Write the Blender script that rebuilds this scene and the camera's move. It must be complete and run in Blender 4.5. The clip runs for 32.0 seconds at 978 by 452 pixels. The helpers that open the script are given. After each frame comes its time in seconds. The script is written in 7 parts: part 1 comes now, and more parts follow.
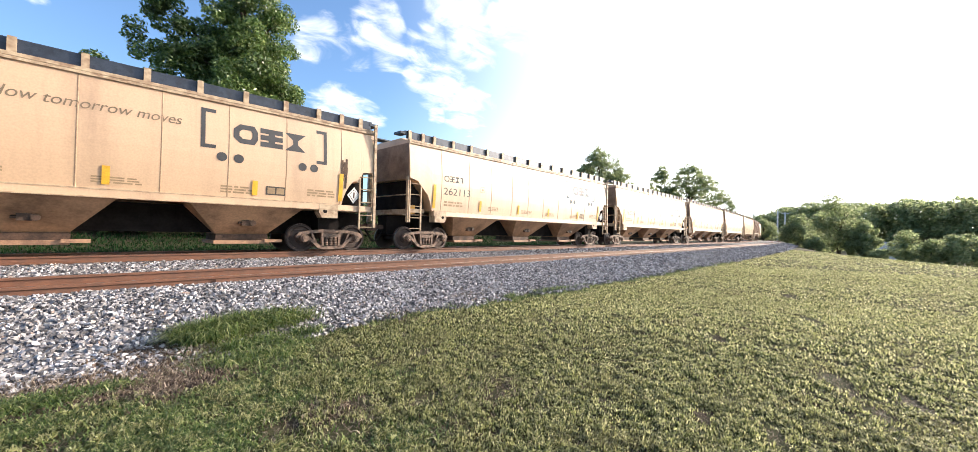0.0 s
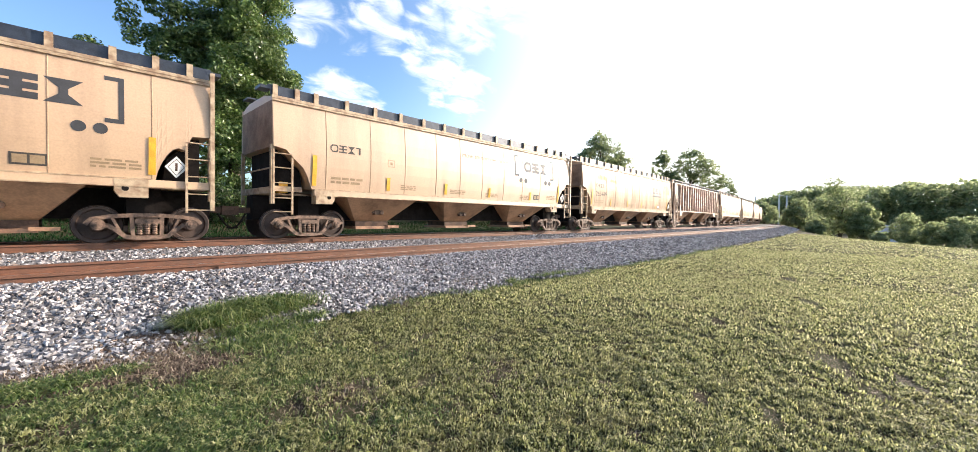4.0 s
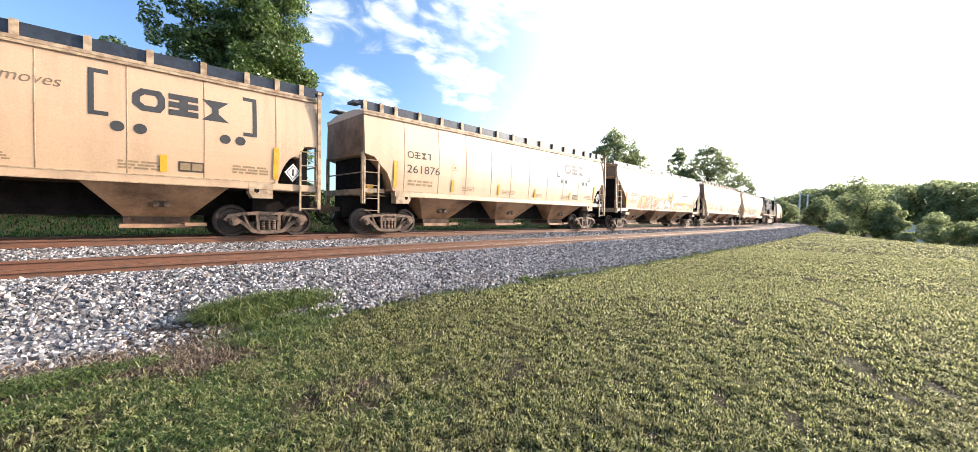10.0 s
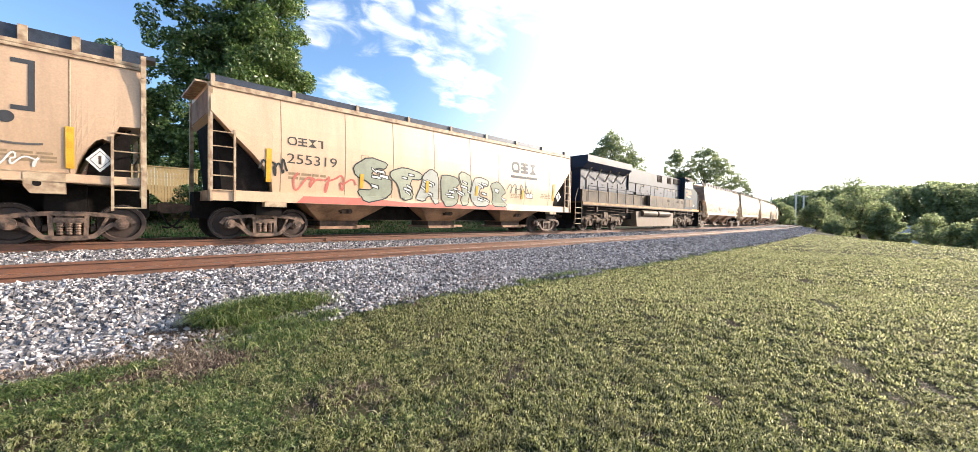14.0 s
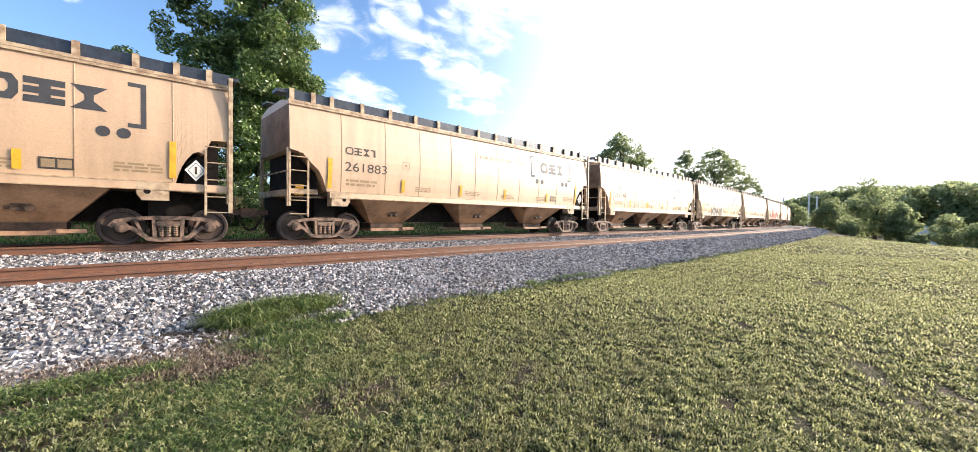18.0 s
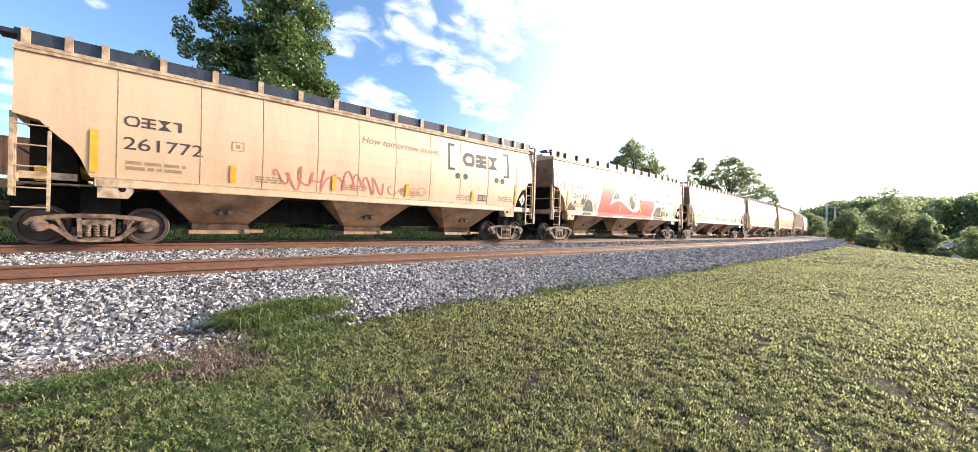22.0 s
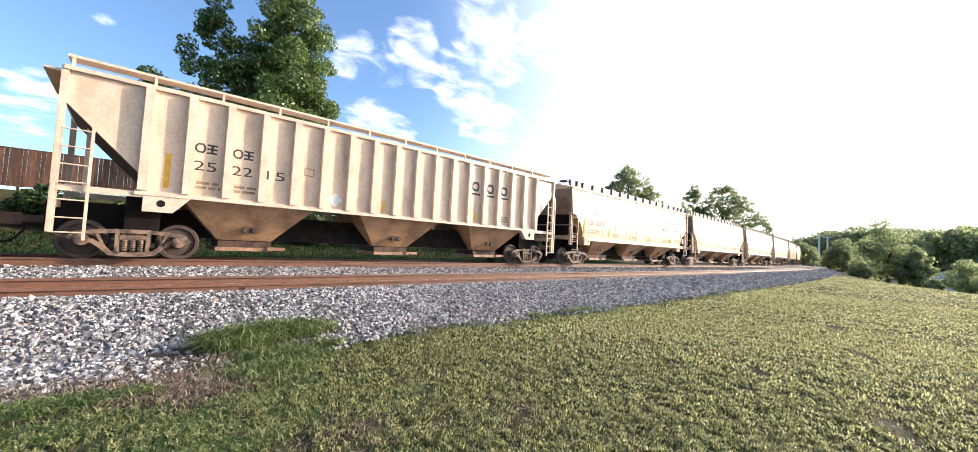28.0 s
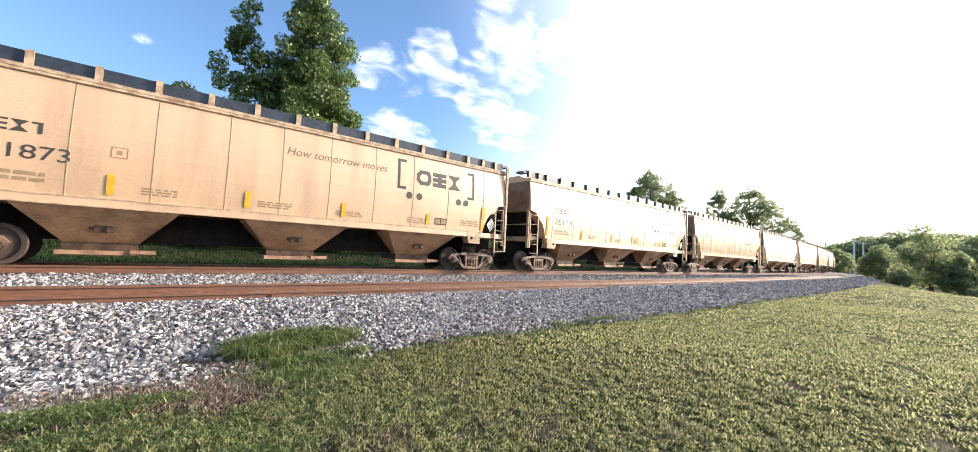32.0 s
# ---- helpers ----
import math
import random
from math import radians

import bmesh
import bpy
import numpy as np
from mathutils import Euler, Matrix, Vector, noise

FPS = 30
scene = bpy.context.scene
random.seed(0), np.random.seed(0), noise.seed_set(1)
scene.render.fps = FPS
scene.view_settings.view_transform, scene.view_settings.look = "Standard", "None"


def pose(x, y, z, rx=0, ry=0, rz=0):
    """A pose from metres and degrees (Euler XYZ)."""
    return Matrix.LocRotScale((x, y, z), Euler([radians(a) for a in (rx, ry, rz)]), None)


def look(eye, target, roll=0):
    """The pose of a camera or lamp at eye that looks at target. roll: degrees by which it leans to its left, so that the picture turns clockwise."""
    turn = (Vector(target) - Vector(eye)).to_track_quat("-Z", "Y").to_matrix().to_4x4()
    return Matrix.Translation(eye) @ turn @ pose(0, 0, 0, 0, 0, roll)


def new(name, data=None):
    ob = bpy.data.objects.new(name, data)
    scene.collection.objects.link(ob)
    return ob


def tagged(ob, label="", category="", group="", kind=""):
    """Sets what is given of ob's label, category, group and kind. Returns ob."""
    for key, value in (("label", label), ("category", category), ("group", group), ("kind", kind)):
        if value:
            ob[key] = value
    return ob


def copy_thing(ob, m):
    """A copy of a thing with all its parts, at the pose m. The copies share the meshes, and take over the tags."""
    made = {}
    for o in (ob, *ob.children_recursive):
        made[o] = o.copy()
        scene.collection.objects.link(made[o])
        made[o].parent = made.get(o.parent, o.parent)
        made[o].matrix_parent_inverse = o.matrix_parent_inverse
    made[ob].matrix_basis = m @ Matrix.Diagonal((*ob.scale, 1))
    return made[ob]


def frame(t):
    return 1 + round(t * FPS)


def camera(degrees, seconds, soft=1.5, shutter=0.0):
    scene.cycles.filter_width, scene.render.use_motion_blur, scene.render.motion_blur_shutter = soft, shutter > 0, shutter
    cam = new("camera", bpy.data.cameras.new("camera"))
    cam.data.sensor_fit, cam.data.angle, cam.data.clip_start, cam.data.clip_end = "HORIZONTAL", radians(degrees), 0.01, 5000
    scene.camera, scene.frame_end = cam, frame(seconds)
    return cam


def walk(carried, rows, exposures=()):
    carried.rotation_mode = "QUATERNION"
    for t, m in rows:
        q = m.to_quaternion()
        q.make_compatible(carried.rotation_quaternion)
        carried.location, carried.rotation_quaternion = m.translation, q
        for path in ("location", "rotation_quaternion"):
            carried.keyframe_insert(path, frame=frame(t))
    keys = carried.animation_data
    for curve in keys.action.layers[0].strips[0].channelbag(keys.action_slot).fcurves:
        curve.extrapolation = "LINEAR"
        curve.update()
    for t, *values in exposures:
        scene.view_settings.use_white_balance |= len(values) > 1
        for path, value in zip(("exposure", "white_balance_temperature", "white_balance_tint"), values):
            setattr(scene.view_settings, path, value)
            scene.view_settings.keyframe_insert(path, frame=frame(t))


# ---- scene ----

cam = camera(102.0, 32.0, soft=0.7)

# seconds, place, yaw, pitch, roll of the hand-held phone
PATH = [
(0, -0.008, -0.012, 0.787, -46.08, 0.85, -1.21),
(0.5, -0.012, -0.015, 0.791, -46.14, 1.16, -1.21),
(1, -0.004, -0.008, 0.787, -46.33, 1.16, -1.60),
(1.5, -0.017, -0.017, 0.792, -46.30, 1.47, -1.57),
(2, -0.029, -0.020, 0.797, -46.02, 1.67, -1.74),
(2.5, -0.016, -0.023, 0.803, -45.91, 1.24, -1.24),
(3, -0.025, -0.034, 0.786, -46.71, -0.07, -1.14),
(3.5, -0.012, -0.027, 0.782, -46.57, -1.10, -0.92),
(5.5, -0.010, -0.012, 0.784, -44.41, -0.72, -1.45),
(6, -0.010, -0.014, 0.780, -44.49, -1.19, -0.85),
(6.5, 0.004, 0.000, 0.777, -43.53, -1.81, -0.99),
(7, -0.004, 0.008, 0.779, -44.26, -1.54, -1.53),
(7.5, 0.015, 0.016, 0.784, -42.53, -1.38, -1.38),
(8, 0.017, 0.010, 0.784, -43.28, -1.80, -1.40),
(8.5, 0.020, 0.015, 0.779, -43.10, -1.93, -1.67),
(9, 0.030, 0.020, 0.778, -42.98, -2.09, -1.61),
(9.5, 0.023, 0.015, 0.778, -43.47, -1.89, -1.28),
(10, -0.003, 0.005, 0.777, -44.10, -1.61, -1.07),
(10.5, -0.034, 0.001, 0.782, -44.94, -1.50, -0.51),
(11, -0.007, 0.001, 0.777, -44.21, -1.78, -0.29),
(11.5, 0.017, 0.010, 0.780, -44.19, -1.85, -0.32),
(12, 0.010, 0.004, 0.795, -44.60, -1.12, -0.45),
(12.5, 0.004, -0.004, 0.793, -44.42, -1.34, -0.36),
(13, -0.011, -0.001, 0.786, -44.25, -1.30, -0.08),
(13.5, -0.025, -0.001, 0.785, -44.59, -1.12, -0.75),
(14, -0.023, -0.014, 0.789, -44.43, -1.33, -0.95),
(14.5, -0.023, -0.010, 0.793, -44.13, -1.40, -0.93),
(16.5, -0.020, 0.002, 0.784, -43.72, -1.51, -0.88),
(17, -0.018, 0.005, 0.784, -43.49, -1.72, -0.86),
(17.5, -0.028, -0.006, 0.784, -43.39, -1.51, -0.48),
(18, -0.043, -0.018, 0.793, -43.27, -1.07, -0.77),
(18.5, -0.055, -0.012, 0.790, -44.99, -1.10, -1.25),
(19, -0.038, -0.010, 0.782, -44.81, -1.35, -1.45),
(19.5, -0.045, 0.001, 0.783, -44.96, -0.67, -1.90),
(20, -0.028, 0.010, 0.788, -44.19, -0.32, -1.41),
(20.5, -0.023, 0.006, 0.788, -42.66, -0.67, -2.67),
(21, -0.033, 0.013, 0.787, -42.61, -1.81, -2.43),
(21.5, -0.029, 0.006, 0.795, -42.20, -0.67, -3.22),
(22, -0.004, 0.002, 0.792, -41.74, -0.34, -1.66),
(22.5, 0.064, -0.007, 0.790, -41.04, 0.14, -1.94),
(23, 0.009, 0.079, 0.796, -43.96, 0.61, -2.20),
(23.5, 0.022, 0.126, 0.796, -41.79, 0.86, -3.38),
(24, 0.040, 0.029, 0.823, -39.30, 3.15, -3.61),
(24.5, 0.059, 0.095, 0.834, -39.09, 3.63, -3.89),
(26.5, 0.084, 0.088, 0.819, -40.88, 2.30, -2.28),
(27, 0.100, 0.093, 0.812, -41.63, 2.34, -2.38),
(27.5, 0.088, 0.076, 0.807, -42.87, 2.76, -2.78),
(28, 0.080, 0.071, 0.818, -42.42, 2.84, -3.01),
(28.5, 0.069, 0.089, 0.810, -41.39, 2.99, -2.96),
(29, 0.070, 0.097, 0.805, -41.65, 2.58, -2.92),
(29.5, 0.068, 0.100, 0.809, -41.09, 3.02, -2.82),
(30, 0.066, 0.111, 0.827, -40.77, 2.94, -3.01),
(30.5, 0.066, 0.103, 0.837, -40.64, 2.84, -3.12),
(31, 0.071, 0.098, 0.826, -40.57, 2.83, -3.18),
(31.5, 0.070, 0.115, 0.828, -40.13, 3.33, -3.14),
(32, 0.065, 0.119, 0.838, -39.59, 3.69, -2.90),
]
walk(cam, [(t, pose(x, y, z, 90 + p, r, w)) for t, x, y, z, w, p, r in PATH], exposures=[(0, 0.79), (32, 0.79)])

# ---------------------------------------------------------------- light
SUN_AZ, SUN_EL = radians(-21), radians(18)
sun_way = Vector((math.cos(SUN_EL) * math.cos(SUN_AZ), math.cos(SUN_EL) * math.sin(SUN_AZ), math.sin(SUN_EL)))


CLOUDS = [((0.341, 0.853, 0.396), 2.9), ((0.405, 0.827, 0.389), 3.2), ((0.480, 0.784, 0.393), 2.8), ((0.443, 0.775, 0.452), 2.6), ((0.542, 0.729, 0.418), 2.8), ((0.615, 0.663, 0.428), 3.0),
          ((0.670, 0.582, 0.461), 3.5), ((0.584, 0.734, 0.347), 3.8), ((0.639, 0.707, 0.303), 3.6), ((0.545, 0.756, 0.363), 2.4), ((0.594, 0.755, 0.278), 1.2), ((0.387, 0.880, 0.275), 3.0),
          ((-0.049, 0.934, 0.353), 1.5), ((-0.124, 0.970, 0.208), 2.8), ((-0.154, 0.973, 0.169), 3.0), ((0.698, 0.507, 0.506), 4.1), ((0.549, 0.650, 0.527), 3.4), ((0.437, 0.859, 0.266), 3.6),
          ((-0.40, 0.88, 0.22), 3.0)]


def make_world():
    world = bpy.data.worlds.new("sky")
    scene.world = world
    world.use_nodes = True
    nt = world.node_tree
    nt.nodes.clear()
    N, L = nt.nodes.new, nt.links.new
    out, bg = N("ShaderNodeOutputWorld"), N("ShaderNodeBackground")
    sky = N("ShaderNodeTexSky")
    sky.sky_type, sky.sun_disc = "NISHITA", False
    sky.sun_elevation, sky.sun_rotation = SUN_EL, math.pi / 2 - SUN_AZ
    sky.air_density, sky.dust_density, sky.ozone_density = 1.0, 1.0, 1.6
    co = N("ShaderNodeTexCoord")
    # bright air round the sun
    dot = N("ShaderNodeVectorMath"); dot.operation = "DOT_PRODUCT"
    dot.inputs[1].default_value = sun_way
    L(co.outputs["Generated"], dot.inputs[0])
    glow = N("ShaderNodeMapRange")
    glow.interpolation_type = "SMOOTHSTEP"
    glow.inputs[1].default_value, glow.inputs[2].default_value = 0.22, 0.97
    # the brightness spreads further along the hazy horizon
    hz = N("ShaderNodeSeparateXYZ"); L(co.outputs["Generated"], hz.inputs[0])
    hm = N("ShaderNodeMapRange"); hm.interpolation_type = "SMOOTHSTEP"
    hm.inputs[1].default_value, hm.inputs[2].default_value, hm.inputs[3].default_value, hm.inputs[4].default_value = 0.0, 0.42, 0.16, 0.0
    L(hz.outputs[2], hm.inputs[0])
    ga = N("ShaderNodeMath"); ga.operation = "ADD"; L(dot.outputs["Value"], ga.inputs[0]); L(hm.outputs[0], ga.inputs[1])
    L(ga.outputs[0], glow.inputs[0])
    gp = N("ShaderNodeMath"); gp.operation = "POWER"; gp.inputs[1].default_value = 1.3; L(glow.outputs[0], gp.inputs[0])
    # clouds, flattened towards the horizon
    sep = N("ShaderNodeSeparateXYZ"); L(co.outputs["Generated"], sep.inputs[0])
    up = N("ShaderNodeMath"); up.operation = "MAXIMUM"; up.inputs[1].default_value = 0.02
    L(sep.outputs[2], up.inputs[0])
    add = N("ShaderNodeMath"); add.operation = "ADD"; add.inputs[1].default_value = 0.18; L(up.outputs[0], add.inputs[0])
    div = N("ShaderNodeVectorMath"); div.operation = "DIVIDE"
    comb = N("ShaderNodeCombineXYZ")
    for i in range(3):
        L(add.outputs[0], comb.inputs[i])
    L(co.outputs["Generated"], div.inputs[0]); L(comb.outputs[0], div.inputs[1])
    mp = N("ShaderNodeMapping"); mp.inputs["Scale"].default_value = (1.0, 1.4, 0.4)
    mp.inputs["Rotation"].default_value = (0, 0, radians(28))
    L(div.outputs[0], mp.inputs[0])
    nz = N("ShaderNodeTexNoise"); nz.inputs["Scale"].default_value = 5.5; nz.inputs["Detail"].default_value = 9; nz.inputs["Roughness"].default_value = 0.56; nz.inputs["Distortion"].default_value = 0.5
    L(mp.outputs[0], nz.inputs["Vector"])
    # cloud banks: direction, spread in degrees; their edges are torn by the noise
    field = None
    for way, deg in CLOUDS:
        dd = N("ShaderNodeVectorMath"); dd.operation = "DOT_PRODUCT"; dd.inputs[1].default_value = way
        L(co.outputs["Generated"], dd.inputs[0])
        mr = N("ShaderNodeMapRange"); mr.interpolation_type = "SMOOTHSTEP"
        mr.inputs[1].default_value, mr.inputs[2].default_value = math.cos(radians(deg * 1.6)), math.cos(radians(deg * 0.1))
        L(dd.outputs["Value"], mr.inputs[0])
        if field is None:
            field = mr.outputs[0]
        else:
            mx = N("ShaderNodeMath"); mx.operation = "MAXIMUM"
            L(field, mx.inputs[0]); L(mr.outputs[0], mx.inputs[1]); field = mx.outputs[0]
    sm = N("ShaderNodeMath"); sm.operation = "MULTIPLY_ADD"; sm.inputs[1].default_value = 2.6; sm.inputs[2].default_value = -1.55
    L(nz.outputs["Fac"], sm.inputs[0])
    ad = N("ShaderNodeMath"); ad.operation = "ADD"; L(field, ad.inputs[0]); L(sm.outputs[0], ad.inputs[1])
    cl = N("ShaderNodeMapRange"); cl.interpolation_type = "SMOOTHSTEP"; cl.inputs[1].default_value, cl.inputs[2].default_value = 0.36, 1.18
    L(ad.outputs[0], cl.inputs[0])
    m1 = N("ShaderNodeMixRGB"); m1.inputs[2].default_value = (7.5, 7.7, 8.3, 1)
    fc = N("ShaderNodeMath"); fc.operation = "MULTIPLY"; fc.inputs[1].default_value = 0.8; L(cl.outputs[0], fc.inputs[0])
    tint = N("ShaderNodeMixRGB"); tint.blend_type = "MULTIPLY"; tint.inputs[0].default_value = 1.0; tint.inputs[2].default_value = (1.14, 1.34, 1.60, 1)
    L(sky.outputs[0], tint.inputs[1])
    L(fc.outputs[0], m1.inputs[0]); L(tint.outputs[0], m1.inputs[1])
    m2 = N("ShaderNodeMixRGB"); m2.inputs[2].default_value = (11.1, 11.3, 11.6, 1)
    L(gp.outputs[0], m2.inputs[0]); L(m1.outputs[0], m2.inputs[1])
    # the aureole close round the sun
    au = N("ShaderNodeMapRange"); au.interpolation_type = "SMOOTHSTEP"
    au.inputs[1].default_value, au.inputs[2].default_value = math.cos(radians(26)), math.cos(radians(3))
    L(dot.outputs["Value"], au.inputs[0])
    m4 = N("ShaderNodeMixRGB"); m4.inputs[2].default_value = (62, 57, 50, 1)
    L(au.outputs[0], m4.inputs[0]); L(m2.outputs[0], m4.inputs[1])
    L(m4.outputs[0], bg.inputs["Color"])
    bg.inputs["Strength"].default_value = 0.115
    L(bg.outputs[0], out.inputs[0])


make_world()
sun = new("sun", bpy.data.lights.new("sun", "SUN"))
sun.data.energy, sun.data.angle, sun.data.color = 5.0, radians(0.6), (1.0, 0.84, 0.69)
sun.matrix_world = look(sun_way * 50, (0, 0, 0))

# ---------------------------------------------------------------- materials


def material(name, base, rough=0.7, metal=0.0, var=0.25, scale=3.0, fine=40.0, bump=0.0, second=None, spread=(0.42, 0.62), rnd=0.0, streak=None, coat=0.0, spec=0.5, transl=0.0):
    """A surface with two scales of variation: broad stains towards a second colour, and fine grain."""
    m = bpy.data.materials.new(name)
    m.use_nodes = True
    nt = m.node_tree
    N, L = nt.nodes.new, nt.links.new
    b = nt.nodes["Principled BSDF"]
    second = second or tuple(c * (1 - var) for c in base)
    co = N("ShaderNodeTexCoord")
    src = co.outputs["Object"]
    if streak:
        mp = N("ShaderNodeMapping"); mp.inputs["Scale"].default_value = streak
        L(src, mp.inputs[0]); vec = mp.outputs[0]
    else:
        vec = src
    if rnd:
        oi = N("ShaderNodeObjectInfo")
        sh = N("ShaderNodeVectorMath"); sh.operation = "ADD"
        mu = N("ShaderNodeMath"); mu.operation = "MULTIPLY"; mu.inputs[1].default_value = 37.0
        L(oi.outputs["Random"], mu.inputs[0]); L(vec, sh.inputs[0]); L(mu.outputs[0], sh.inputs[1])
        vec = sh.outputs[0]
    n1 = N("ShaderNodeTexNoise"); n1.inputs["Scale"].default_value = scale; n1.inputs["Detail"].default_value = 6; n1.inputs["Roughness"].default_value = 0.6
    L(vec, n1.inputs["Vector"])
    r1 = N("ShaderNodeMapRange"); r1.inputs[1].default_value, r1.inputs[2].default_value = spread
    L(n1.outputs["Fac"], r1.inputs[0])
    mix = N("ShaderNodeMixRGB"); mix.inputs[1].default_value = (*base, 1); mix.inputs[2].default_value = (*second, 1)
    L(r1.outputs[0], mix.inputs[0])
    n2 = N("ShaderNodeTexNoise"); n2.inputs["Scale"].default_value = fine; n2.inputs["Detail"].default_value = 3
    L(src, n2.inputs["Vector"])
    r2 = N("ShaderNodeMapRange"); r2.inputs[1].default_value, r2.inputs[2].default_value, r2.inputs[3].default_value, r2.inputs[4].default_value = 0.3, 0.7, 1 - var * 0.6, 1 + var * 0.4
    L(n2.outputs["Fac"], r2.inputs[0])
    mul = N("ShaderNodeVectorMath"); mul.operation = "SCALE"
    L(mix.outputs[0], mul.inputs[0]); L(r2.outputs[0], mul.inputs["Scale"])
    last = mul.outputs[0]
    if rnd:
        r3 = N("ShaderNodeMapRange"); r3.inputs[3].default_value, r3.inputs[4].default_value = 1 - rnd, 1 + rnd * 0.6
        L(oi.outputs["Random"], r3.inputs[0])
        m3 = N("ShaderNodeVectorMath"); m3.operation = "SCALE"
        L(last, m3.inputs[0]); L(r3.outputs[0], m3.inputs["Scale"]); last = m3.outputs[0]
    L(last, b.inputs["Base Color"])
    b.inputs["Metallic"].default_value = metal
    b.inputs["Specular IOR Level"].default_value = spec
    b.inputs["Coat Weight"].default_value = coat
    b.inputs["Coat Roughness"].default_value = 0.56
    rr = N("ShaderNodeMapRange"); rr.inputs[3].default_value, rr.inputs[4].default_value = max(0.05, rough - 0.12), min(1, rough + 0.12)
    L(n1.outputs["Fac"], rr.inputs[0]); L(rr.outputs[0], b.inputs["Roughness"])
    if bump:
        bp = N("ShaderNodeBump"); bp.inputs["Strength"].default_value = bump; bp.inputs["Distance"].default_value = 0.02
        L(n2.outputs["Fac"], bp.inputs["Height"]); L(bp.outputs[0], b.inputs["Normal"])
    if transl:
        tr = N("ShaderNodeBsdfTranslucent"); ms = N("ShaderNodeMixShader"); ms.inputs[0].default_value = transl
        L(last, tr.inputs[0]); L(b.outputs[0], ms.inputs[1]); L(tr.outputs[0], ms.inputs[2])
        L(ms.outputs[0], nt.nodes["Material Output"].inputs[0])
    return m


def island_material(name, stops, rough=0.9, transl=0.0, bump=0.0, fine=60.0, patch=None, patch_scale=0.4, spec=0.35, patch_to=0.75):
    """Many loose pieces in one mesh: each takes its own colour from a ramp; patch tints them over a broad scale."""
    m = bpy.data.materials.new(name)
    m.use_nodes = True
    nt = m.node_tree
    N, L = nt.nodes.new, nt.links.new
    b = nt.nodes["Principled BSDF"]
    b.inputs["Roughness"].default_value = rough
    b.inputs["Specular IOR Level"].default_value = spec
    g = N("ShaderNodeNewGeometry")
    ramp = N("ShaderNodeValToRGB")
    el = ramp.color_ramp.elements
    while len(el) < len(stops):
        el.new(0.5)
    for e, (p, c) in zip(el, stops):
        e.position, e.color = p, (*c, 1)
    L(g.outputs["Random Per Island"], ramp.inputs[0])
    last = ramp.outputs[0]
    co = N("ShaderNodeTexCoord")
    if patch:
        n = N("ShaderNodeTexNoise"); n.inputs["Scale"].default_value = patch_scale; n.inputs["Detail"].default_value = 5
        L(co.outputs["Object"], n.inputs["Vector"])
        r = N("ShaderNodeMapRange"); r.inputs[1].default_value, r.inputs[2].default_value = 0.48, 0.68
        L(n.outputs["Fac"], r.inputs[0])
        mx = N("ShaderNodeMixRGB"); mx.inputs[2].default_value = (*patch, 1)
        k = N("ShaderNodeMath"); k.operation = "MULTIPLY"; k.inputs[1].default_value = patch_to
        L(r.outputs[0], k.inputs[0]); L(k.outputs[0], mx.inputs[0]); L(last, mx.inputs[1]); last = mx.outputs[0]
    L(last, b.inputs["Base Color"])
    if bump:
        n2 = N("ShaderNodeTexNoise"); n2.inputs["Scale"].default_value = fine
        L(co.outputs["Object"], n2.inputs["Vector"])
        bp = N("ShaderNodeBump"); bp.inputs["Strength"].default_value = bump; bp.inputs["Distance"].default_value = 0.01
        L(n2.outputs["Fac"], bp.inputs["Height"]); L(bp.outputs[0], b.inputs["Normal"])
    if transl:
        tr = N("ShaderNodeBsdfTranslucent"); ms = N("ShaderNodeMixShader"); ms.inputs[0].default_value = transl
        L(last, tr.inputs[0]); L(b.outputs[0], ms.inputs[1]); L(tr.outputs[0], ms.inputs[2])
        L(ms.outputs[0], nt.nodes["Material Output"].inputs[0])
    return m


TAN = material("tan_paint", (0.58, 0.378, 0.222), 0.5, var=0.16, scale=0.9, fine=25, second=(0.42, 0.27, 0.155), spread=(0.45, 0.75), rnd=0.12, streak=(1.6, 1.0, 0.22), spec=0.8, coat=1.0)
TAN_DIRTY = material("weathered_tan_paint", (0.53, 0.36, 0.225), 0.55, var=0.25, scale=1.0, fine=22, second=(0.30, 0.20, 0.11), spread=(0.40, 0.68), rnd=0.1, streak=(1.8, 1.0, 0.25))
CREAM = material("cream_paint", (0.71, 0.565, 0.41), 0.42, var=0.12, scale=0.9, fine=25, second=(0.58, 0.43, 0.29), spread=(0.48, 0.78), streak=(1.6, 1.0, 0.22))
GREY_TAN = material("faded_grey_tan_paint", (0.70, 0.53, 0.39), 0.5, var=0.2, scale=1.4, fine=18, second=(0.46, 0.33, 0.22), spread=(0.46, 0.74), streak=(1.3, 1.0, 0.5), coat=0.4)
BROWN_TAN = material("grimy_brown_paint", (0.40, 0.265, 0.185), 0.55, var=0.3, scale=1.8, fine=18, second=(0.17, 0.10, 0.07), spread=(0.40, 0.66), streak=(1.5, 1.0, 0.35), coat=0.3)
RIB_PAINT = material("rib_paint", (0.71, 0.55, 0.42), 0.5, var=0.2, scale=2.0, fine=20)
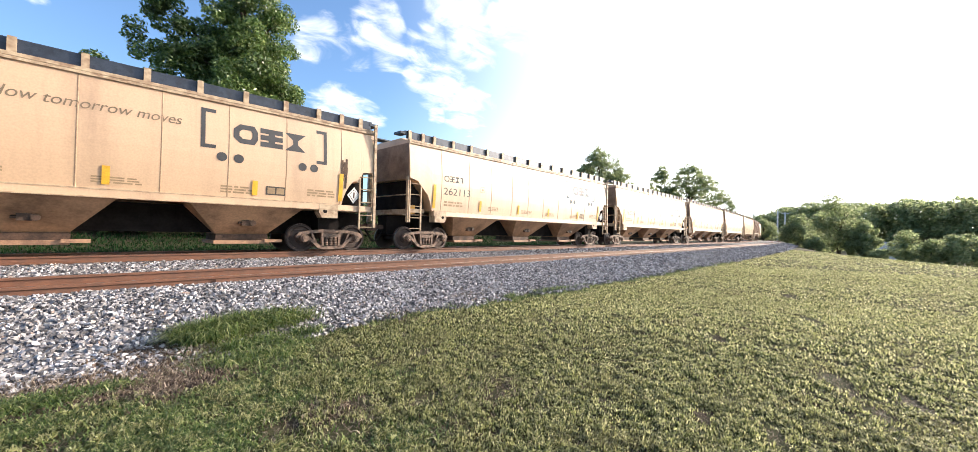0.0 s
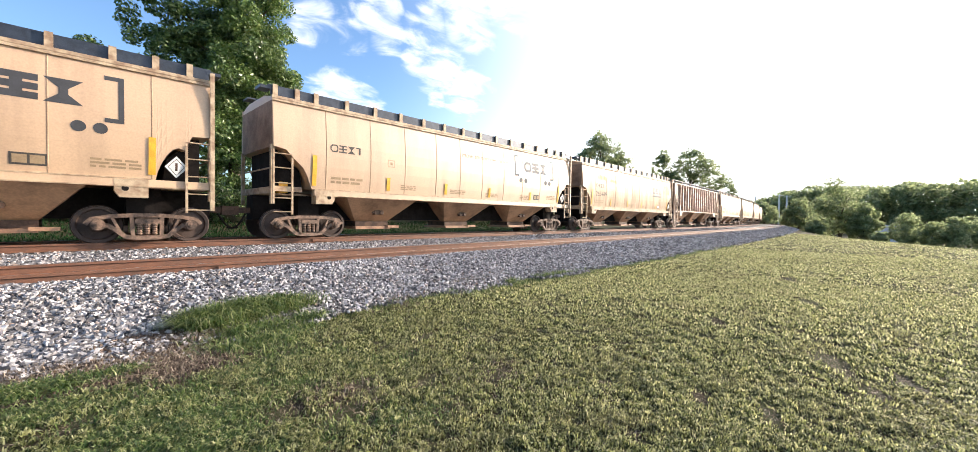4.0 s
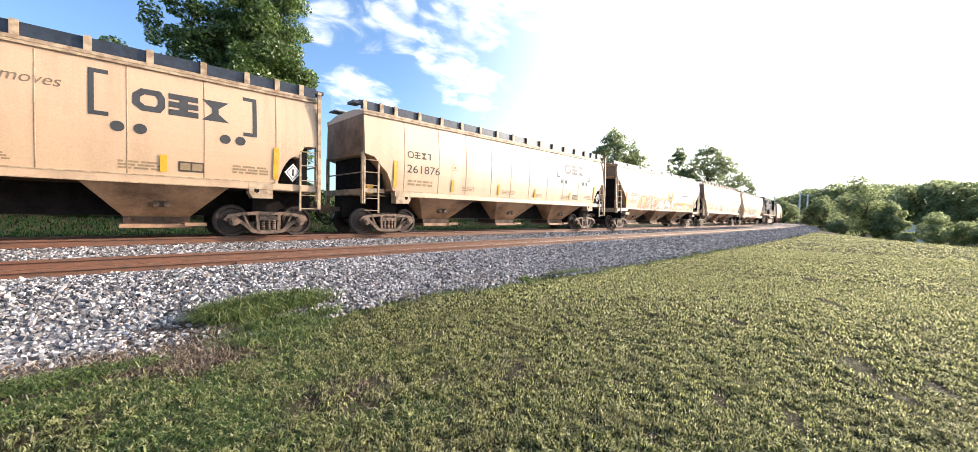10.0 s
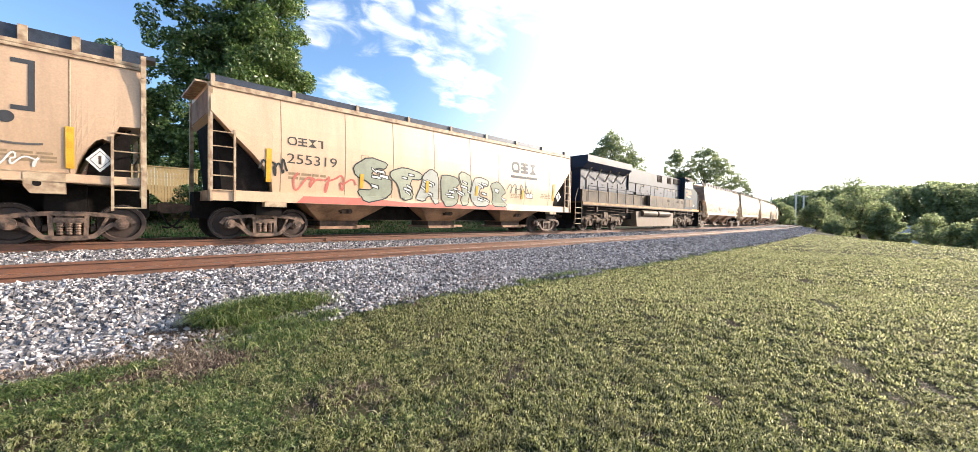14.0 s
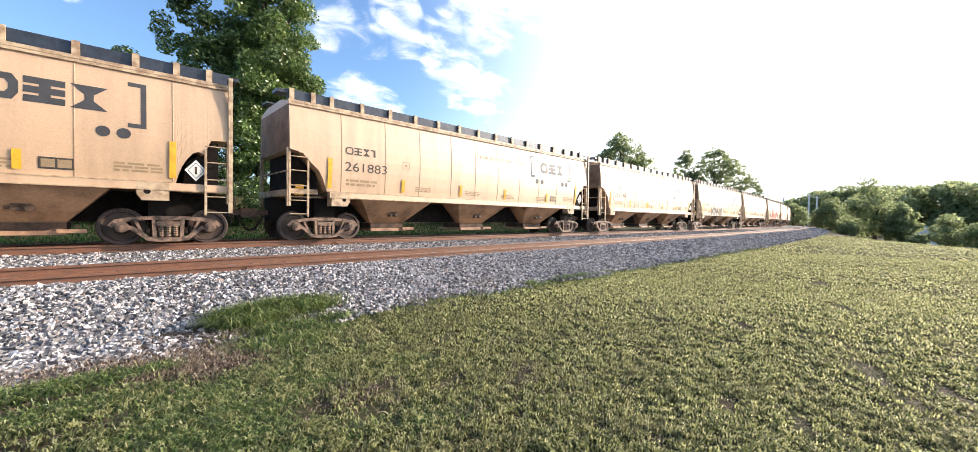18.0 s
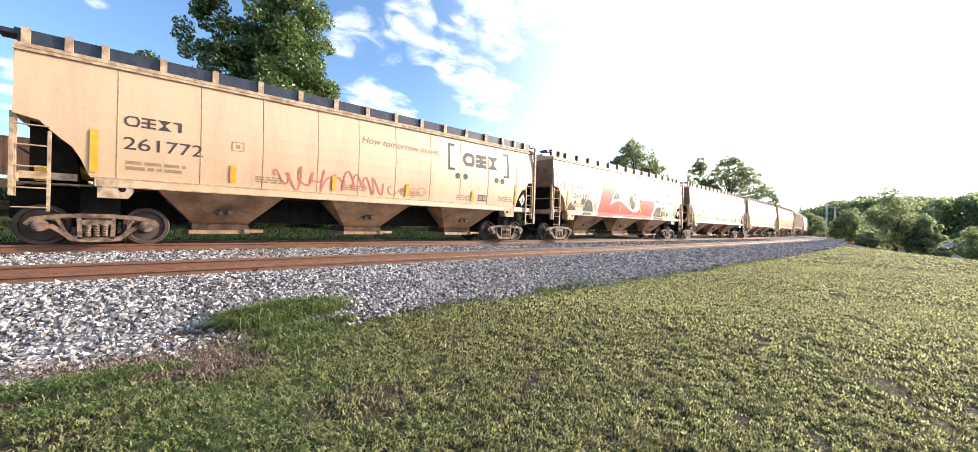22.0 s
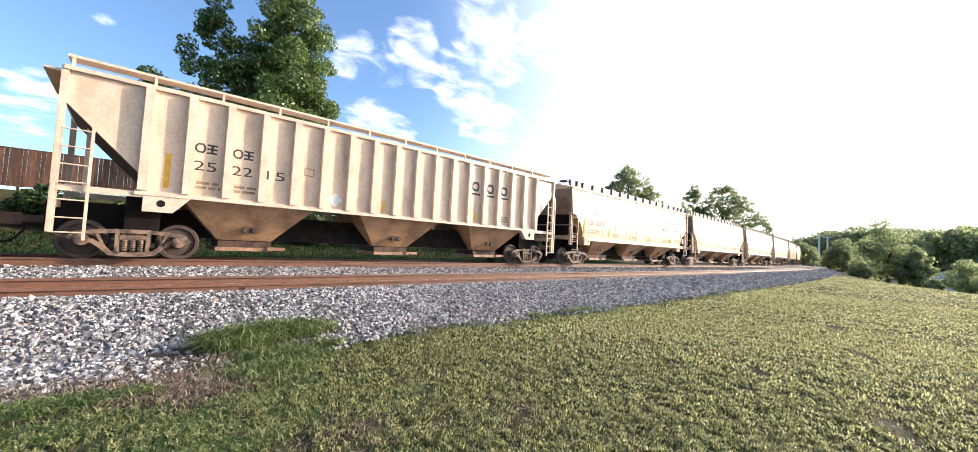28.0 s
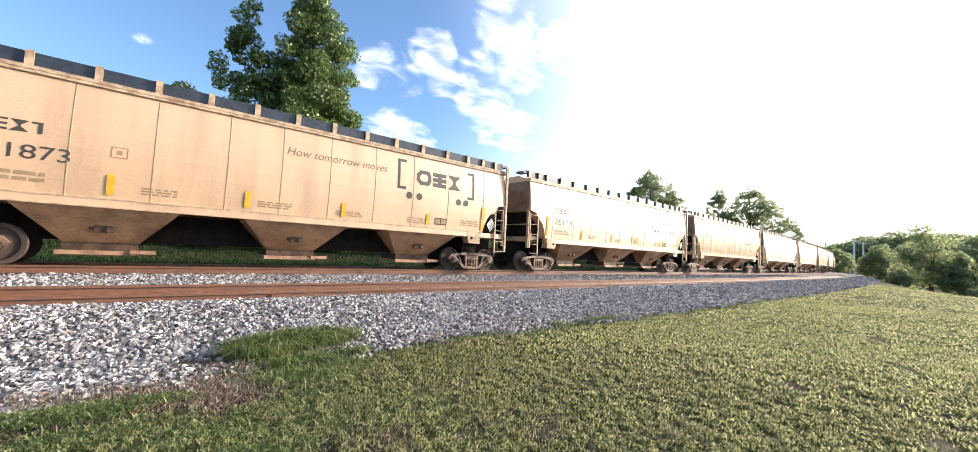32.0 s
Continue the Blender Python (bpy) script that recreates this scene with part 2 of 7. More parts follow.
RIB_BROWN = material("worn_rib_paint", (0.58, 0.43, 0.325), 0.5, var=0.3, scale=3.0, fine=20, second=(0.34, 0.22, 0.15))
# dusty bin paint, darkened further for the shade below the steep overhang
HOPPER_TAN = material("dusty_shaded_hopper_paint", (0.50, 0.295, 0.17), 0.5, var=0.3, scale=1.1, fine=18, second=(0.17, 0.095, 0.055), spread=(0.42, 0.68), rnd=0.15)
# dirty tan with the shade of the wagon ends mixed into it
END_DIRT_SHADE = material("dirt_and_shade_dulled_tan", (0.29, 0.21, 0.15), 0.7, var=0.3, scale=1.5, fine=20, second=(0.15, 0.105, 0.075), spread=(0.4, 0.7), spec=0.2)
# grimy black parts; also stands in for shade in end cages and underframes
GRIME_SHADE = material("black_grime_and_shade", (0.016, 0.013, 0.012), 0.85, var=0.4, scale=3, fine=20, spec=0.12)
UNDER = material("brown_grimy_steel", (0.11, 0.067, 0.047), 0.65, var=0.4, scale=4, fine=30, second=(0.05, 0.034, 0.026), bump=0.15, spec=0.2)
TRUCK_M = material("dusty_cast_steel", (0.23, 0.145, 0.10), 0.65, var=0.35, scale=5, fine=35, second=(0.06, 0.04, 0.03), rnd=0.2, bump=0.2)
WHEEL_M = material("rusty_wheel_steel", (0.05, 0.031, 0.024), 0.7, metal=0.0, var=0.35, scale=5, fine=30, second=(0.07, 0.045, 0.035), rnd=0.2)
TREAD = material("bright_wheel_tread", (0.40, 0.37, 0.34), 0.4, metal=1.0, var=0.2, scale=6, fine=40)
GATE = material("rusty_tan_plate", (0.42, 0.24, 0.14), 0.6, var=0.3, scale=3, fine=25, second=(0.22, 0.12, 0.075))
STEEL_EDGE = material("worn_step_paint", (0.50, 0.38, 0.25), 0.55, var=0.25, scale=5, fine=40, second=(0.28, 0.18, 0.11))
WALKWAY = material("dark_grating", (0.055, 0.065, 0.085), 0.4, metal=0.5, var=0.3, scale=5, fine=60)
MARK = material("black_stencil_paint", (0.055, 0.045, 0.038), 0.6, var=0.25, scale=6, fine=50)
LOGO = material("dark_grey_logo_paint", (0.045, 0.045, 0.05), 0.6, var=0.2, scale=4, fine=40)
FADED = material("faded_stencil_paint", (0.33, 0.23, 0.13), 0.6, var=0.2, scale=6, fine=50)
YELLOW = material("yellow_reflective_strip", (0.72, 0.40, 0.03), 0.45, var=0.2, scale=6, fine=40)
WHITE = material("white_spray_paint", (0.78, 0.76, 0.72), 0.55, var=0.12, scale=3, fine=30)
SEAM = material("rusty_weld_seam", (0.42, 0.275, 0.165), 0.6, var=0.3, scale=6, fine=40)
RAIL_M = material("rusty_rail", (0.185, 0.08, 0.044), 0.6, var=0.25, scale=6, fine=60, second=(0.14, 0.068, 0.042), bump=0.15)
RAIL_TOP = material("worn_rail_head", (0.15, 0.085, 0.06), 0.28, metal=0.15, var=0.2, scale=3, fine=50, spec=0.9)
NAVY = material("deep_navy_paint", (0.0045, 0.013, 0.044), 0.45, var=0.3, scale=0.8, fine=14, second=(0.012, 0.021, 0.040), spread=(0.4, 0.65), spec=0.26)
NAVY_CAB = material("dulled_navy_paint", (0.016, 0.026, 0.040), 0.42, var=0.3, scale=1.2, fine=14, second=(0.045, 0.045, 0.040), spread=(0.5, 0.8), spec=0.16)
NAVY_DUST = material("dust_browned_paint", (0.095, 0.060, 0.032), 0.6, var=0.3, scale=0.9, fine=16, second=(0.045, 0.036, 0.028), spread=(0.38, 0.7), spec=0.25)
VENT = material("brown_vent_slats", (0.05, 0.031, 0.022), 0.7, var=0.3, scale=3, fine=20, spec=0.15)
STRIPE = material("dirty_orange_stripe", (0.36, 0.205, 0.085), 0.6, var=0.3, scale=2.5, fine=16, second=(0.20, 0.125, 0.06), spec=0.25)
LOCO_TRUCK = material("tan_dusted_cast_steel", (0.19, 0.13, 0.088), 0.75, var=0.35, scale=4, fine=24, second=(0.06, 0.042, 0.032), spread=(0.42, 0.62), bump=0.2, spec=0.2)
GOLD = material("golden_yellow_paint", (0.70, 0.36, 0.025), 0.45, var=0.2, scale=3, fine=25)
ORANGE = material("orange_lettering", (0.62, 0.25, 0.09), 0.5, var=0.15, scale=5, fine=40)

# ---------------------------------------------------------------- building helpers


class Mesh:
    """Collects vertices and faces of one mesh."""

    def __init__(self):
        self.v, self.f = [], []

    def add(self, verts, faces):
        n = len(self.v)
        self.v += [tuple(p) for p in verts]
        self.f += [tuple(i + n for i in f) for f in faces]
        return self

    def box(self, x0, x1, y0, y1, z0, z1):
        return self.add([(x, y, z) for z in (z0, z1) for x, y in ((x0, y0), (x1, y0), (x1, y1), (x0, y1))],
                        [(3, 2, 1, 0), (4, 5, 6, 7), (0, 1, 5, 4), (1, 2, 6, 5), (2, 3, 7, 6), (3, 0, 4, 7)])

    def frustum(self, lo, hi):
        """lo, hi: (x0, x1, y0, y1, z)."""
        q = lambda a: [(a[0], a[2], a[4]), (a[1], a[2], a[4]), (a[1], a[3], a[4]), (a[0], a[3], a[4])]
        return self.add(q(lo) + q(hi), [(3, 2, 1, 0), (4, 5, 6, 7), (0, 1, 5, 4), (1, 2, 6, 5), (2, 3, 7, 6), (3, 0, 4, 7)])

    def prism(self, poly, y0, y1):
        """A polygon in x and z, drawn out from y0 to y1."""
        n = len(poly)
        return self.add([(x, y0, z) for x, z in poly] + [(x, y1, z) for x, z in poly],
                        [tuple(range(n)), tuple(range(2 * n - 1, n - 1, -1))] + [(i, i + n, (i + 1) % n + n, (i + 1) % n) for i in range(n)])

    def tube(self, p, q, r, n=6, r2=None):
        p, q = Vector(p), Vector(q)
        d = (q - p).normalized()
        a = d.orthogonal().normalized()
        b = d.cross(a)
        r2 = r if r2 is None else r2
        ring = lambda c, rr: [c + (a * math.cos(2 * math.pi * i / n) + b * math.sin(2 * math.pi * i / n)) * rr for i in range(n)]
        return self.add(ring(p, r) + ring(q, r2), [(i, (i + 1) % n, (i + 1) % n + n, i + n) for i in range(n)] + [tuple(range(n - 1, -1, -1)), tuple(range(n, 2 * n))])

    def path(self, pts, r, n=6):
        for p, q in zip(pts, pts[1:]):
            self.tube(p, q, r, n)
        return self

    def lathe_y(self, prof, c, n=20):
        """Turns a profile of (radius, y) round the y axis through c."""
        vs, fs, m = [], [], len(prof)
        for i in range(n):
            a = 2 * math.pi * i / n
            vs += [(c[0] + r * math.cos(a), c[1] + y, c[2] + r * math.sin(a)) for r, y in prof]
        for i in range(n):
            for j in range(m - 1):
                k = (i + 1) % n
                fs.append((i * m + j, i * m + j + 1, k * m + j + 1, k * m + j))
        return self.add(vs, fs)

    def coil(self, x, y, z0, z1, r, turns, n=9):
        """A ribbed spring as one closed surface."""
        vs, fs, m = [], [], turns * 2 + 1
        for k in range(m):
            rr = r if k % 2 else r * 0.72
            vs += [(x + rr * math.cos(2 * math.pi * i / n), y + rr * math.sin(2 * math.pi * i / n), z0 + (z1 - z0) * k / (m - 1)) for i in range(n)]
        fs = [(k * n + i, k * n + (i + 1) % n, (k + 1) * n + (i + 1) % n, (k + 1) * n + i) for k in range(m - 1) for i in range(n)]
        return self.add(vs, fs)

    def data(self, name, mat, smooth=False):
        me = bpy.data.meshes.new(name)
        me.from_pydata(self.v, [], self.f)
        if mat:
            me.materials.append(mat)
        if smooth:
            me.polygons.foreach_set("use_smooth", [True] * len(me.polygons))
        me.update()
        return me


def part(name, mesh, mat, parent, label="", at=None, smooth=False, kind=""):
    ob = new(name, mesh.data(name, mat, smooth) if isinstance(mesh, Mesh) else mesh)
    ob.parent = parent
    if at is not None:
        ob.matrix_basis = at
    return tagged(ob, label, kind=kind)


def thing(name, label, category, group="", kind="", at=None):
    ob = new(name)
    if at is not None:
        ob.matrix_basis = at
    return tagged(ob, label, category, group, kind)


def soup(name, verts, faces, mat, smooth=False):
    """A mesh from arrays: many loose pieces, all faces with the same number of corners."""
    me = bpy.data.meshes.new(name)
    verts, faces = np.asarray(verts, np.float32), np.asarray(faces, np.int32)
    k = faces.shape[1]
    me.vertices.add(len(verts)); me.vertices.foreach_set("co", verts.ravel())
    me.loops.add(faces.size); me.loops.foreach_set("vertex_index", faces.ravel())
    me.polygons.add(len(faces))
    me.polygons.foreach_set("loop_start", np.arange(0, faces.size, k, dtype=np.int32))
    me.polygons.foreach_set("use_smooth", np.full(len(faces), smooth))
    me.materials.append(mat)
    me.update(calc_edges=True)
    return me


# ---------------------------------------------------------------- the line: a gentle bend to the far side
TRACK_Y, NEAR_OFF, NEAR_Z, GAUGE = 14.562, -5.19, -0.13, 0.7525
_S = np.arange(-700.0, 1000.0, 1.0)
_c = np.clip(_S, -30, 210)
_CURV = 6.12e-4 + 1.17e-5 * _c - 3.78e-8 * _c ** 2
_H = np.cumsum(_CURV); _H -= np.interp(0, _S, _H)
_X = np.cumsum(np.cos(_H)); _X -= np.interp(0, _S, _X)
_Y = np.cumsum(np.sin(_H)); _Y += TRACK_Y - np.interp(0, _S, _Y)


def on_line(s, off=0.0, z=0.0):
    h = np.interp(s, _S, _H)
    return (np.interp(s, _S, _X) - np.sin(h) * off, np.interp(s, _S, _Y) + np.cos(h) * off, z)


def offset_of(x, y):
    """How far a place lies beyond the train's centre line."""
    s = np.interp(x, _X, _S)
    h = np.interp(s, _S, _H)
    return (y - np.interp(s, _S, _Y)) * np.cos(h)


# ---------------------------------------------------------------- ground
def edge_off(x):
    """Where lawn meets stones, as an offset; it bulges towards the lawn near the camera."""
    t = np.clip((x - 0.9) / 1.6, 0, 1)
    t = t * t * (3 - 2 * t)
    wob = 0.10 * np.sin(x * 1.9) + 0.07 * np.sin(x * 4.3 + 1) + 0.05 * np.sin(x * 9.1 + 2)
    return -9.85 + 1.05 * t + wob * (x < 60)


def lawn_drop(x, y):
    d = (x - 38.8) * 0.428 - (y + 3.7) * 0.904
    d = np.maximum(0, d + 3)
    return -np.minimum(0.014 * d ** 1.6, 3.5 + 0.0 * d)


def ground_z(x, y):
    o = offset_of(x, y)
    lawn = -0.75 + 0.018 * np.sin(x * 0.9 + y * 0.5) + 0.014 * np.sin(x * 0.37 - y * 1.1) + lawn_drop(x, y) * np.clip((-8 - o) / 6, 0, 1)
    far = np.interp(o, [2.5, 5, 8, 11, 15, 40, 120], [-0.7, -0.42, -0.2, 0.35, 2.3, 3.0, 4.0])
    return np.where(o < -7, lawn, np.where(o > 2.5, far, -0.82))


GRASS_G = material("lawn_soil", (0.060, 0.062, 0.027), 0.95, var=0.4, scale=2.2, fine=60, second=(0.048, 0.036, 0.024), spread=(0.42, 0.62), bump=0.7, spec=0.1)


def build_ground():
    ax = np.unique(np.concatenate([np.arange(-8, 30, 0.5), np.arange(30, 120, 3), np.geomspace(120, 3000, 16), -np.geomspace(8.5, 3000, 22)]))
    ay = np.unique(np.concatenate([np.arange(-8, 40, 0.5), np.arange(40, 120, 4), np.geomspace(120, 3000, 14), -np.geomspace(8.5, 3000, 20)]))
    X, Y = np.meshgrid(ax, ay)
    Z = ground_z(X, Y)
    v = np.stack([X, Y, Z], -1).reshape(-1, 3)
    n, m = len(ay), len(ax)
    i = np.arange((n - 1) * m).reshape(n - 1, m)[:, :-1].ravel()
    ob = new("ground", soup("ground", v, np.stack([i, i + 1, i + m + 1, i + m], 1), GRASS_G, True))
    tagged(ob, "mown green lawn sloping away beside the railway bank", "ground", kind="structure")


build_ground()

BALLAST_G = material("ballast_dust", (0.30, 0.285, 0.285), 0.95, var=0.45, scale=18, fine=55, second=(0.10, 0.094, 0.094), spread=(0.4, 0.6), bump=0.8, spec=0.2)


def ballast_z(o):
    return np.interp(o, [-10.2, -9.3, -8.6, -6.9, -6.05, -5.85, -4.55, -4.4, -3.2, -2.2, -0.86, 0.6, 0.9, 1.6, 3.4, 4.6], [-0.80, -0.735, -0.66, -0.30, -0.255, -0.325, -0.325, -0.27, -0.26, -0.23, -0.20, -0.19, -0.15, -0.15, -0.5, -0.85])


def build_ballast():
    ss = np.concatenate([np.arange(-60, -6, 3.0), np.arange(-6, 30, 0.25), np.arange(30, 420, 3.0)])
    us = np.concatenate([np.linspace(0, 1, 9)[:-1] * 0.35, np.linspace(0.35, 1, 60)])
    v = []
    for s in ss:
        x0 = on_line(s)[0]
        e = float(edge_off(np.array(x0)))
        for u in us:
            o = e + (4.6 - e) * u
            x, y, _ = on_line(s, o)
            z = float(ballast_z(o)) + (0.012 * math.sin(x * 7 + o * 5) if -20 < x < 30 else 0)
            if u == 0:
                z = float(ground_z(np.array(x), np.array(y))) - 0.02
            v.append((x, y, max(z, float(ground_z(np.array(x), np.array(y))) + 0.012 if o < -7 and u > 0 else -9)))
    m = len(us)
    i = np.arange((len(ss) - 1) * m).reshape(-1, m)[:, :-1].ravel()
    ob = new("ballast_bed", soup("ballast_bed", v, np.stack([i, i + m, i + m + 1, i + 1], 1), BALLAST_G, True))
    tagged(ob, "bed of crushed grey stone under two railway tracks", "ballast", kind="structure")


build_ballast()


def build_rails():
    prof = [(-0.075, -0.18), (-0.075, -0.168), (-0.010, -0.145), (-0.009, -0.05), (-0.036, -0.042), (-0.036, -0.006), (-0.030, 0.0), (0.030, 0.0),
            (0.036, -0.006), (0.036, -0.042), (0.009, -0.05), (0.010, -0.145), (0.075, -0.168), (0.075, -0.18)]
    ss = np.concatenate([np.arange(-620, -60, 10.0), np.arange(-60, 60, 1.5), np.arange(60, 900, 6.0)])
    for nm, off, z in (("railway_track", NEAR_OFF, NEAR_Z), ("railway_track", 0.0, 0.0)):
        tr = thing(nm, "pair of rust-brown steel rails bedded in grey ballast", "railway track", "railway tracks", "structure")
        for side in (-GAUGE, GAUGE):
            v = []
            for s in ss:
                for o, dz in prof:
                    v.append(on_line(s, off + side + o, z + dz))
            m = len(prof)
            f = [(a * m + j, a * m + j + 1, (a + 1) * m + j + 1, (a + 1) * m + j) for a in range(len(ss) - 1) for j in range(m - 1)]
            me = soup("rail", v, f, RAIL_M)
            me.materials.append(RAIL_TOP)
            me.polygons.foreach_set("material_index", [1 if k % (m - 1) == 6 else 0 for k in range(len(f))])
            part("rail", me, None, tr)
        # joint bars and rail anchors along the nearest stretch
        for s in ((10.4, 22.3, 2.2) if off < -1 else (6.0, 17.0)):
            x, y, _ = on_line(s, off - GAUGE - 0.03)
            h = float(np.interp(s, _S, _H))
            part("joint_bar", Mesh().box(-0.45, 0.45, -0.022, 0.01, -0.135, -0.055), RAIL_M, tr, at=pose(x, y, z, 0, 0, math.degrees(h)))


build_rails()

# ---------------------------------------------------------------- train: shapes shared by the wagons
WHEEL_R = 0.46


def side_w(z):
    """Half width of the bulging wagon side at a height."""
    return 1.50 + 0.115 * math.sin(math.pi * min(1, max(0, (z - 1.45) / 2.8)))


def wheelset_mesh(r):
    m = Mesh()
    m.tube((0, -0.70, 0), (0, 0.70, 0), 0.085, 8)
    for s in (-1, 1):
        m.lathe_y([(0.10, -0.80 * s), (0.15, -0.80 * s), (0.20, -0.745 * s), (r - 0.10, -0.725 * s), (r - 0.075, -0.785 * s), (r, -0.785 * s), (r + 0.004, -0.70 * s), (r + 0.03, -0.685 * s), (r + 0.025, -0.655 * s), (r - 0.08, -0.655 * s), (0.15, -0.66 * s)], (0, 0, 0), 24)
        for k in range(4):
            a = k * math.pi / 2 + 0.4
            m.tube((0.115 * math.cos(a), -0.79 * s, 0.115 * math.sin(a)), (0.115 * math.cos(a), -0.825 * s, 0.115 * math.sin(a)), 0.022, 6)
    return m


def wheelset(parent, x, r=WHEEL_R):
    me = wheelset_mesh(r).data("wheelset", WHEEL_M)
    me.materials.append(TREAD)
    n = 24
    prof_faces = 10
    idx = np.zeros(len(me.polygons), np.int32)
    # the polished tread catches the light
    first = 8 + 2
    for w in range(2):
        start = first + w * (n * prof_faces + 4 * 8)
        for i in range(n):
            for j in (5,):
                idx[start + i * prof_faces + j] = 1
    me.polygons.foreach_set("material_index", idx)
    return part("wheelset", me, None, parent, at=pose(x, 0, r))


def limb(m, pts, width, y0, y1):
    """A bent bar in x and z with the given depth in y, for castings."""
    n = len(pts)
    lo, hi = [], []
    for i, p in enumerate(pts):
        q0, q1 = pts[max(0, i - 1)], pts[min(n - 1, i + 1)]
        t = Vector((q1[0] - q0[0], q1[1] - q0[1])).normalized() * width / 2
        lo.append((p[0] + t.y, p[1] - t.x)); hi.append((p[0] - t.y, p[1] + t.x))
    for i in range(n - 1):
        m.prism([lo[i], lo[i + 1], hi[i + 1], hi[i]], y0, y1)


def truck(parent, x):
    """A freight bogie: cast side frames as its own mesh, with springs and two wheelsets under it."""
    m = Mesh()
    for s in (-1, 1):
        a, b = sorted((s * 0.96, s * 1.07))
        limb(m, [(-1.14, 0.47), (-1.04, 0.60), (-0.72, 0.665), (-0.30, 0.70), (0.30, 0.70), (0.72, 0.665), (1.04, 0.60), (1.14, 0.47)], 0.10, a, b)
        limb(m, [(-1.02, 0.40), (-0.74, 0.44), (-0.56, 0.30), (-0.42, 0.16), (-0.22, 0.125), (0.22, 0.125), (0.42, 0.16), (0.56, 0.30), (0.74, 0.44), (1.02, 0.40)], 0.11, a, b)
        for d in (-1, 1):
            limb(m, [(d * 0.28, 0.15), (d * 0.30, 0.66)][::d], 0.085, a, b)
            limb(m, [(d * 0.50, 0.26), (d * 0.66, 0.62)][::d], 0.06, a + 0.02, b - 0.02)
            m.tube((d * 0.915, s * 0.90, 0.46), (d * 0.915, s * 1.13, 0.46), 0.135, 12)
            m.tube((d * 0.915, s * 1.13, 0.46), (d * 0.915, s * 1.18, 0.46), 0.085, 10)
            m.tube((d * 0.915, s * 1.18, 0.46), (d * 0.915, s * 1.20, 0.46), 0.03, 6)
        m.box(-0.25, 0.25, a - 0.01, b + 0.01, 0.49, 0.60)
    m.box(-0.22, 0.22, -1.0, 1.0, 0.42, 0.66)
    for d in (-1, 1):
        m.box(d * 0.40 - 0.04, d * 0.40 + 0.04, -0.8, 0.8, 0.28, 0.42)
    t = part("truck", m, TRUCK_M, parent, "dusty brown cast-steel bogie", at=pose(x, 0, 0))
    for s in (-1, 1):
        for k in (-0.15, 0.0, 0.15):
            part("spring", Mesh().coil(k, s * 1.03, 0.20, 0.49, 0.068, 5), TRUCK_M, t)
    for d in (-1, 1):
        wheelset(t, d * 0.915)
    return t


def coupler(parent, x, d):
    m = Mesh()
    m.box(min(x, x + d * 0.55), max(x, x + d * 0.55), -0.10, 0.10, 0.80, 0.98)
    m.prism([(x + d * 0.48, 0.74), (x + d * 0.80, 0.74), (x + d * 0.80, 1.02), (x + d * 0.48, 1.02)][::d], -0.16, 0.05)
    m.tube((x + d * 0.74, 0.08, 0.75), (x + d * 0.74, 0.08, 1.01), 0.06, 8)
    part("coupler", m, UNDER, parent)
    h = Mesh()
    h.path([(x + d * 0.20, -0.32, 0.78), (x + d * 0.30, -0.36, 0.60), (x + d * 0.42, -0.37, 0.42), (x + d * 0.58, -0.37, 0.33), (x + d * 0.72, -0.35, 0.36)], 0.028)
    part("air_hose", h, GRIME_SHADE, parent)


def ladder(parent, x0, x1, y, zb0, zb1, zt0, zt1, rungs, mat=None):
    m = Mesh()
    m.box(x0 - 0.028, x0 + 0.028, y - 0.03, y + 0.02, zb0, zt0)
    m.box(x1 - 0.028, x1 + 0.028, y - 0.03, y + 0.02, zb1, zt1)
    for z in rungs:
        m.tube((x0, y - 0.02, z), (x1, y - 0.02, z), 0.016)
    part("ladder", m, mat or STEEL_EDGE, parent)


def loft(sections):
    """Joins rings of equal length into a closed body."""
    m = Mesh()
    n = len(sections[0])
    vs = [p for ring in sections for p in ring]
    fs = [(a * n + j, a * n + (j + 1) % n, (a + 1) * n + (j + 1) % n, (a + 1) * n + j) for a in range(len(sections) - 1) for j in range(n)]
    fs += [tuple(range(n - 1, -1, -1)), tuple(range((len(sections) - 1) * n, len(sections) * n))]
    return m.add(vs, fs)


def curved_body(hl, cut, cut_far=None):
    """Bulging hopper body; cut: (distance in from the end, height of its lower edge); cut_far: the same for the other end."""
    cut_far = cut_far or cut
    xs = sorted({-hl + d for d, _ in cut} | {hl - d for d, _ in cut_far} | set(np.linspace(-hl + cut[-1][0], hl - cut[-1][0], 22)))
    secs = []
    for x in xs:
        d = hl - abs(x)
        cc = cut if x < 0 else cut_far
        zb = float(np.interp(d, [c[0] for c in cc], [c[1] for c in cc]))
        zs = [zb + (4.25 - zb) * i / 7 for i in range(8)]
        ring = [(x, -side_w(z), z) for z in zs] + [(x, -1.42, 4.36), (x, -0.75, 4.50), (x, 0.75, 4.50), (x, 1.42, 4.36)] + [(x, side_w(z), z) for z in reversed(zs)]
        secs.append(ring)
    return loft(secs)


CUT_A = [(0.0, 2.85), (0.38, 2.76), (0.52, 2.60), (0.70, 2.42), (0.88, 2.26), (1.02, 2.0), (1.12, 1.72), (1.18, 1.60)]
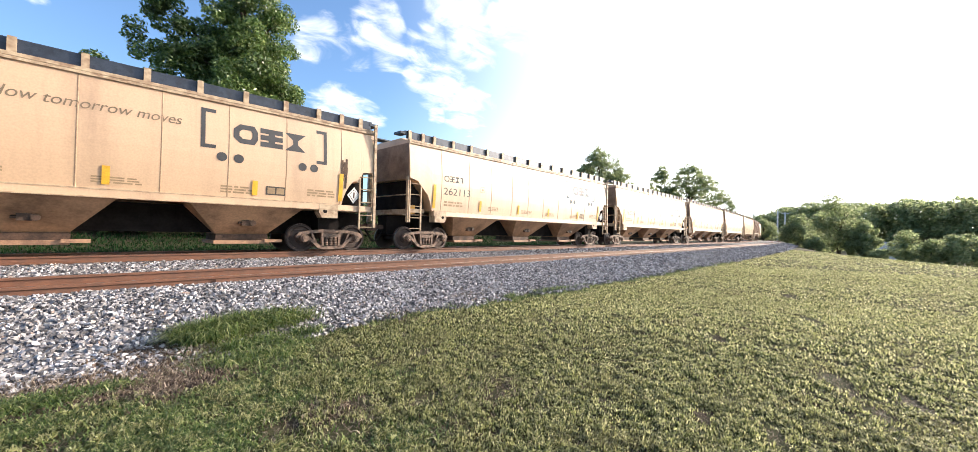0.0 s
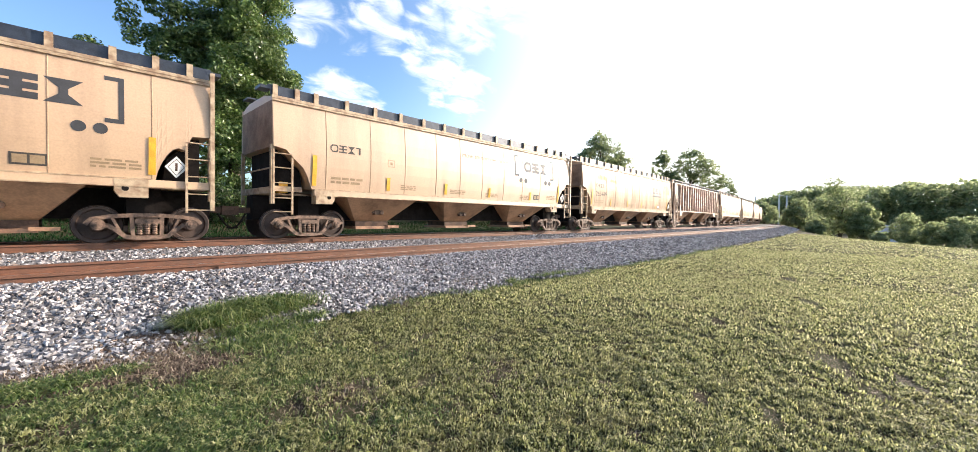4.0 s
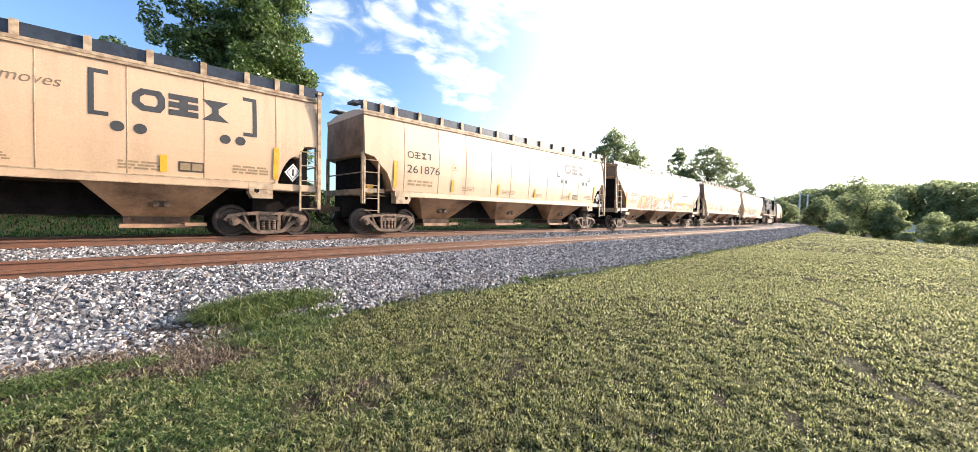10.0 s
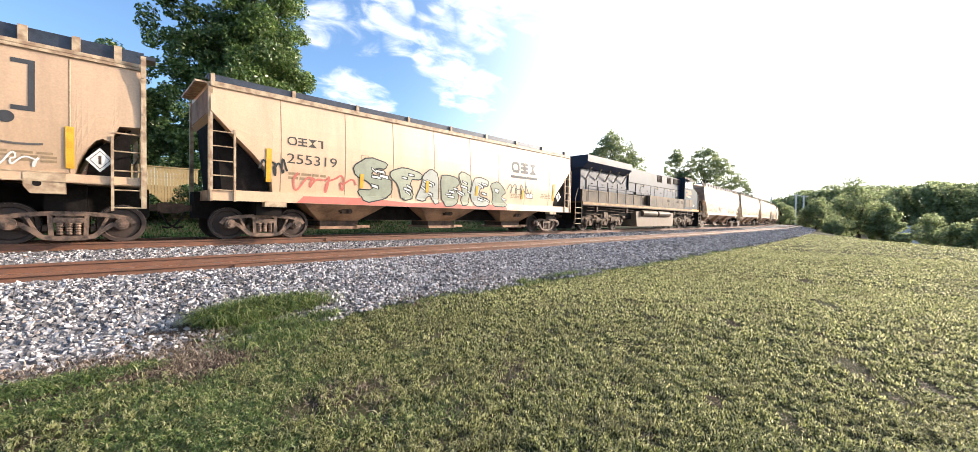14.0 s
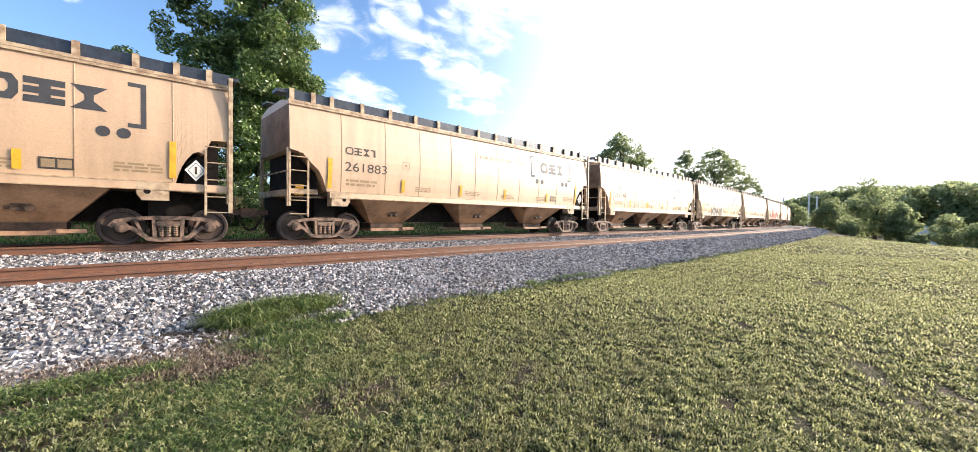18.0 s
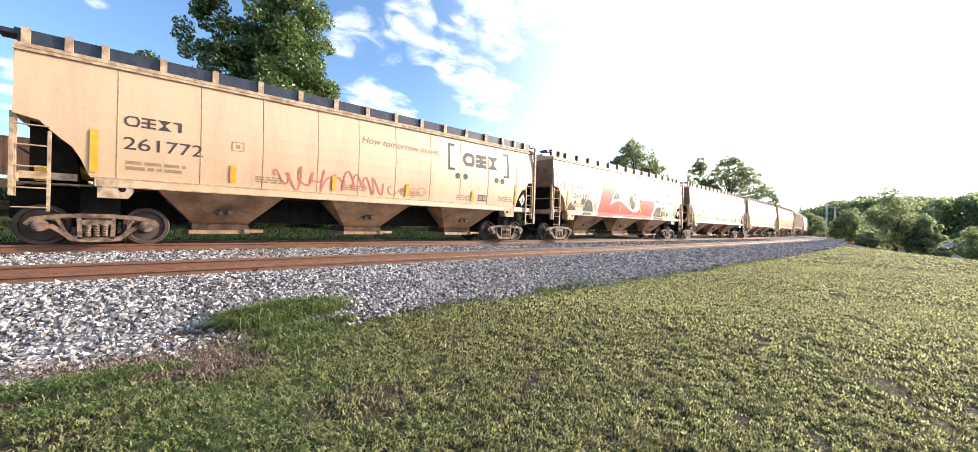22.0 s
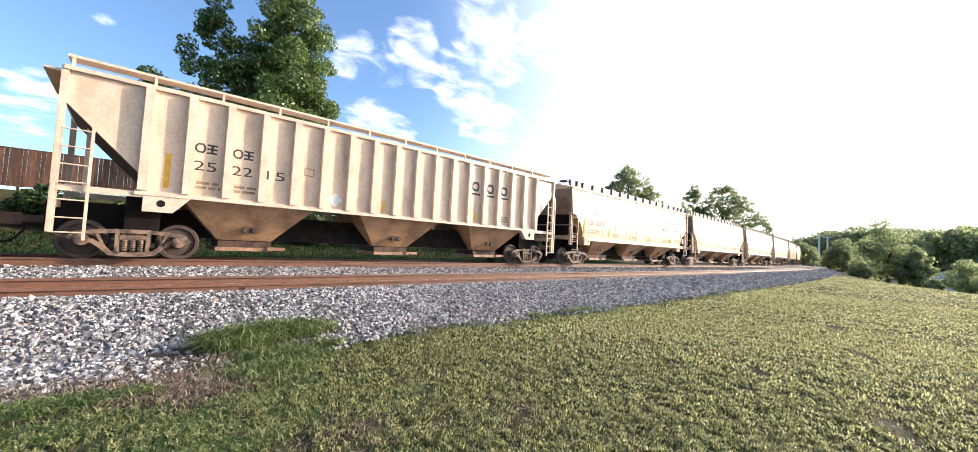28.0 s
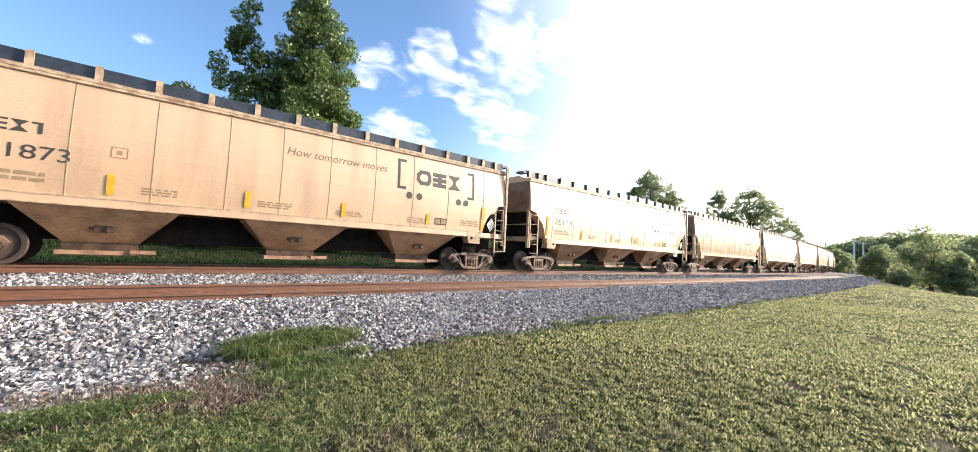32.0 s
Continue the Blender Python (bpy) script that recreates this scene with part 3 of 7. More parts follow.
CUT_B = [(0.0, 2.82), (0.42, 2.79), (0.49, 2.62), (0.55, 2.42), (0.61, 2.42), (0.70, 2.46), (0.82, 2.40), (0.94, 2.24), (1.04, 2.04), (1.12, 1.80), (1.16, 1.60)]


def hopper_bins(car, centres, top=1.47, foot=0.68, zt=1.40, zb=0.55, y=1.48, mat=None):
    for c in centres:
        m = Mesh()
        m.frustum((c - foot, c + foot, -0.55, 0.55, zb), (c - top, c + top, -y, y, zt))
        b = part("hopper_bin", m, mat or HOPPER_TAN, car, "dust-stained sloping discharge bin with overhang shade in its paint")
        g = Mesh()
        g.box(c - 0.70, c + 0.70, -0.62, 0.62, 0.36, 0.56)
        part("outlet_gate", g, UNDER, b)
        g = Mesh()
        g.box(c - 0.78, c + 0.70, -0.80, 0.80, 0.27, 0.37)
        g.box(c + 0.55, c + 1.05, -0.86, -0.60, 0.31, 0.40)
        part("gate_slide", g, GATE, b, "rusty tan sliding gate plate")
        yk = 0.55 + (y - 0.55) * (0.90 - zb) / (zt - zb)
        k = Mesh()
        k.box(c - 0.13, c + 0.10, -yk - 0.10, -yk + 0.10, 0.82, 0.99)
        k.tube((c - 0.22, -yk - 0.06, 0.90), (c + 0.24, -yk - 0.06, 0.90), 0.035)
        k.tube((c + 0.16, -yk - 0.14, 0.90), (c + 0.16, -yk + 0.04, 0.90), 0.085, 8)
        part("gate_drive", k, UNDER, b)


def underframe(car, hl):
    # this black sill also supplies the shade between the bins
    part("centre_sill", Mesh().box(-hl - 0.2, hl + 0.2, -0.32, 0.32, 0.60, 1.38), GRIME_SHADE, car)
    for d in (-1, 1):
        coupler(car, d * (hl + 0.2), d)


def covered_hopper():
    """Curved-side three-bay covered hopper wagon, about 18 m over couplers."""
    hl = 8.23
    car = thing("covered_hopper_wagon", "tan covered hopper wagon", "railway wagon", "wagons of the passing train")
    part("body", curved_body(hl, CUT_A, CUT_B), TAN, car, "tan painted steel hopper body with bulging sides")
    for y0, y1 in ((-1.56, -1.40), (1.40, 1.56)):
        part("side_sill", Mesh().box(-6.98, hl, y0, y1, 1.40, 1.60), TAN, car)
    part("sill_lip", Mesh().box(-6.98, hl, -1.585, -1.56, 1.40, 1.425), STEEL_EDGE, car)
    part("sill_ledge", Mesh().box(-6.98, 7.0, -1.572, -1.50, 1.595, 1.622), STEEL_EDGE, car)
    m = Mesh()
    for s in (-1, 1):
        a, b = sorted((s * 1.50, s * 1.555))
        m.box(-hl - 0.02, hl + 0.02, a, b, 4.22, 4.285)
        a, b = sorted((s * 1.44, s * 1.535))
        m.box(-hl - 0.02, hl + 0.02, a, b, 4.30, 4.38)
    part("top_chord", m, STEEL_EDGE, car, "pale roof edge strip")
    for x in (-6.61, -4.99, -3.52, -1.98, -0.64, 0.75, 2.25, 3.72, 5.25, 7.0):
        m = Mesh()
        zs = np.linspace(1.61, 4.21, 8)
        m.add([(x + dx, -side_w(z) - dy, z) for z in zs for dx, dy in ((-0.016, -0.002), (-0.008, 0.007), (0.008, 0.007), (0.016, -0.002))],
              [(i * 4 + j, i * 4 + j + 1, i * 4 + 5 + j, i * 4 + 4 + j) for i in range(7) for j in range(3)])
        part("panel_seam", m, SEAM, car)
    # roof walk on brackets, with the hatch trough behind
    posts = [-8.1, -7.45, -6.85] + [-5.78 + 1.105 * i for i in range(11)] + [6.3, 7.1, 7.8]
    for x in posts:
        part("walk_bracket", Mesh().box(x - 0.07, x + 0.07, -1.36, -1.30, 4.36, 4.76), STEEL_EDGE, car)
    for s in (-1, 1):
        part("roof_walk", Mesh().box(-hl - 0.05, hl + 0.05, *sorted((s * 1.28, s * 0.75)), 4.70, 4.745), WALKWAY, car, "dark steel grating roof walk")
    part("walk_screen", Mesh().box(-hl, hl, -1.285, -1.265, 4.44, 4.70), WALKWAY, car)
    m = Mesh()
    m.box(-hl + 0.4, hl - 0.4, -0.45, 0.45, 4.50, 4.66)
    part("hatch_trough", m, TAN, car)
    for d in (-1, 1):
        a, b = sorted((d * (hl - 0.05), d * (hl + 0.28)))
        part("end_platform", Mesh().box(a, b, -1.30, -0.82, 4.60, 4.69), WALKWAY, car)
    # tall corner post with grab irons up to the roof at one end
    corner = part("corner_post", Mesh().box(hl - 0.03, hl + 0.07, -1.66, -1.58, 0.85, 4.56), STEEL_EDGE, car, "tan corner post of the end ladder")
    for k in range(9):
        part("grab_iron", Mesh().tube((hl + 0.02, -1.69, 0.95 + k * 0.44), (hl + 0.02, -1.50, 0.95 + k * 0.44), 0.016), STEEL_EDGE, corner)
    part("end_beam", Mesh().box(-hl + 0.05, -hl + 0.95, -1.30, -1.22, 1.50, 1.66), STEEL_EDGE, car)
    for d in (-1, 1):
        x = d * hl
        # end frame: corner posts, cross beam, slope sheet brace
        m = Mesh()
        for s in (-1, 1):
            a, b = sorted((s * 1.42, s * 1.54))
            m.box(x - 0.05, x + 0.05, a, b, 1.1, 2.9)
            m.tube((x - d * 0.35, s * 0.9, 1.5), (x - d * 0.25, s * 0.9, 3.0), 0.05, 6)
        m.box(x - 0.06, x + 0.06, -1.5, 1.5, 1.42, 1.62)
        m.box(min(x, x - d * 1.2), max(x, x - d * 1.2), -1.1, 1.1, 1.40, 1.44)
        m.tube((x, -1.4, 2.2), (x, 1.4, 2.2), 0.025)
        part("end_frame", m, STEEL_EDGE, car)
        part("end_sheet", Mesh().box(*sorted((x + d * 0.001, x + d * 0.010)), -1.50, 1.50, 2.84, 4.24), END_DIRT_SHADE, car, "tan end plate dulled by dirt and painted-in shade")
        # black block standing in for the shade inside the end cage
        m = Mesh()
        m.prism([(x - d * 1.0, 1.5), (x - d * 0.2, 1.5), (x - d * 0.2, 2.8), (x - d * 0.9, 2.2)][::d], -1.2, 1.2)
        part("slope_sheet", m, GRIME_SHADE, car)
        ladder(car, x, x - d * 0.54, -1.60, 1.10, 0.78, 2.74, 2.54, (2.63, 2.2, 1.74, 1.28, 0.86))
        m = Mesh()
        a, b = sorted((d * 6.93, d * 6.30))
        m.prism([(a, 1.58), (b, 1.58), (b, 1.30), (b - 0.1 if d < 0 else b, 1.14), (a if d < 0 else a + 0.1, 1.14), (a, 1.30)][::-1], -1.57, -1.2)
        part("bolster_end", m, STEEL_EDGE, car)
        part("jacking_hole", Mesh().tube((d * 6.50, -1.574, 1.36), (d * 6.50, -1.55, 1.36), 0.07, 10), GRIME_SHADE, car)
        # bolster block, blackened for the shade under the body
        part("body_bolster", Mesh().box(d * 6.9 - 0.35, d * 6.9 + 0.35, -0.9, 0.9, 0.72, 1.40), GRIME_SHADE, car)
        truck(car, d * 6.95)
    hopper_bins(car, (-4.36, 0.0, 4.36))
    # brake rigging at one end
    m = Mesh()
    m.tube((-7.55, -0.6, 1.75), (-7.05, -0.6, 1.75), 0.20, 12)
    m.box(-7.95, -7.7, -1.25, -0.95, 1.46, 1.80)
    part("brake_cylinder", m, GOLD, car, "yellowed brake gear in the end cage")
    underframe(car, hl)
    return car


RIB_X = [-7.39 + 0.8694 * i for i in range(18)]


def ribbed_hopper():
    """Older three-bay hopper with outside posts and open sloping ends, about 19 m over couplers."""
    hl = 8.86
    car = thing("ribbed_hopper_wagon", "faded tan hopper wagon with outside ribs", "railway wagon", "wagons of the passing train")
    w = 1.42
    poly = [(-hl, 4.36), (-hl, 3.62), (-7.30, 1.98), (-7.30, 1.70), (7.30, 1.70), (7.30, 1.98), (hl, 3.62), (hl, 4.36)]
    part("body", Mesh().prism(poly[::-1], -w, w), GREY_TAN, car, "faded grey-tan plate body with sloping ends")
    part("roof", Mesh().prism([(-hl, 4.36), (-hl, 4.39), (hl, 4.39), (hl, 4.36)], -w, w), GREY_TAN, car)
    m = Mesh()
    m.box(-hl - 0.02, hl + 0.02, -w - 0.09, -w, 4.30, 4.40)
    m.box(-hl - 0.02, hl + 0.02, -1.30, -1.27, 4.40, 4.44)
    part("top_chord", m, RIB_PAINT, car)
    part("side_sill", Mesh().box(-7.52, 7.52, -w - 0.12, -w, 1.62, 1.74), RIB_PAINT, car)
    for x in RIB_X:
        m = Mesh()
        m.prism([(x - 0.09, 1.74), (x + 0.09, 1.74), (x + 0.09, 4.30), (x - 0.09, 4.30)], -w - 0.17, -w)
        part("side_post", m, RIB_PAINT, car)
    part("walk_edge", Mesh().box(-hl, hl, -1.27, -1.25, 4.66, 4.72), RIB_PAINT, car)
    part("roof_walk", Mesh().box(-hl, hl, -1.25, -0.8, 4.66, 4.69), RIB_PAINT, car, "pale roof walk on thin brackets")
    for i in range(13):
        x = -hl + 0.1 + i * (2 * hl - 0.2) / 12
        part("walk_bracket", Mesh().box(x - 0.03, x + 0.03, -1.26, -1.22, 4.38, 4.68), RIB_PAINT, car)
    for d in (-1, 1):
        x = d * hl
        m = Mesh()
        for s in (-1, 1):
            a, b = sorted((s * 1.36, s * 1.48))
            m.box(x - 0.06, x + 0.06, a, b, 0.62, 4.40)
            m.box(x - d * 0.42 - 0.04, x - d * 0.42 + 0.04, s * 0.45 - 0.04, s * 0.45 + 0.04, 1.5, 3.4)
            a, b = sorted((s * 1.40, s * 1.50))
            m.box(min(x, d * 7.2), max(x, d * 7.2), a, b, 1.56, 1.70)
        m.box(x - 0.05, x + 0.05, -1.45, 1.45, 1.20, 1.36)
        part("end_frame", m, RIB_PAINT, car, "open end cage of pale painted posts")
        a, b = sorted((d * (hl - 0.05), d * (hl + 0.36)))
        part("end_platform", Mesh().box(a, b, -1.25, 1.25, 4.28, 4.34), RIB_PAINT, car)
        ladder(car, x, x - d * 0.55, -1.56, 0.62, 0.45, 3.5, 3.18, (2.95, 2.55, 2.15, 1.75, 1.35, 0.95, 0.62), RIB_PAINT)
        m = Mesh()
        m.prism([(d * 7.35, 1.68), (d * 6.35, 1.68), (d * 6.75, 1.22), (d * 7.35, 1.22)][::d], -1.52, -1.3)
        part("bolster_end", m, RIB_PAINT, car)
        part("jacking_hole", Mesh().tube((d * 7.0, -1.524, 1.44), (d * 7.0, -1.50, 1.44), 0.09, 10), GRIME_SHADE, car)
        part("body_bolster", Mesh().box(d * 7.3 - 0.35, d * 7.3 + 0.35, -0.9, 0.9, 0.72, 1.66), GRIME_SHADE, car)
        part("slope_sheet", Mesh().prism([(d * 7.2, 1.72), (d * 7.3, 1.96), (d * (hl - 0.05), 3.56), (d * (hl - 0.12), 3.56), (d * 7.1, 1.80)][::d], -1.40, 1.40), UNDER, car)
        truck(car, d * 7.45)
    hopper_bins(car, (-4.9, 0.0, 4.9), top=1.7, foot=0.72, zt=1.66, zb=0.58, y=1.40)
    part("brake_cylinder", Mesh().tube((7.5, -0.7, 1.9), (8.1, -0.7, 1.9), 0.22, 12), RIB_PAINT, car)
    underframe(car, hl)
    return car


CUT_OLD = [(0.0, 3.55), (0.05, 3.50), (0.5, 3.0), (1.0, 2.5), (1.35, 2.1), (1.50, 1.85), (1.55, 1.42)]


def low_hopper(deep=True):
    """Longer curved-side hopper with triangular end openings; deep: tall straight sills that hide its bins."""
    hl = 8.62
    car = thing("covered_hopper_wagon", "tan covered hopper wagon with deep side sills", "railway wagon", "wagons of the passing train")
    part("body", curved_body(hl, CUT_OLD), TAN, car, "tan painted steel hopper body with tapering ends")
    for y0, y1 in ((-1.58, -1.40), (1.40, 1.58)):
        part("side_sill", Mesh().box(-hl, hl, y0, y1, 1.12 if deep else 1.38, 1.42), TAN, car)
    m = Mesh()
    m.box(-hl, hl, -1.555, -1.44, 4.22, 4.36)
    part("top_chord", m, STEEL_EDGE, car)
    for x in (-6.86, -4.84, -3.01, -1.13, 0.83, 2.63, 4.6, 6.6):
        m = Mesh()
        zs = np.linspace(1.43, 4.21, 8)
        m.add([(x + dx, -side_w(z) - dy, z) for z in zs for dx, dy in ((-0.016, -0.002), (-0.008, 0.007), (0.008, 0.007), (0.016, -0.002))],
              [(i * 4 + j, i * 4 + j + 1, i * 4 + 5 + j, i * 4 + 4 + j) for i in range(7) for j in range(3)])
        part("panel_seam", m, SEAM, car)
    part("roof_walk", Mesh().box(-hl, hl, -1.19, -0.75, 4.60, 4.64), WALKWAY, car)
    part("walk_screen", Mesh().box(-hl, hl, -1.21, -1.19, 4.46, 4.62), WALKWAY, car)
    for i in range(9):
        x = -hl + 0.1 + i * (2 * hl - 0.2) / 8
        part("walk_bracket", Mesh().box(x - 0.05, x + 0.05, -1.27, -1.22, 4.36, 4.64), STEEL_EDGE, car)
    for d in (-1, 1):
        x = d * hl
        m = Mesh()
        for s in (-1, 1):
            a, b = sorted((s * 1.42, s * 1.53))
            m.box(x - 0.05, x + 0.05, a, b, 1.1, 4.3)
        m.box(x - 0.05, x + 0.05, -1.5, 1.5, 1.12, 1.40)
        part("end_frame", m, STEEL_EDGE, car)
        part("end_sheet", Mesh().box(*sorted((x + d * 0.001, x + d * 0.010)), -1.41, 1.41, 3.56, 4.24), END_DIRT_SHADE, car, "tan end plate dulled by dirt and painted-in shade")
        if not deep:
            part("end_sill", Mesh().box(*sorted((d * 7.0, d * hl)), -1.58, -1.40, 1.22, 1.38), TAN, car)
        a, b = sorted((d * (hl - 0.05), d * (hl + 0.30)))
        part("end_platform", Mesh().box(a, b, -1.2, 1.2, 4.36, 4.41), STEEL_EDGE, car)
        # black wedge standing in for shade in the end opening
        part("slope_sheet", Mesh().prism([(x - d * 1.5, 1.45), (x - d * 0.3, 1.45), (x - d * 0.12, 3.4), (x - d * 1.4, 2.0)][::d], -1.3, 1.3), GRIME_SHADE, car)
        ladder(car, x, x - d * 0.55, -1.60, 1.10, 1.10, 3.5, 3.1, (3.0, 2.6, 2.2, 1.8, 1.4))
        part("bolster_end", Mesh().box(d * 7.0 - 0.3, d * 7.0 + 0.3, -1.585, -1.3, 0.98, 1.14), STEEL_EDGE, car)
        part("body_bolster", Mesh().box(d * 7.1 - 0.35, d * 7.1 + 0.35, -1.3, 1.3, 0.72, 1.2), GRIME_SHADE, car)
        truck(car, d * 7.15)
    hopper_bins(car, (-4.6, 0.0, 4.6), top=1.5 if deep else 1.7, foot=0.7, zt=1.14 if deep else 1.38, zb=0.55, y=1.3 if deep else 1.46)
    underframe(car, hl)
    return car


def wheel3_truck(parent, x, xs):
    m = Mesh()
    for s in (-1, 1):
        a, b = sorted((s * 0.98, s * 1.14))
        m.prism([(xs[0] - 0.95, 0.60), (xs[0] - 0.65, 0.88), (xs[0] + 0.4, 0.96), (xs[1] - 0.5, 0.86), (xs[1] + 0.5, 0.86), (xs[2] - 0.4, 0.96), (xs[2] + 0.65, 0.88), (xs[2] + 0.95, 0.60), (xs[2] + 0.5, 0.54), (xs[0] - 0.5, 0.54)][::-1], a, b)
        for w in xs:
            m.frustum((w - 0.36, w + 0.36, *sorted((s * 1.0, s * 1.22)), 0.34), (w - 0.24, w + 0.24, *sorted((s * 1.0, s * 1.20)), 0.72))
            m.tube((w, s * 1.20, 0.50), (w, s * 1.27, 0.50), 0.15, 12)
            for k in (-0.42, 0.42):
                m.tube((w + k, s * 1.10, 0.42), (w + k, s * 1.10, 0.80), 0.07, 8)
        m.box(xs[1] - 0.5, xs[1] + 0.5, *sorted((s * 1.10, s * 1.24)), 0.70, 1.02)
        m.frustum((xs[1] - 0.30, xs[1] + 0.30, *sorted((s * 1.12, s * 1.34)), 0.86), (xs[1] - 0.22, xs[1] + 0.22, *sorted((s * 1.12, s * 1.30)), 1.22))
        for w in (xs[0] + 1.02, xs[1] + 0.98):
            m.box(w - 0.26, w + 0.26, *sorted((s * 1.10, s * 1.30)), 0.62, 0.86)
            limb(m, [(w - 0.75, 0.70), (w, 0.78), (w + 0.7, 0.70)], 0.10, *sorted((s * 1.16, s * 1.26)))
        m.path([(xs[0] - 0.4, s * 1.25, 0.95), (xs[0] + 0.6, s * 1.25, 1.08), (xs[1] + 0.2, s * 1.25, 1.0), (xs[2], s * 1.25, 1.12)], 0.025)
    m.box(xs[0] - 0.6, xs[2] + 0.6, -0.9, 0.9, 0.5, 0.8)
    # black motor boxes also stand in for the shade behind the bogie
    for w in xs:
        part("traction_motor", Mesh().box(w - 0.62, w + 0.10, -0.66, 0.66, 0.22, 0.78), GRIME_SHADE, parent, at=pose(x, 0, 0))
    t = part("truck", m, LOCO_TRUCK, parent, "dusty three-axle locomotive bogie", at=pose(x, 0, 0))
    for w in xs:
        wheelset(t, w, 0.53)
    for s in (-1, 1):
        for w in xs:
            for k in (-0.42, 0.42):
                part("spring", Mesh().coil(w + k, s * 1.17, 0.40, 0.76, 0.09, 5), LOCO_TRUCK, t)
            part("brake_cylinder", Mesh().tube((w + 0.55, s * 1.14, 0.92), (w + 1.0, s * 1.14, 0.90), 0.11, 10), LOCO_TRUCK, t)
    return t


def locomotive():
    car = thing("diesel_locomotive", "dark navy diesel locomotive with golden striping and a wide cab", "locomotive", "wagons of the passing train")
    lo, hi = -10.75, 6.9
    m = Mesh()
    m.prism([(lo, 1.86), (hi, 1.86), (hi, 4.62), (lo, 4.62)], -1.02, 1.02)
    m.prism([(-4.2, 2.9), (hi, 2.9), (hi, 4.55), (-4.2, 4.55)], -1.12, 1.12)
    part("long_hood", m, NAVY, car, "navy engine hood")
    part("lower_hood", Mesh().prism([(lo + 0.02, 1.86), (hi, 1.86), (hi, 2.62), (lo + 0.02, 2.62)], -1.135, 1.135), NAVY_DUST, car, "dust-browned lower hood doors")
    # radiator wings, overhanging at the rear end
    m = Mesh()
    m.frustum((lo - 0.05, -4.6, -1.20, 1.20, 3.95), (lo - 0.05, -4.6, -1.55, 1.55, 4.30))
    m.box(lo - 0.05, -4.6, -1.55, 1.55, 4.30, 4.72)
    part("radiator_wing", m, NAVY, car, "overhanging radiator housing")
    for i in range(5):
        x = lo + 0.6 + i * 1.25
        part("wing_strut", Mesh().tube((x, -1.04, 3.3), (x, -1.45, 4.0), 0.04, 6), STEEL_EDGE, car)
    # hood doors, grilles, louvres
    for i in range(11):
        x = lo + 0.7 + i * 1.42
        part("hood_door", Mesh().box(x, x + 1.30, -1.15 if x > -4.3 else -1.05, -1.0, 2.70, 3.50 if x > -4.3 else 3.25), NAVY, car)
        part("door_latch", Mesh().box(x + 0.55, x + 0.72, -1.175 if x > -4.3 else -1.075, -1.0, 3.02, 3.08), GRIME_SHADE, car)
    for x0, x1, z0, z1 in ((3.4, 4.35, 3.95, 4.5), (4.88, 5.46, 4.02, 4.52), (5.72, 6.36, 4.02, 4.52), (1.2, 2.2, 3.95, 4.5)):
        g = part("grille", Mesh().box(x0, x1, -1.135, -1.0, z0, z1), GRIME_SHADE, car)
        for k in range(5):
            xx = x0 + (k + 0.5) * (x1 - x0) / 5
            part("grille_bar", Mesh().box(xx - 0.03, xx + 0.03, -1.165, -1.12, z0, z1), VENT, g)
    for x0 in (4.9, 6.0, 2.6):
        lv = part("louvre", Mesh().box(x0, x0 + 0.6, -1.475, -1.4, 2.30, 2.52), NAVY_DUST, car)
        for k in range(4):
            part("louvre_slat", Mesh().box(x0 + 0.03, x0 + 0.57, -1.482, -1.47, 2.32 + k * 0.05, 2.345 + k * 0.05), GRIME_SHADE, lv)
    part("equipment_cabinet", Mesh().box(-1.0, 6.80, -1.46, -1.1, 1.865, 2.70), NAVY_DUST, car, "dust-browned equipment cabinets along the walkway")
    for x in (0.3, 1.6, 2.9, 4.2, 5.5):
        part("shut_line", Mesh().box(x - 0.012, x + 0.012, -1.464, -1.4, 1.90, 2.68), GRIME_SHADE, car)
    # cab and nose
    part("cab", Mesh().prism([(6.8, 1.86), (9.15, 1.86), (9.15, 4.05), (8.95, 4.62), (8.7, 4.72), (6.8, 4.72)][::-1], -1.50, 1.50), NAVY_CAB, car, "wide navy driver's cab")
    part("cab_roof", Mesh().prism([(6.7, 4.70), (8.8, 4.70), (8.75, 4.78), (6.7, 4.78)][::-1], -1.53, 1.53), NAVY_DUST, car)
    part("nose", Mesh().prism([(9.10, 1.86), (10.68, 1.86), (10.68, 3.35), (10.50, 3.55), (9.10, 4.02)][::-1], -1.48, 1.48), NAVY_CAB, car, "sloping nose")
    part("nose_end", Mesh().prism([(10.68, 1.86), (10.72, 1.86), (10.72, 3.30), (10.68, 3.36)][::-1], -1.40, 1.40), GOLD, car, "golden-yellow nose end")
    part("corner_handrail", Mesh().tube((10.70, -1.50, 1.9), (10.70, -1.50, 3.32), 0.03, 6), ALU, car)
    part("nose_sill_band", Mesh().box(8.9, 11.05, -1.538, -1.52, 1.66, 1.84), GOLD, car, "golden band along the sill below the nose")
    m = Mesh()
    m.path([(10.75, -1.45, 1.86), (10.75, -1.45, 2.85), (11.0, -1.45, 2.85), (11.0, -1.45, 1.86)], 0.022)
    part("end_railing", m, UNDER, car)
    part("nose_door", Mesh().box(10.72, 10.76, -0.35, 0.35, 2.0, 3.25), GOLD, car)
    glass = WINDOW
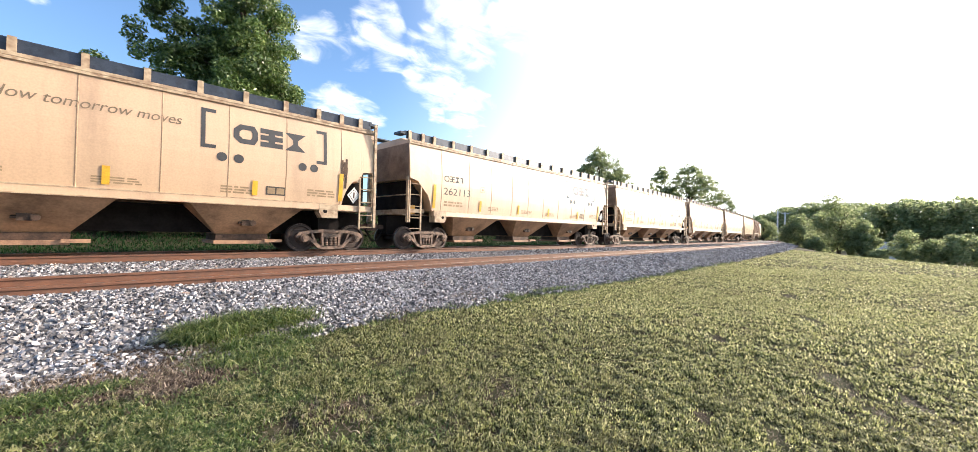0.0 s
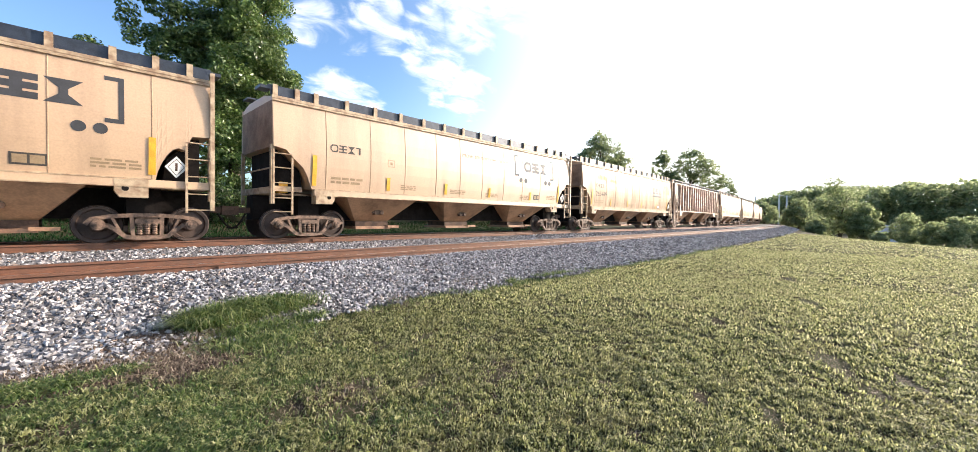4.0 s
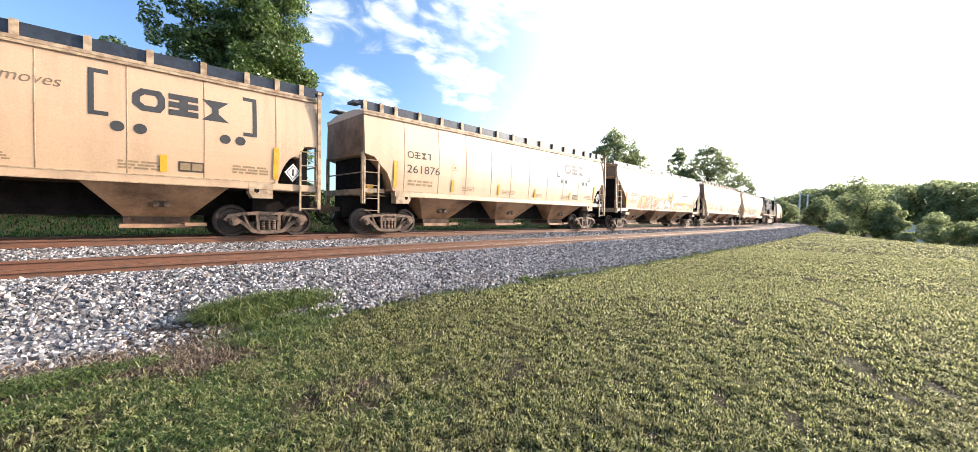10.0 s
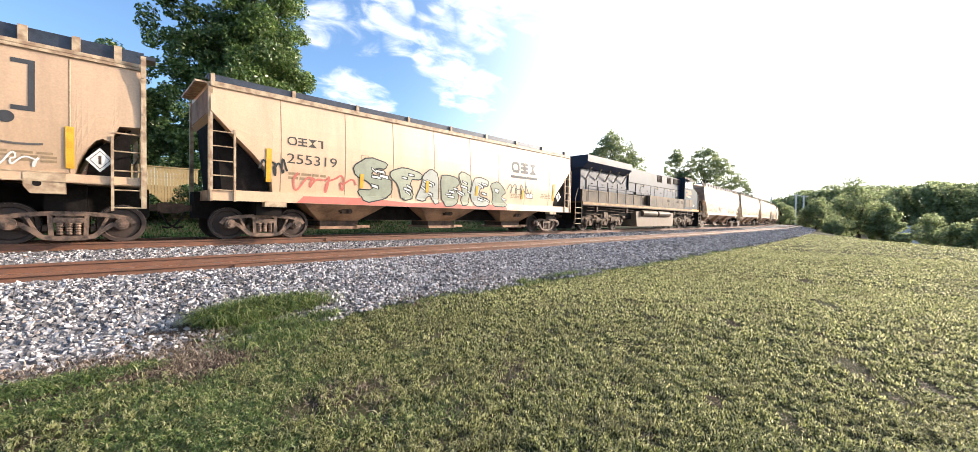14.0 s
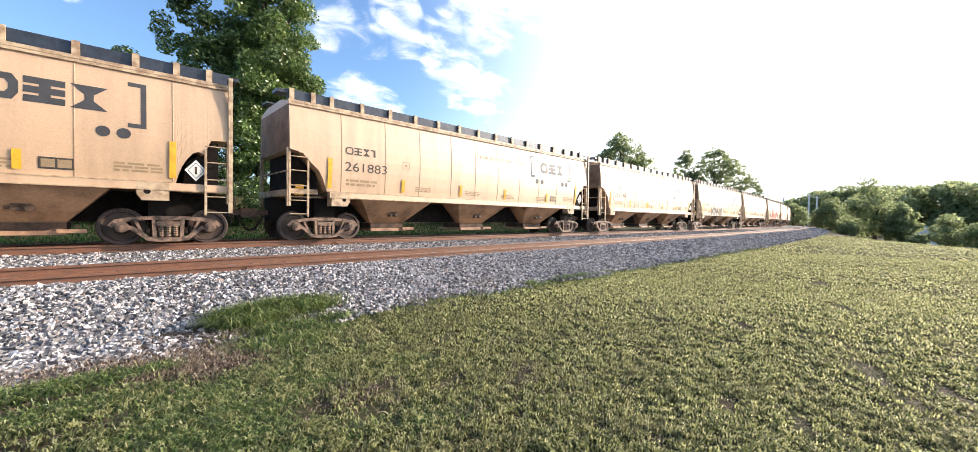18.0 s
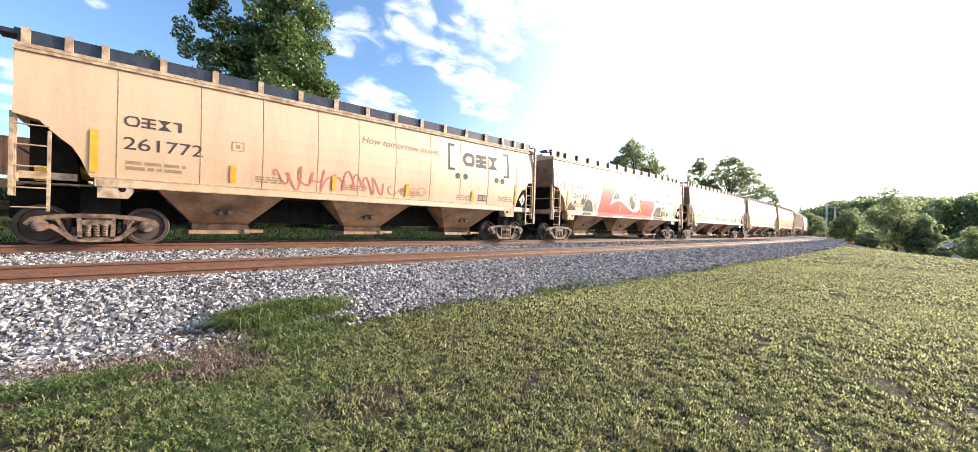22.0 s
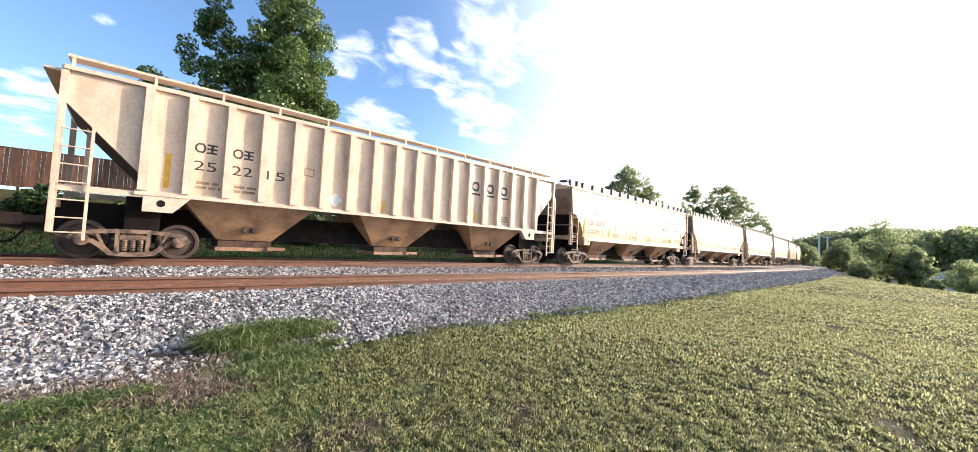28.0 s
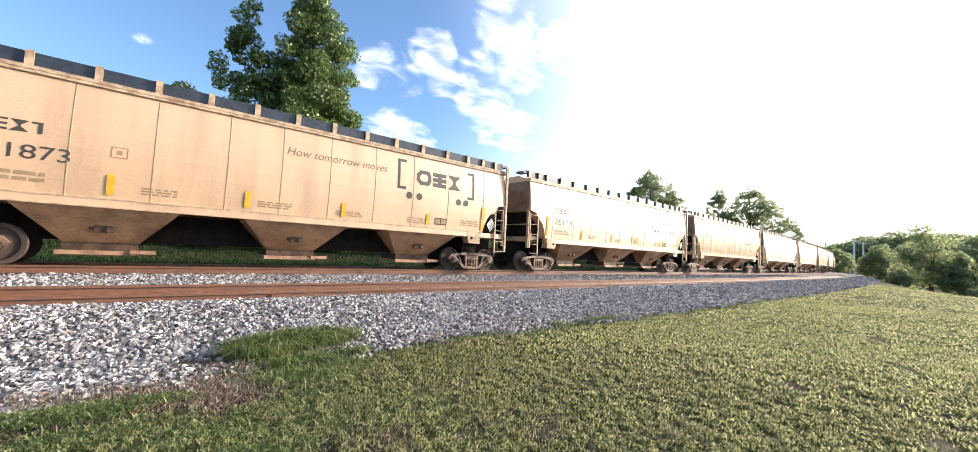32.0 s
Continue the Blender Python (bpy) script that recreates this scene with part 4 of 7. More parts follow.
    for x0, x1 in ((6.95, 7.35), (7.50, 7.88), (7.93, 8.32), (8.47, 8.80)):
        w = part("window", Mesh().box(x0, x1, -1.512, -1.49, 3.86, 4.42), glass, car)
        fr = Mesh()
        for a, b, c, d in ((x0 - 0.05, x1 + 0.05, 4.42, 4.46), (x0 - 0.05, x1 + 0.05, 3.81, 3.86), (x0 - 0.05, x0, 3.81, 4.46), (x1, x1 + 0.05, 3.81, 4.46)):
            fr.box(a, b, -1.53, -1.49, c, d)
        part("window_frame", fr, ALU, w)
    part("cab_sunshade", Mesh().add([(6.95, -1.50, 4.66), (8.75, -1.50, 4.66), (8.75, -1.86, 4.46), (6.95, -1.86, 4.46), (6.95, -1.50, 4.63), (8.75, -1.50, 4.63), (8.75, -1.86, 4.43), (6.95, -1.86, 4.43)],
                                    [(0, 3, 2, 1), (4, 5, 6, 7), (3, 7, 6, 2), (0, 4, 7, 3), (1, 2, 6, 5)]), NAVY_DUST, car, "slanting shade over the cab windows")
    part("nose_edge", Mesh().path([(9.15, -1.5, 4.04), (10.5, -1.5, 3.56), (10.68, -1.5, 3.36)], 0.025), NAVY_DUST, car)
    part("cab_door_panel", Mesh().box(7.04, 8.15, -1.515, -1.5, 2.02, 2.72), NAVY_DUST, car)
    part("cab_door_panel", Mesh().box(8.19, 9.10, -1.515, -1.5, 2.02, 2.72), NAVY_DUST, car)
    # deck, golden sill stripe, steps, railings
    part("deck", Mesh().box(-11.25, 11.05, -1.52, 1.52, 1.60, 1.86), NAVY_DUST, car)
    part("sill_stripe", Mesh().box(-11.25, 11.05, -1.535, -1.52, 1.66, 1.80), STRIPE, car, "worn orange sill stripe")
    for d, x in ((-1, -11.25), (1, 11.05)):
        for k in range(4):
            sp = part("step", Mesh().box(*sorted((x + d * 0.06, x + d * 0.75)), -1.45, -0.75, 0.45 + k * 0.32, 0.49 + k * 0.32), GRIME_SHADE, car)
            part("step_edge", Mesh().box(*sorted((x + d * 0.06, x + d * 0.77)), -1.475, -1.45, 0.45 + k * 0.32, 0.49 + k * 0.32), STEEL_EDGE, sp)
        m = Mesh()
        m.box(*sorted((x, x + d * 0.06)), -1.5, -0.7, 0.40, 1.75)
        m.box(*sorted((x + d * 0.02, x + d * 0.55)), -0.75, -0.70, 0.40, 1.75)
        part("step_well", m, GRIME_SHADE, car)
        h = Mesh()
        h.path([(x + d * 0.05, -1.48, 0.55), (x + d * 0.05, -1.48, 1.9), (x - d * 0.1, -1.48, 2.75)], 0.022)
        h.path([(x + d * 0.77, -1.48, 0.55), (x + d * 0.77, -1.48, 2.0), (x + d * 0.5, -1.48, 2.6)], 0.022)
        part("grab_rail", h, STEEL_EDGE, car)
        p = Mesh()
        p.prism([(x + d * 0.5, 0.18), (x + d * 0.85, 0.18), (x + d * 0.55, 0.75), (x + d * 0.45, 0.75)][::d], -1.3, 1.3)
        part("pilot_plough", p, GRIME_SHADE, car)
        coupler(car, d * 11.3, d)
    for i in range(13):
        x = -10.6 + i * 1.30
        if x < -0.9:
            part("railing_post", Mesh().tube((x, -1.49, 1.86), (x, -1.49, 2.82), 0.022), NAVY, car)
    part("railing", Mesh().tube((-10.6, -1.49, 2.82), (-1.0, -1.49, 2.82), 0.022), NAVY, car)
    # tank with air reservoirs, underframe
    part("fuel_tank", Mesh().prism([(-3.5, 1.38), (-3.3, 0.35), (-3.1, 0.24), (4.0, 0.24), (4.15, 0.35), (4.25, 1.38)], -1.42, 1.42), TANKM, car, "dusty fuel tank")
    for z in (1.30,):
        part("air_reservoir", Mesh().tube((-2.6, -1.42, 1.25), (0.2, -1.42, 1.25), 0.24, 14), NAVY_DUST, car)
        part("air_reservoir", Mesh().tube((0.5, -1.42, 1.25), (3.0, -1.42, 1.25), 0.24, 14), NAVY_DUST, car)
    # black box that also fills in the shade below the deck
    part("underframe", Mesh().box(-10.9, 10.6, -1.0, 1.0, 0.78, 1.60), GRIME_SHADE, car)
    for k, (z, d) in enumerate(((1.46, 0.0), (1.28, 0.3))):
        part("air_pipe", Mesh().path([(4.3 + d, -1.36 + 0.03 * k, z), (5.3 + d, -1.34 + 0.03 * k, z + 0.05), (6.8, -1.36 + 0.03 * k, z - 0.04), (8.4 + d, -1.34 + 0.03 * k, z + 0.03), (10.0, -1.36 + 0.03 * k, z)], 0.018), UNDER, car)
        part("air_pipe", Mesh().path([(-10.4, -1.36 + 0.03 * k, z), (-8.4 + d, -1.34 + 0.03 * k, z + 0.04), (-5.6, -1.36 + 0.03 * k, z - 0.03), (-3.7, -1.34 + 0.03 * k, z)], 0.018), UNDER, car)
    for x in (4.6, 7.9, 9.4, -5.0, -9.3):
        part("hanger_bracket", Mesh().box(x - 0.08, x + 0.08, -1.42, -1.30, 1.22, 1.60), UNDER, car)
    # shut lines between the hood doors
    for i in range(12):
        x = lo + 0.66 + i * 1.42
        y = -1.156 if x > -4.3 else -1.056
        part("shut_line", Mesh().box(x - 0.018, x + 0.018, y, -1.0, 2.64, 3.52 if x > -4.3 else 3.27), GRIME_SHADE, car)
    part("shut_line", Mesh().box(-4.2, 6.8, -1.156, -1.0, 3.51, 3.54), GRIME_SHADE, car)
    part("shut_line", Mesh().box(-4.2, 5.2, -1.156, -1.0, 2.63, 2.66), GRIME_SHADE, car)
    for x0, x1 in ((3.35, 4.1), (4.6, 5.0), (0.6, 1.4), (-2.2, -1.2)):
        part("access_panel", Mesh().box(x0, x1, -1.165, -1.1, 2.74, 3.30), NAVY, car)
        part("grab_handle", Mesh().tube((x0 + 0.1, -1.19, 3.40), (x0 + 0.6, -1.19, 3.40), 0.018), STEEL_EDGE, car)
    part("brake_pipe", Mesh().path([(4.3, -1.4, 1.45), (6.0, -1.38, 1.32), (7.5, -1.40, 1.44), (9.6, -1.38, 1.30)], 0.03), UNDER, car)
    wheel3_truck(car, 7.60, (-2.0, 0.05, 2.0))
    wheel3_truck(car, -7.92, (-2.0, 0.0, 2.05))
    # exhaust and roof gear
    part("exhaust_stack", Mesh().frustum((-1.6, -0.4, -0.4, 0.4, 4.60), (-1.5, -0.5, -0.3, 0.3, 4.85)), GRIME_SHADE, car)
    part("horn", Mesh().tube((5.9, -0.3, 4.80), (6.4, -0.3, 4.84), 0.05, 8, 0.10), GRIME_SHADE, car)
    # number and its flash
    decal_text(car, "3330", 7.24, 8.64, 3.20, 3.60, ORANGE, -1.507)
    part("flash_mark", flat([[(7.22, 3.10), (8.02, 3.10), (7.98, 3.03), (8.56, 3.03), (8.48, 2.94), (7.72, 2.94), (7.78, 3.01), (7.34, 3.01)]], lambda z: 1.50, 0.007), ORANGE, car)
    part("notice_plate", Mesh().box(9.29, 9.64, -1.495, -1.47, 2.08, 2.30), CREAM, car)
    part("hood_notice", Mesh().box(4.9, 5.25, -1.128, -1.1, 4.05, 4.15), WHITE, car)
    return car


# ---------------------------------------------------------------- painted marks on the wagons


LEVELS = [1.43, 1.46, 1.63, 1.66] + [1.82 + 0.17 * k for k in range(16)]


def flat(polys, w, lift=0.006):
    """Thin paint: polygons in x and z laid on a wagon's near side, cut into bands so that they follow its bulge."""
    m = Mesh()
    for p in polys:
        lo, hi = min(q[1] for q in p), max(q[1] for q in p)
        cuts = [lo] + [z for z in LEVELS if lo + 0.004 < z < hi - 0.004] + [hi]
        for za, zb in zip(cuts, cuts[1:]):
            q = p if len(cuts) == 2 else clip(clip(p, za, 1), zb, -1)
            if len(q) < 3:
                continue
            area = sum(a[0] * b[1] - b[0] * a[1] for a, b in zip(q, q[1:] + q[:1]))
            if area < 0:
                q = q[::-1]
            m.add([(x, -(w(z) + lift), z) for x, z in q], [tuple(range(len(q)))])
    return m


def clip(p, level, sign):
    """The part of a polygon above (sign 1) or below a height."""
    out = []
    for a, b in zip(p, p[1:] + p[:1]):
        ia, ib = sign * (a[1] - level) >= 0, sign * (b[1] - level) >= 0
        if ia:
            out.append(a)
        if ia != ib:
            k = (level - a[1]) / (b[1] - a[1])
            out.append((a[0] + k * (b[0] - a[0]), level))
    return out


def rect(x0, x1, z0, z1):
    return [(x0, z0), (x1, z0), (x1, z1), (x0, z1)]


def disc(x, z, r, n=16):
    return [(x + r * math.cos(2 * math.pi * i / n), z + r * math.sin(2 * math.pi * i / n)) for i in range(n)]


_FONT = {}


def decal_text(car, text, x0, x1, z0, z1, mat, y=None, w=side_w, shear=0.0, name="lettering"):
    if text not in _FONT:
        cu = bpy.data.curves.new("lettering", "FONT")
        cu.body = text
        ob = bpy.data.objects.new("lettering", cu)
        _FONT[text] = bpy.data.meshes.new_from_object(ob)
        bpy.data.objects.remove(ob)
    me = _FONT[text].copy()
    me.name = name
    co = np.array([v.co[:] for v in me.vertices])
    lo, hi = co.min(0), co.max(0)
    for v in me.vertices:
        u, k = (v.co[0] - lo[0]) / (hi[0] - lo[0]), (v.co[1] - lo[1]) / (hi[1] - lo[1])
        z = z0 + (z1 - z0) * k
        v.co = (x0 + (x1 - x0) * u + shear * (z - z0), y if y is not None else -(w(z) + 0.006), z)
    me.materials.clear()
    me.materials.append(mat)
    return part(name, me, None, car)


def block_marks(car, name, x0, x1, z0, z1, n, thick, mat, w):
    """One plain block after another, each a part."""
    for g in block_row(x0, x1, z0, z1, n, thick):
        part(name, flat(g, w), mat, car)


def block_row(x0, x1, z0, z1, n, thick):
    """A row of plain heavy blocks with slots, standing in for a maker's mark."""
    rows = []
    wd = (x1 - x0) / n
    for i in range(n):
        a, b = x0 + i * wd + 0.03 * wd, x0 + (i + 1) * wd - 0.07 * wd
        h = z1 - z0
        t = thick * h
        out = []
        rows.append(out)
        mx, mz, c = (a + b) / 2, (z0 + z1) / 2, 0.28 * h
        if i % 4 == 0:
            # a ring of eight slabs
            ring = [(a + c, z1), (b - c * 0.6, z1), (b, z1 - c), (b, z0 + c), (b - c * 0.6, z0), (a + c, z0), (a, z0 + c), (a, z1 - c)]
            inner = [(mx + (x - mx) * (1 - 1.9 * t / (b - a)), mz + (z - mz) * (1 - 1.9 * t / h)) for x, z in ring]
            out += [[ring[j], ring[(j + 1) % 8], inner[(j + 1) % 8], inner[j]] for j in range(8)]
        elif i % 4 == 1:
            out += [rect(a, b, z1 - t, z1), rect(a, b, mz - t / 2, mz + t / 2), rect(a, b, z0, z0 + t), rect(mx - t * 0.6, mx + t * 0.6, z0 + t, z1 - t)]
        elif i % 4 == 2:
            out += [[(a, z1), (mx, mz), (b, z1)], [(a, z0), (b, z0), (mx, mz)], rect(mx - t * 0.5, mx + t * 0.5, mz - t * 0.6, mz + t * 0.6)]
        else:
            out += [rect(mx - t * 0.8, mx + t * 0.8, z0, z1), rect(a, mx - t * 0.8, z1 - t, z1)]
    return rows


def bars(x0, x1, z0, z1, rows, seed):
    r = random.Random(seed)
    out = []
    for i in range(rows):
        za = z1 - (i + 0.75) * (z1 - z0) / rows
        zb = z1 - (i + 0.15) * (z1 - z0) / rows
        x = x0
        while x < x1 - 0.05:
            e = min(x1, x + r.uniform(0.08, 0.35))
            out.append(rect(x, e, za, zb))
            x = e + 0.05
    return out


def marks_curved(car, number, style, w=side_w, sill=1.62, dx=0.0):
    """Owner's marks, number, data bars, yellow strips."""
    block_marks(car, "owner_mark", -6.50 + dx, -5.28 + dx, 2.89, 3.14, 4, 0.17, MARK, w)
    if number:
        decal_text(car, number, -6.50 + dx, -4.95 + dx, 2.33, 2.63, MARK, w=w, name="wagon_number")
    part("stencil_block", flat(bars(-6.45 + dx, -5.3 + dx, 1.82, 2.08, 2, number) + bars(3.55, 4.35, 1.72, 1.95, 3, number + "b"), w), FADED, car, kind="stuff")
    part("stencil_block", flat(bars(-3.7, -3.0, 1.78, 1.98, 3, "c") + bars(-1.2, -0.3, 1.76, 1.96, 3, "d") + bars(1.0, 1.9, 1.74, 1.92, 3, "e") + bars(5.9, 6.8, 1.80, 2.05, 3, "f"), w), FADED, car, kind="stuff")
    part("test_box", flat([rect(-4.30, -4.0, 2.60, 2.62), rect(-4.30, -4.0, 2.84, 2.86), rect(-4.30, -4.28, 2.62, 2.84), rect(-4.02, -4.0, 2.62, 2.84), rect(-4.2, -4.1, 2.68, 2.78)], w), FADED, car)
    part("capacity_box", flat([rect(4.70, 5.25, 1.76, 2.02)], w), MARK, car)
    part("capacity_box", flat([rect(4.74, 4.95, 1.80, 1.98), rect(4.99, 5.21, 1.80, 1.98)], w, 0.009), WHITE if style == "B" else FADED, car)
    for x, z0, z1 in ((-7.0 + dx, 1.72, 2.70), (-4.25, 1.72, 2.20), (-1.45, 1.72, 2.18), (1.25, 1.72, 2.16), (4.40, 1.72, 2.14), (7.0, 1.72, 2.65)):
        part("reflective_strip", flat([rect(x - 0.07, x + 0.07, max(z0, sill + 0.05), z1)], w, 0.024), YELLOW, car)
    # hazard diamond by the far ladder
    part("placard", flat([[(7.48, 1.68), (7.72, 1.96), (7.48, 2.24), (7.24, 1.96)]], w, 0.02), WHITE, car, "white diamond placard")
    part("placard_border", flat([[(7.48, 1.745), (7.655, 1.96), (7.48, 2.175), (7.305, 1.96)]], w, 0.024), UNDER, car)
    part("placard_field", flat([[(7.48, 1.765), (7.64, 1.96), (7.48, 2.155), (7.32, 1.96)]], w, 0.028), WHITE, car)
    part("placard_mark", flat([rect(7.455, 7.505, 1.86, 2.06)], w, 0.032), UNDER, car)
    if style == "A":
        decal_text(car, "How   tomorrow   moves" if number in WIDE else "How tomorrow moves", -0.55, 2.62, 3.42, 3.66, SLOGAN, w=w, shear=0.25, name="slogan")
        block_marks(car, "logo_block", 3.80, 5.85, 3.17, 3.72, 3, 0.27, LOGO, w)
        part("logo_bracket", flat([rect(3.06, 3.16, 2.92, 4.00), rect(3.16, 3.40, 3.90, 4.00), rect(3.16, 3.40, 2.92, 3.02)], w), LOGO, car)
        part("logo_bracket", flat([rect(6.39, 6.49, 2.88, 3.98), rect(6.15, 6.39, 3.88, 3.98), rect(6.15, 6.39, 2.88, 2.98)], w), LOGO, car)
        for x in (3.55, 3.96, 5.72, 6.08):
            part("logo_dot", flat([disc(x, 2.72, 0.125)], w), LOGO, car)
    else:
        block_marks(car, "logo_block", 3.50, 5.50, 2.98, 3.52, 3, 0.27, LOGO, w)
        part("logo_bar", flat([rect(3.48, 5.52, 2.72, 2.84)], w), LOGO, car)


WIDE = ("262727", "262940", "261445")
SLOGAN = material("worn_slogan_paint", (0.20, 0.145, 0.09), 0.6, var=0.25, scale=6, fine=50)


LETTER_FORMS = [
    [(0.0, 0.0), (0.30, 0.0), (0.36, 0.55), (0.70, 0.0), (1.0, 0.0), (1.0, 1.0), (0.72, 1.0), (0.66, 0.48), (0.34, 1.0), (0.05, 0.95)],
    [(0.0, 0.08), (0.95, 0.0), (1.0, 0.28), (0.40, 0.32), (0.42, 0.42), (0.90, 0.42), (0.86, 0.64), (0.38, 0.64), (0.40, 0.74), (1.0, 0.80), (0.95, 1.0), (0.05, 1.0)],
    [(0.05, 0.35), (0.25, 0.0), (0.80, 0.0), (1.0, 0.3), (0.95, 1.0), (0.68, 1.0), (0.68, 0.35), (0.38, 0.32), (0.36, 0.96), (0.0, 1.0)],
    [(0.0, 0.0), (0.28, 0.05), (0.36, 0.30), (0.66, 0.30), (0.72, 0.0), (1.05, 0.05), (0.76, 0.95), (0.35, 1.0)],
    [(0.0, 0.0), (0.32, 0.0), (0.34, 0.35), (0.62, 0.0), (1.0, 0.05), (0.70, 0.42), (1.0, 0.62), (0.85, 1.0), (0.05, 1.0)]]


def spray(car, x0, x1, z0, z1, n, fills, line, seed, w=side_w, wave=0.25, shine=None):
    """Sprayed lettering that cannot be read: fat leaning letter-like blocks, each with an outline and a fill."""
    r = random.Random(seed)
    step = (x1 - x0) / n
    for i in range(n):
        form = LETTER_FORMS[r.randrange(len(LETTER_FORMS))]
        cx = x0 + (i + 0.5) * step
        a, b = z0 + r.uniform(0, wave) * 0.5 * (z1 - z0), z1 - r.uniform(0, wave) * (z1 - z0)
        lean = r.uniform(-0.1, 0.3)
        place = lambda u, v, k: (cx + ((u - 0.5) * k + lean * (v - 0.5)) * step * 1.1, (a + b) / 2 + (v - 0.5) * k * (b - a))
        if r.random() < 0.4:
            form = [(1 - u, v) for u, v in form]
        form = [(u + r.uniform(-0.08, 0.08), v + r.uniform(-0.05, 0.05)) for u, v in form]
        outer = [place(u, v, 1.34) for u, v in soften(form)]
        inner = shrink(outer, 0.035 + 0.02 * (b - a))
        g = part("graffiti_letter", ear(outer, w, 0.008 + 0.0015 * (i % 3)), line, car, "sprayed graffiti letter")
        part("graffiti_fill", ear(inner, w, 0.0087 + 0.0015 * (i % 3)), fills[i % len(fills)], g)
        # pale slivers of shine
        for k in range(2 if shine else 0):
            cu, cv = r.uniform(0.15, 0.8), r.uniform(0.15, 0.8)
            part("graffiti_shine", flat([[place(cu, cv, 1.2), place(cu + 0.06, cv - 0.02, 1.2), place(cu + 0.26, cv + 0.20, 1.2), place(cu + 0.17, cv + 0.22, 1.2)]], w, 0.0145), shine, g)


def soften(poly):
    """Cuts a polygon's corners once."""
    out = []
    for a, b in zip(poly, poly[1:] + poly[:1]):
        out += [(a[0] * 0.8 + b[0] * 0.2, a[1] * 0.8 + b[1] * 0.2), (a[0] * 0.2 + b[0] * 0.8, a[1] * 0.2 + b[1] * 0.8)]
    return out


def shrink(poly, d):
    """Moves a polygon's edge inwards by about d."""
    area = sum(a[0] * b[1] - b[0] * a[1] for a, b in zip(poly, poly[1:] + poly[:1]))
    out = []
    for a, p, b in zip(poly[-1:] + poly[:-1], poly, poly[1:] + poly[:1]):
        t = Vector((b[0] - a[0], b[1] - a[1]))
        t.normalize()
        k = d if area > 0 else -d
        out.append((p[0] - t.y * k, p[1] + t.x * k))
    return out


def scrawl(car, x0, x1, z0, z1, n, mat, seed, w=side_w, th=0.035):
    """Thin looping sprayed handwriting."""
    r = random.Random(seed)
    m = n * 7
    ph, f2 = r.uniform(0, 6), r.uniform(1.6, 2.3)
    sx = (x1 - x0) / n
    pts = []
    for i in range(m + 1):
        u = i / m
        a = u * n * math.pi
        amp = 0.34 + 0.16 * math.sin(a * 0.37 + ph)
        pts.append((x0 + (x1 - x0) * u + 0.75 * sx * math.sin(a * 0.9 + ph) , (z0 + z1) / 2 + (z1 - z0) * (amp * math.sin(a) + 0.16 * math.sin(a * f2 + ph))))
    polys = []
    for p, q in zip(pts, pts[1:]):
        d = Vector((q[0] - p[0], q[1] - p[1]))
        if d.length < 1e-4:
            continue
        d = d.normalized() * th * 0.6
        polys.append([(p[0] - d.y, p[1] + d.x), (p[0] + d.y, p[1] - d.x), (q[0] + d.y, q[1] - d.x), (q[0] - d.y, q[1] + d.x)])
    part("graffiti", flat(polys, w, 0.010), mat, car, "thin sprayed scribble", kind="stuff")


def over_sill(z):
    """Half width that follows the side down over the sill."""
    return 1.574 if z < 1.635 else side_w(z)


def over_deep_sill(z):
    return 1.582 if z < 1.435 else side_w(z)


def fat_text(car, text, x0, x1, z0, z1, layers, w=side_w):
    """Block letters in layers, each (extra weight, sideways shift, paint); heavier layers lie below."""
    for k, (weight, shift, mat) in enumerate(layers):
        ob = decal_text(car, text, x0, x1, z0, z1, mat, w=lambda z: w(z) + 0.004 + 0.006 * k, name="graffiti_letters")
        me = ob.data
        base = np.array([v.co[:] for v in me.vertices])
        polys = [tuple(p.vertices) for p in me.polygons]
        m = Mesh()
        for j in range(9):
            a = 2 * math.pi * j / 9
            dx, dz = shift + weight * math.cos(a), weight * math.sin(a) - abs(shift) * 0.4
            band = flat([[(base[i][0] + dx, max(1.425, base[i][2] + dz)) for i in p] for p in polys], w, 0.006 + 0.0045 * k + 0.0004 * j)
            m.add(band.v, band.f)
        ob.data = m.data("graffiti_letters", mat)


def outlined(car, poly, line, fill, width, w=side_w, lift=0.008, label="sprayed graffiti letter"):
    """One sprayed shape with a band of outline."""
    outer = soften(poly)
    g = part("graffiti_letter", ear(outer, w, lift), line, car, label)
    part("graffiti_fill", ear(shrink(outer, width), w, lift + 0.002), fill, g)
    return g


def paint(name, c):
    return material(name, c, 0.55, var=0.15, scale=3, fine=30)


WINDOW = bpy.data.materials.new("cab_glass")
WINDOW.use_nodes = True
_b = WINDOW.node_tree.nodes["Principled BSDF"]
_b.inputs["Base Color"].default_value, _b.inputs["Roughness"].default_value, _b.inputs["Specular IOR Level"].default_value = (0.012, 0.015, 0.02, 1), 0.06, 0.8
ALU = material("bright_window_frame", (0.55, 0.54, 0.52), 0.4, metal=0.6, var=0.15, scale=5, fine=40)
TANKM = material("dusty_tank_paint", (0.165, 0.108, 0.068), 0.6, var=0.25, scale=2, fine=20, second=(0.18, 0.13, 0.09))
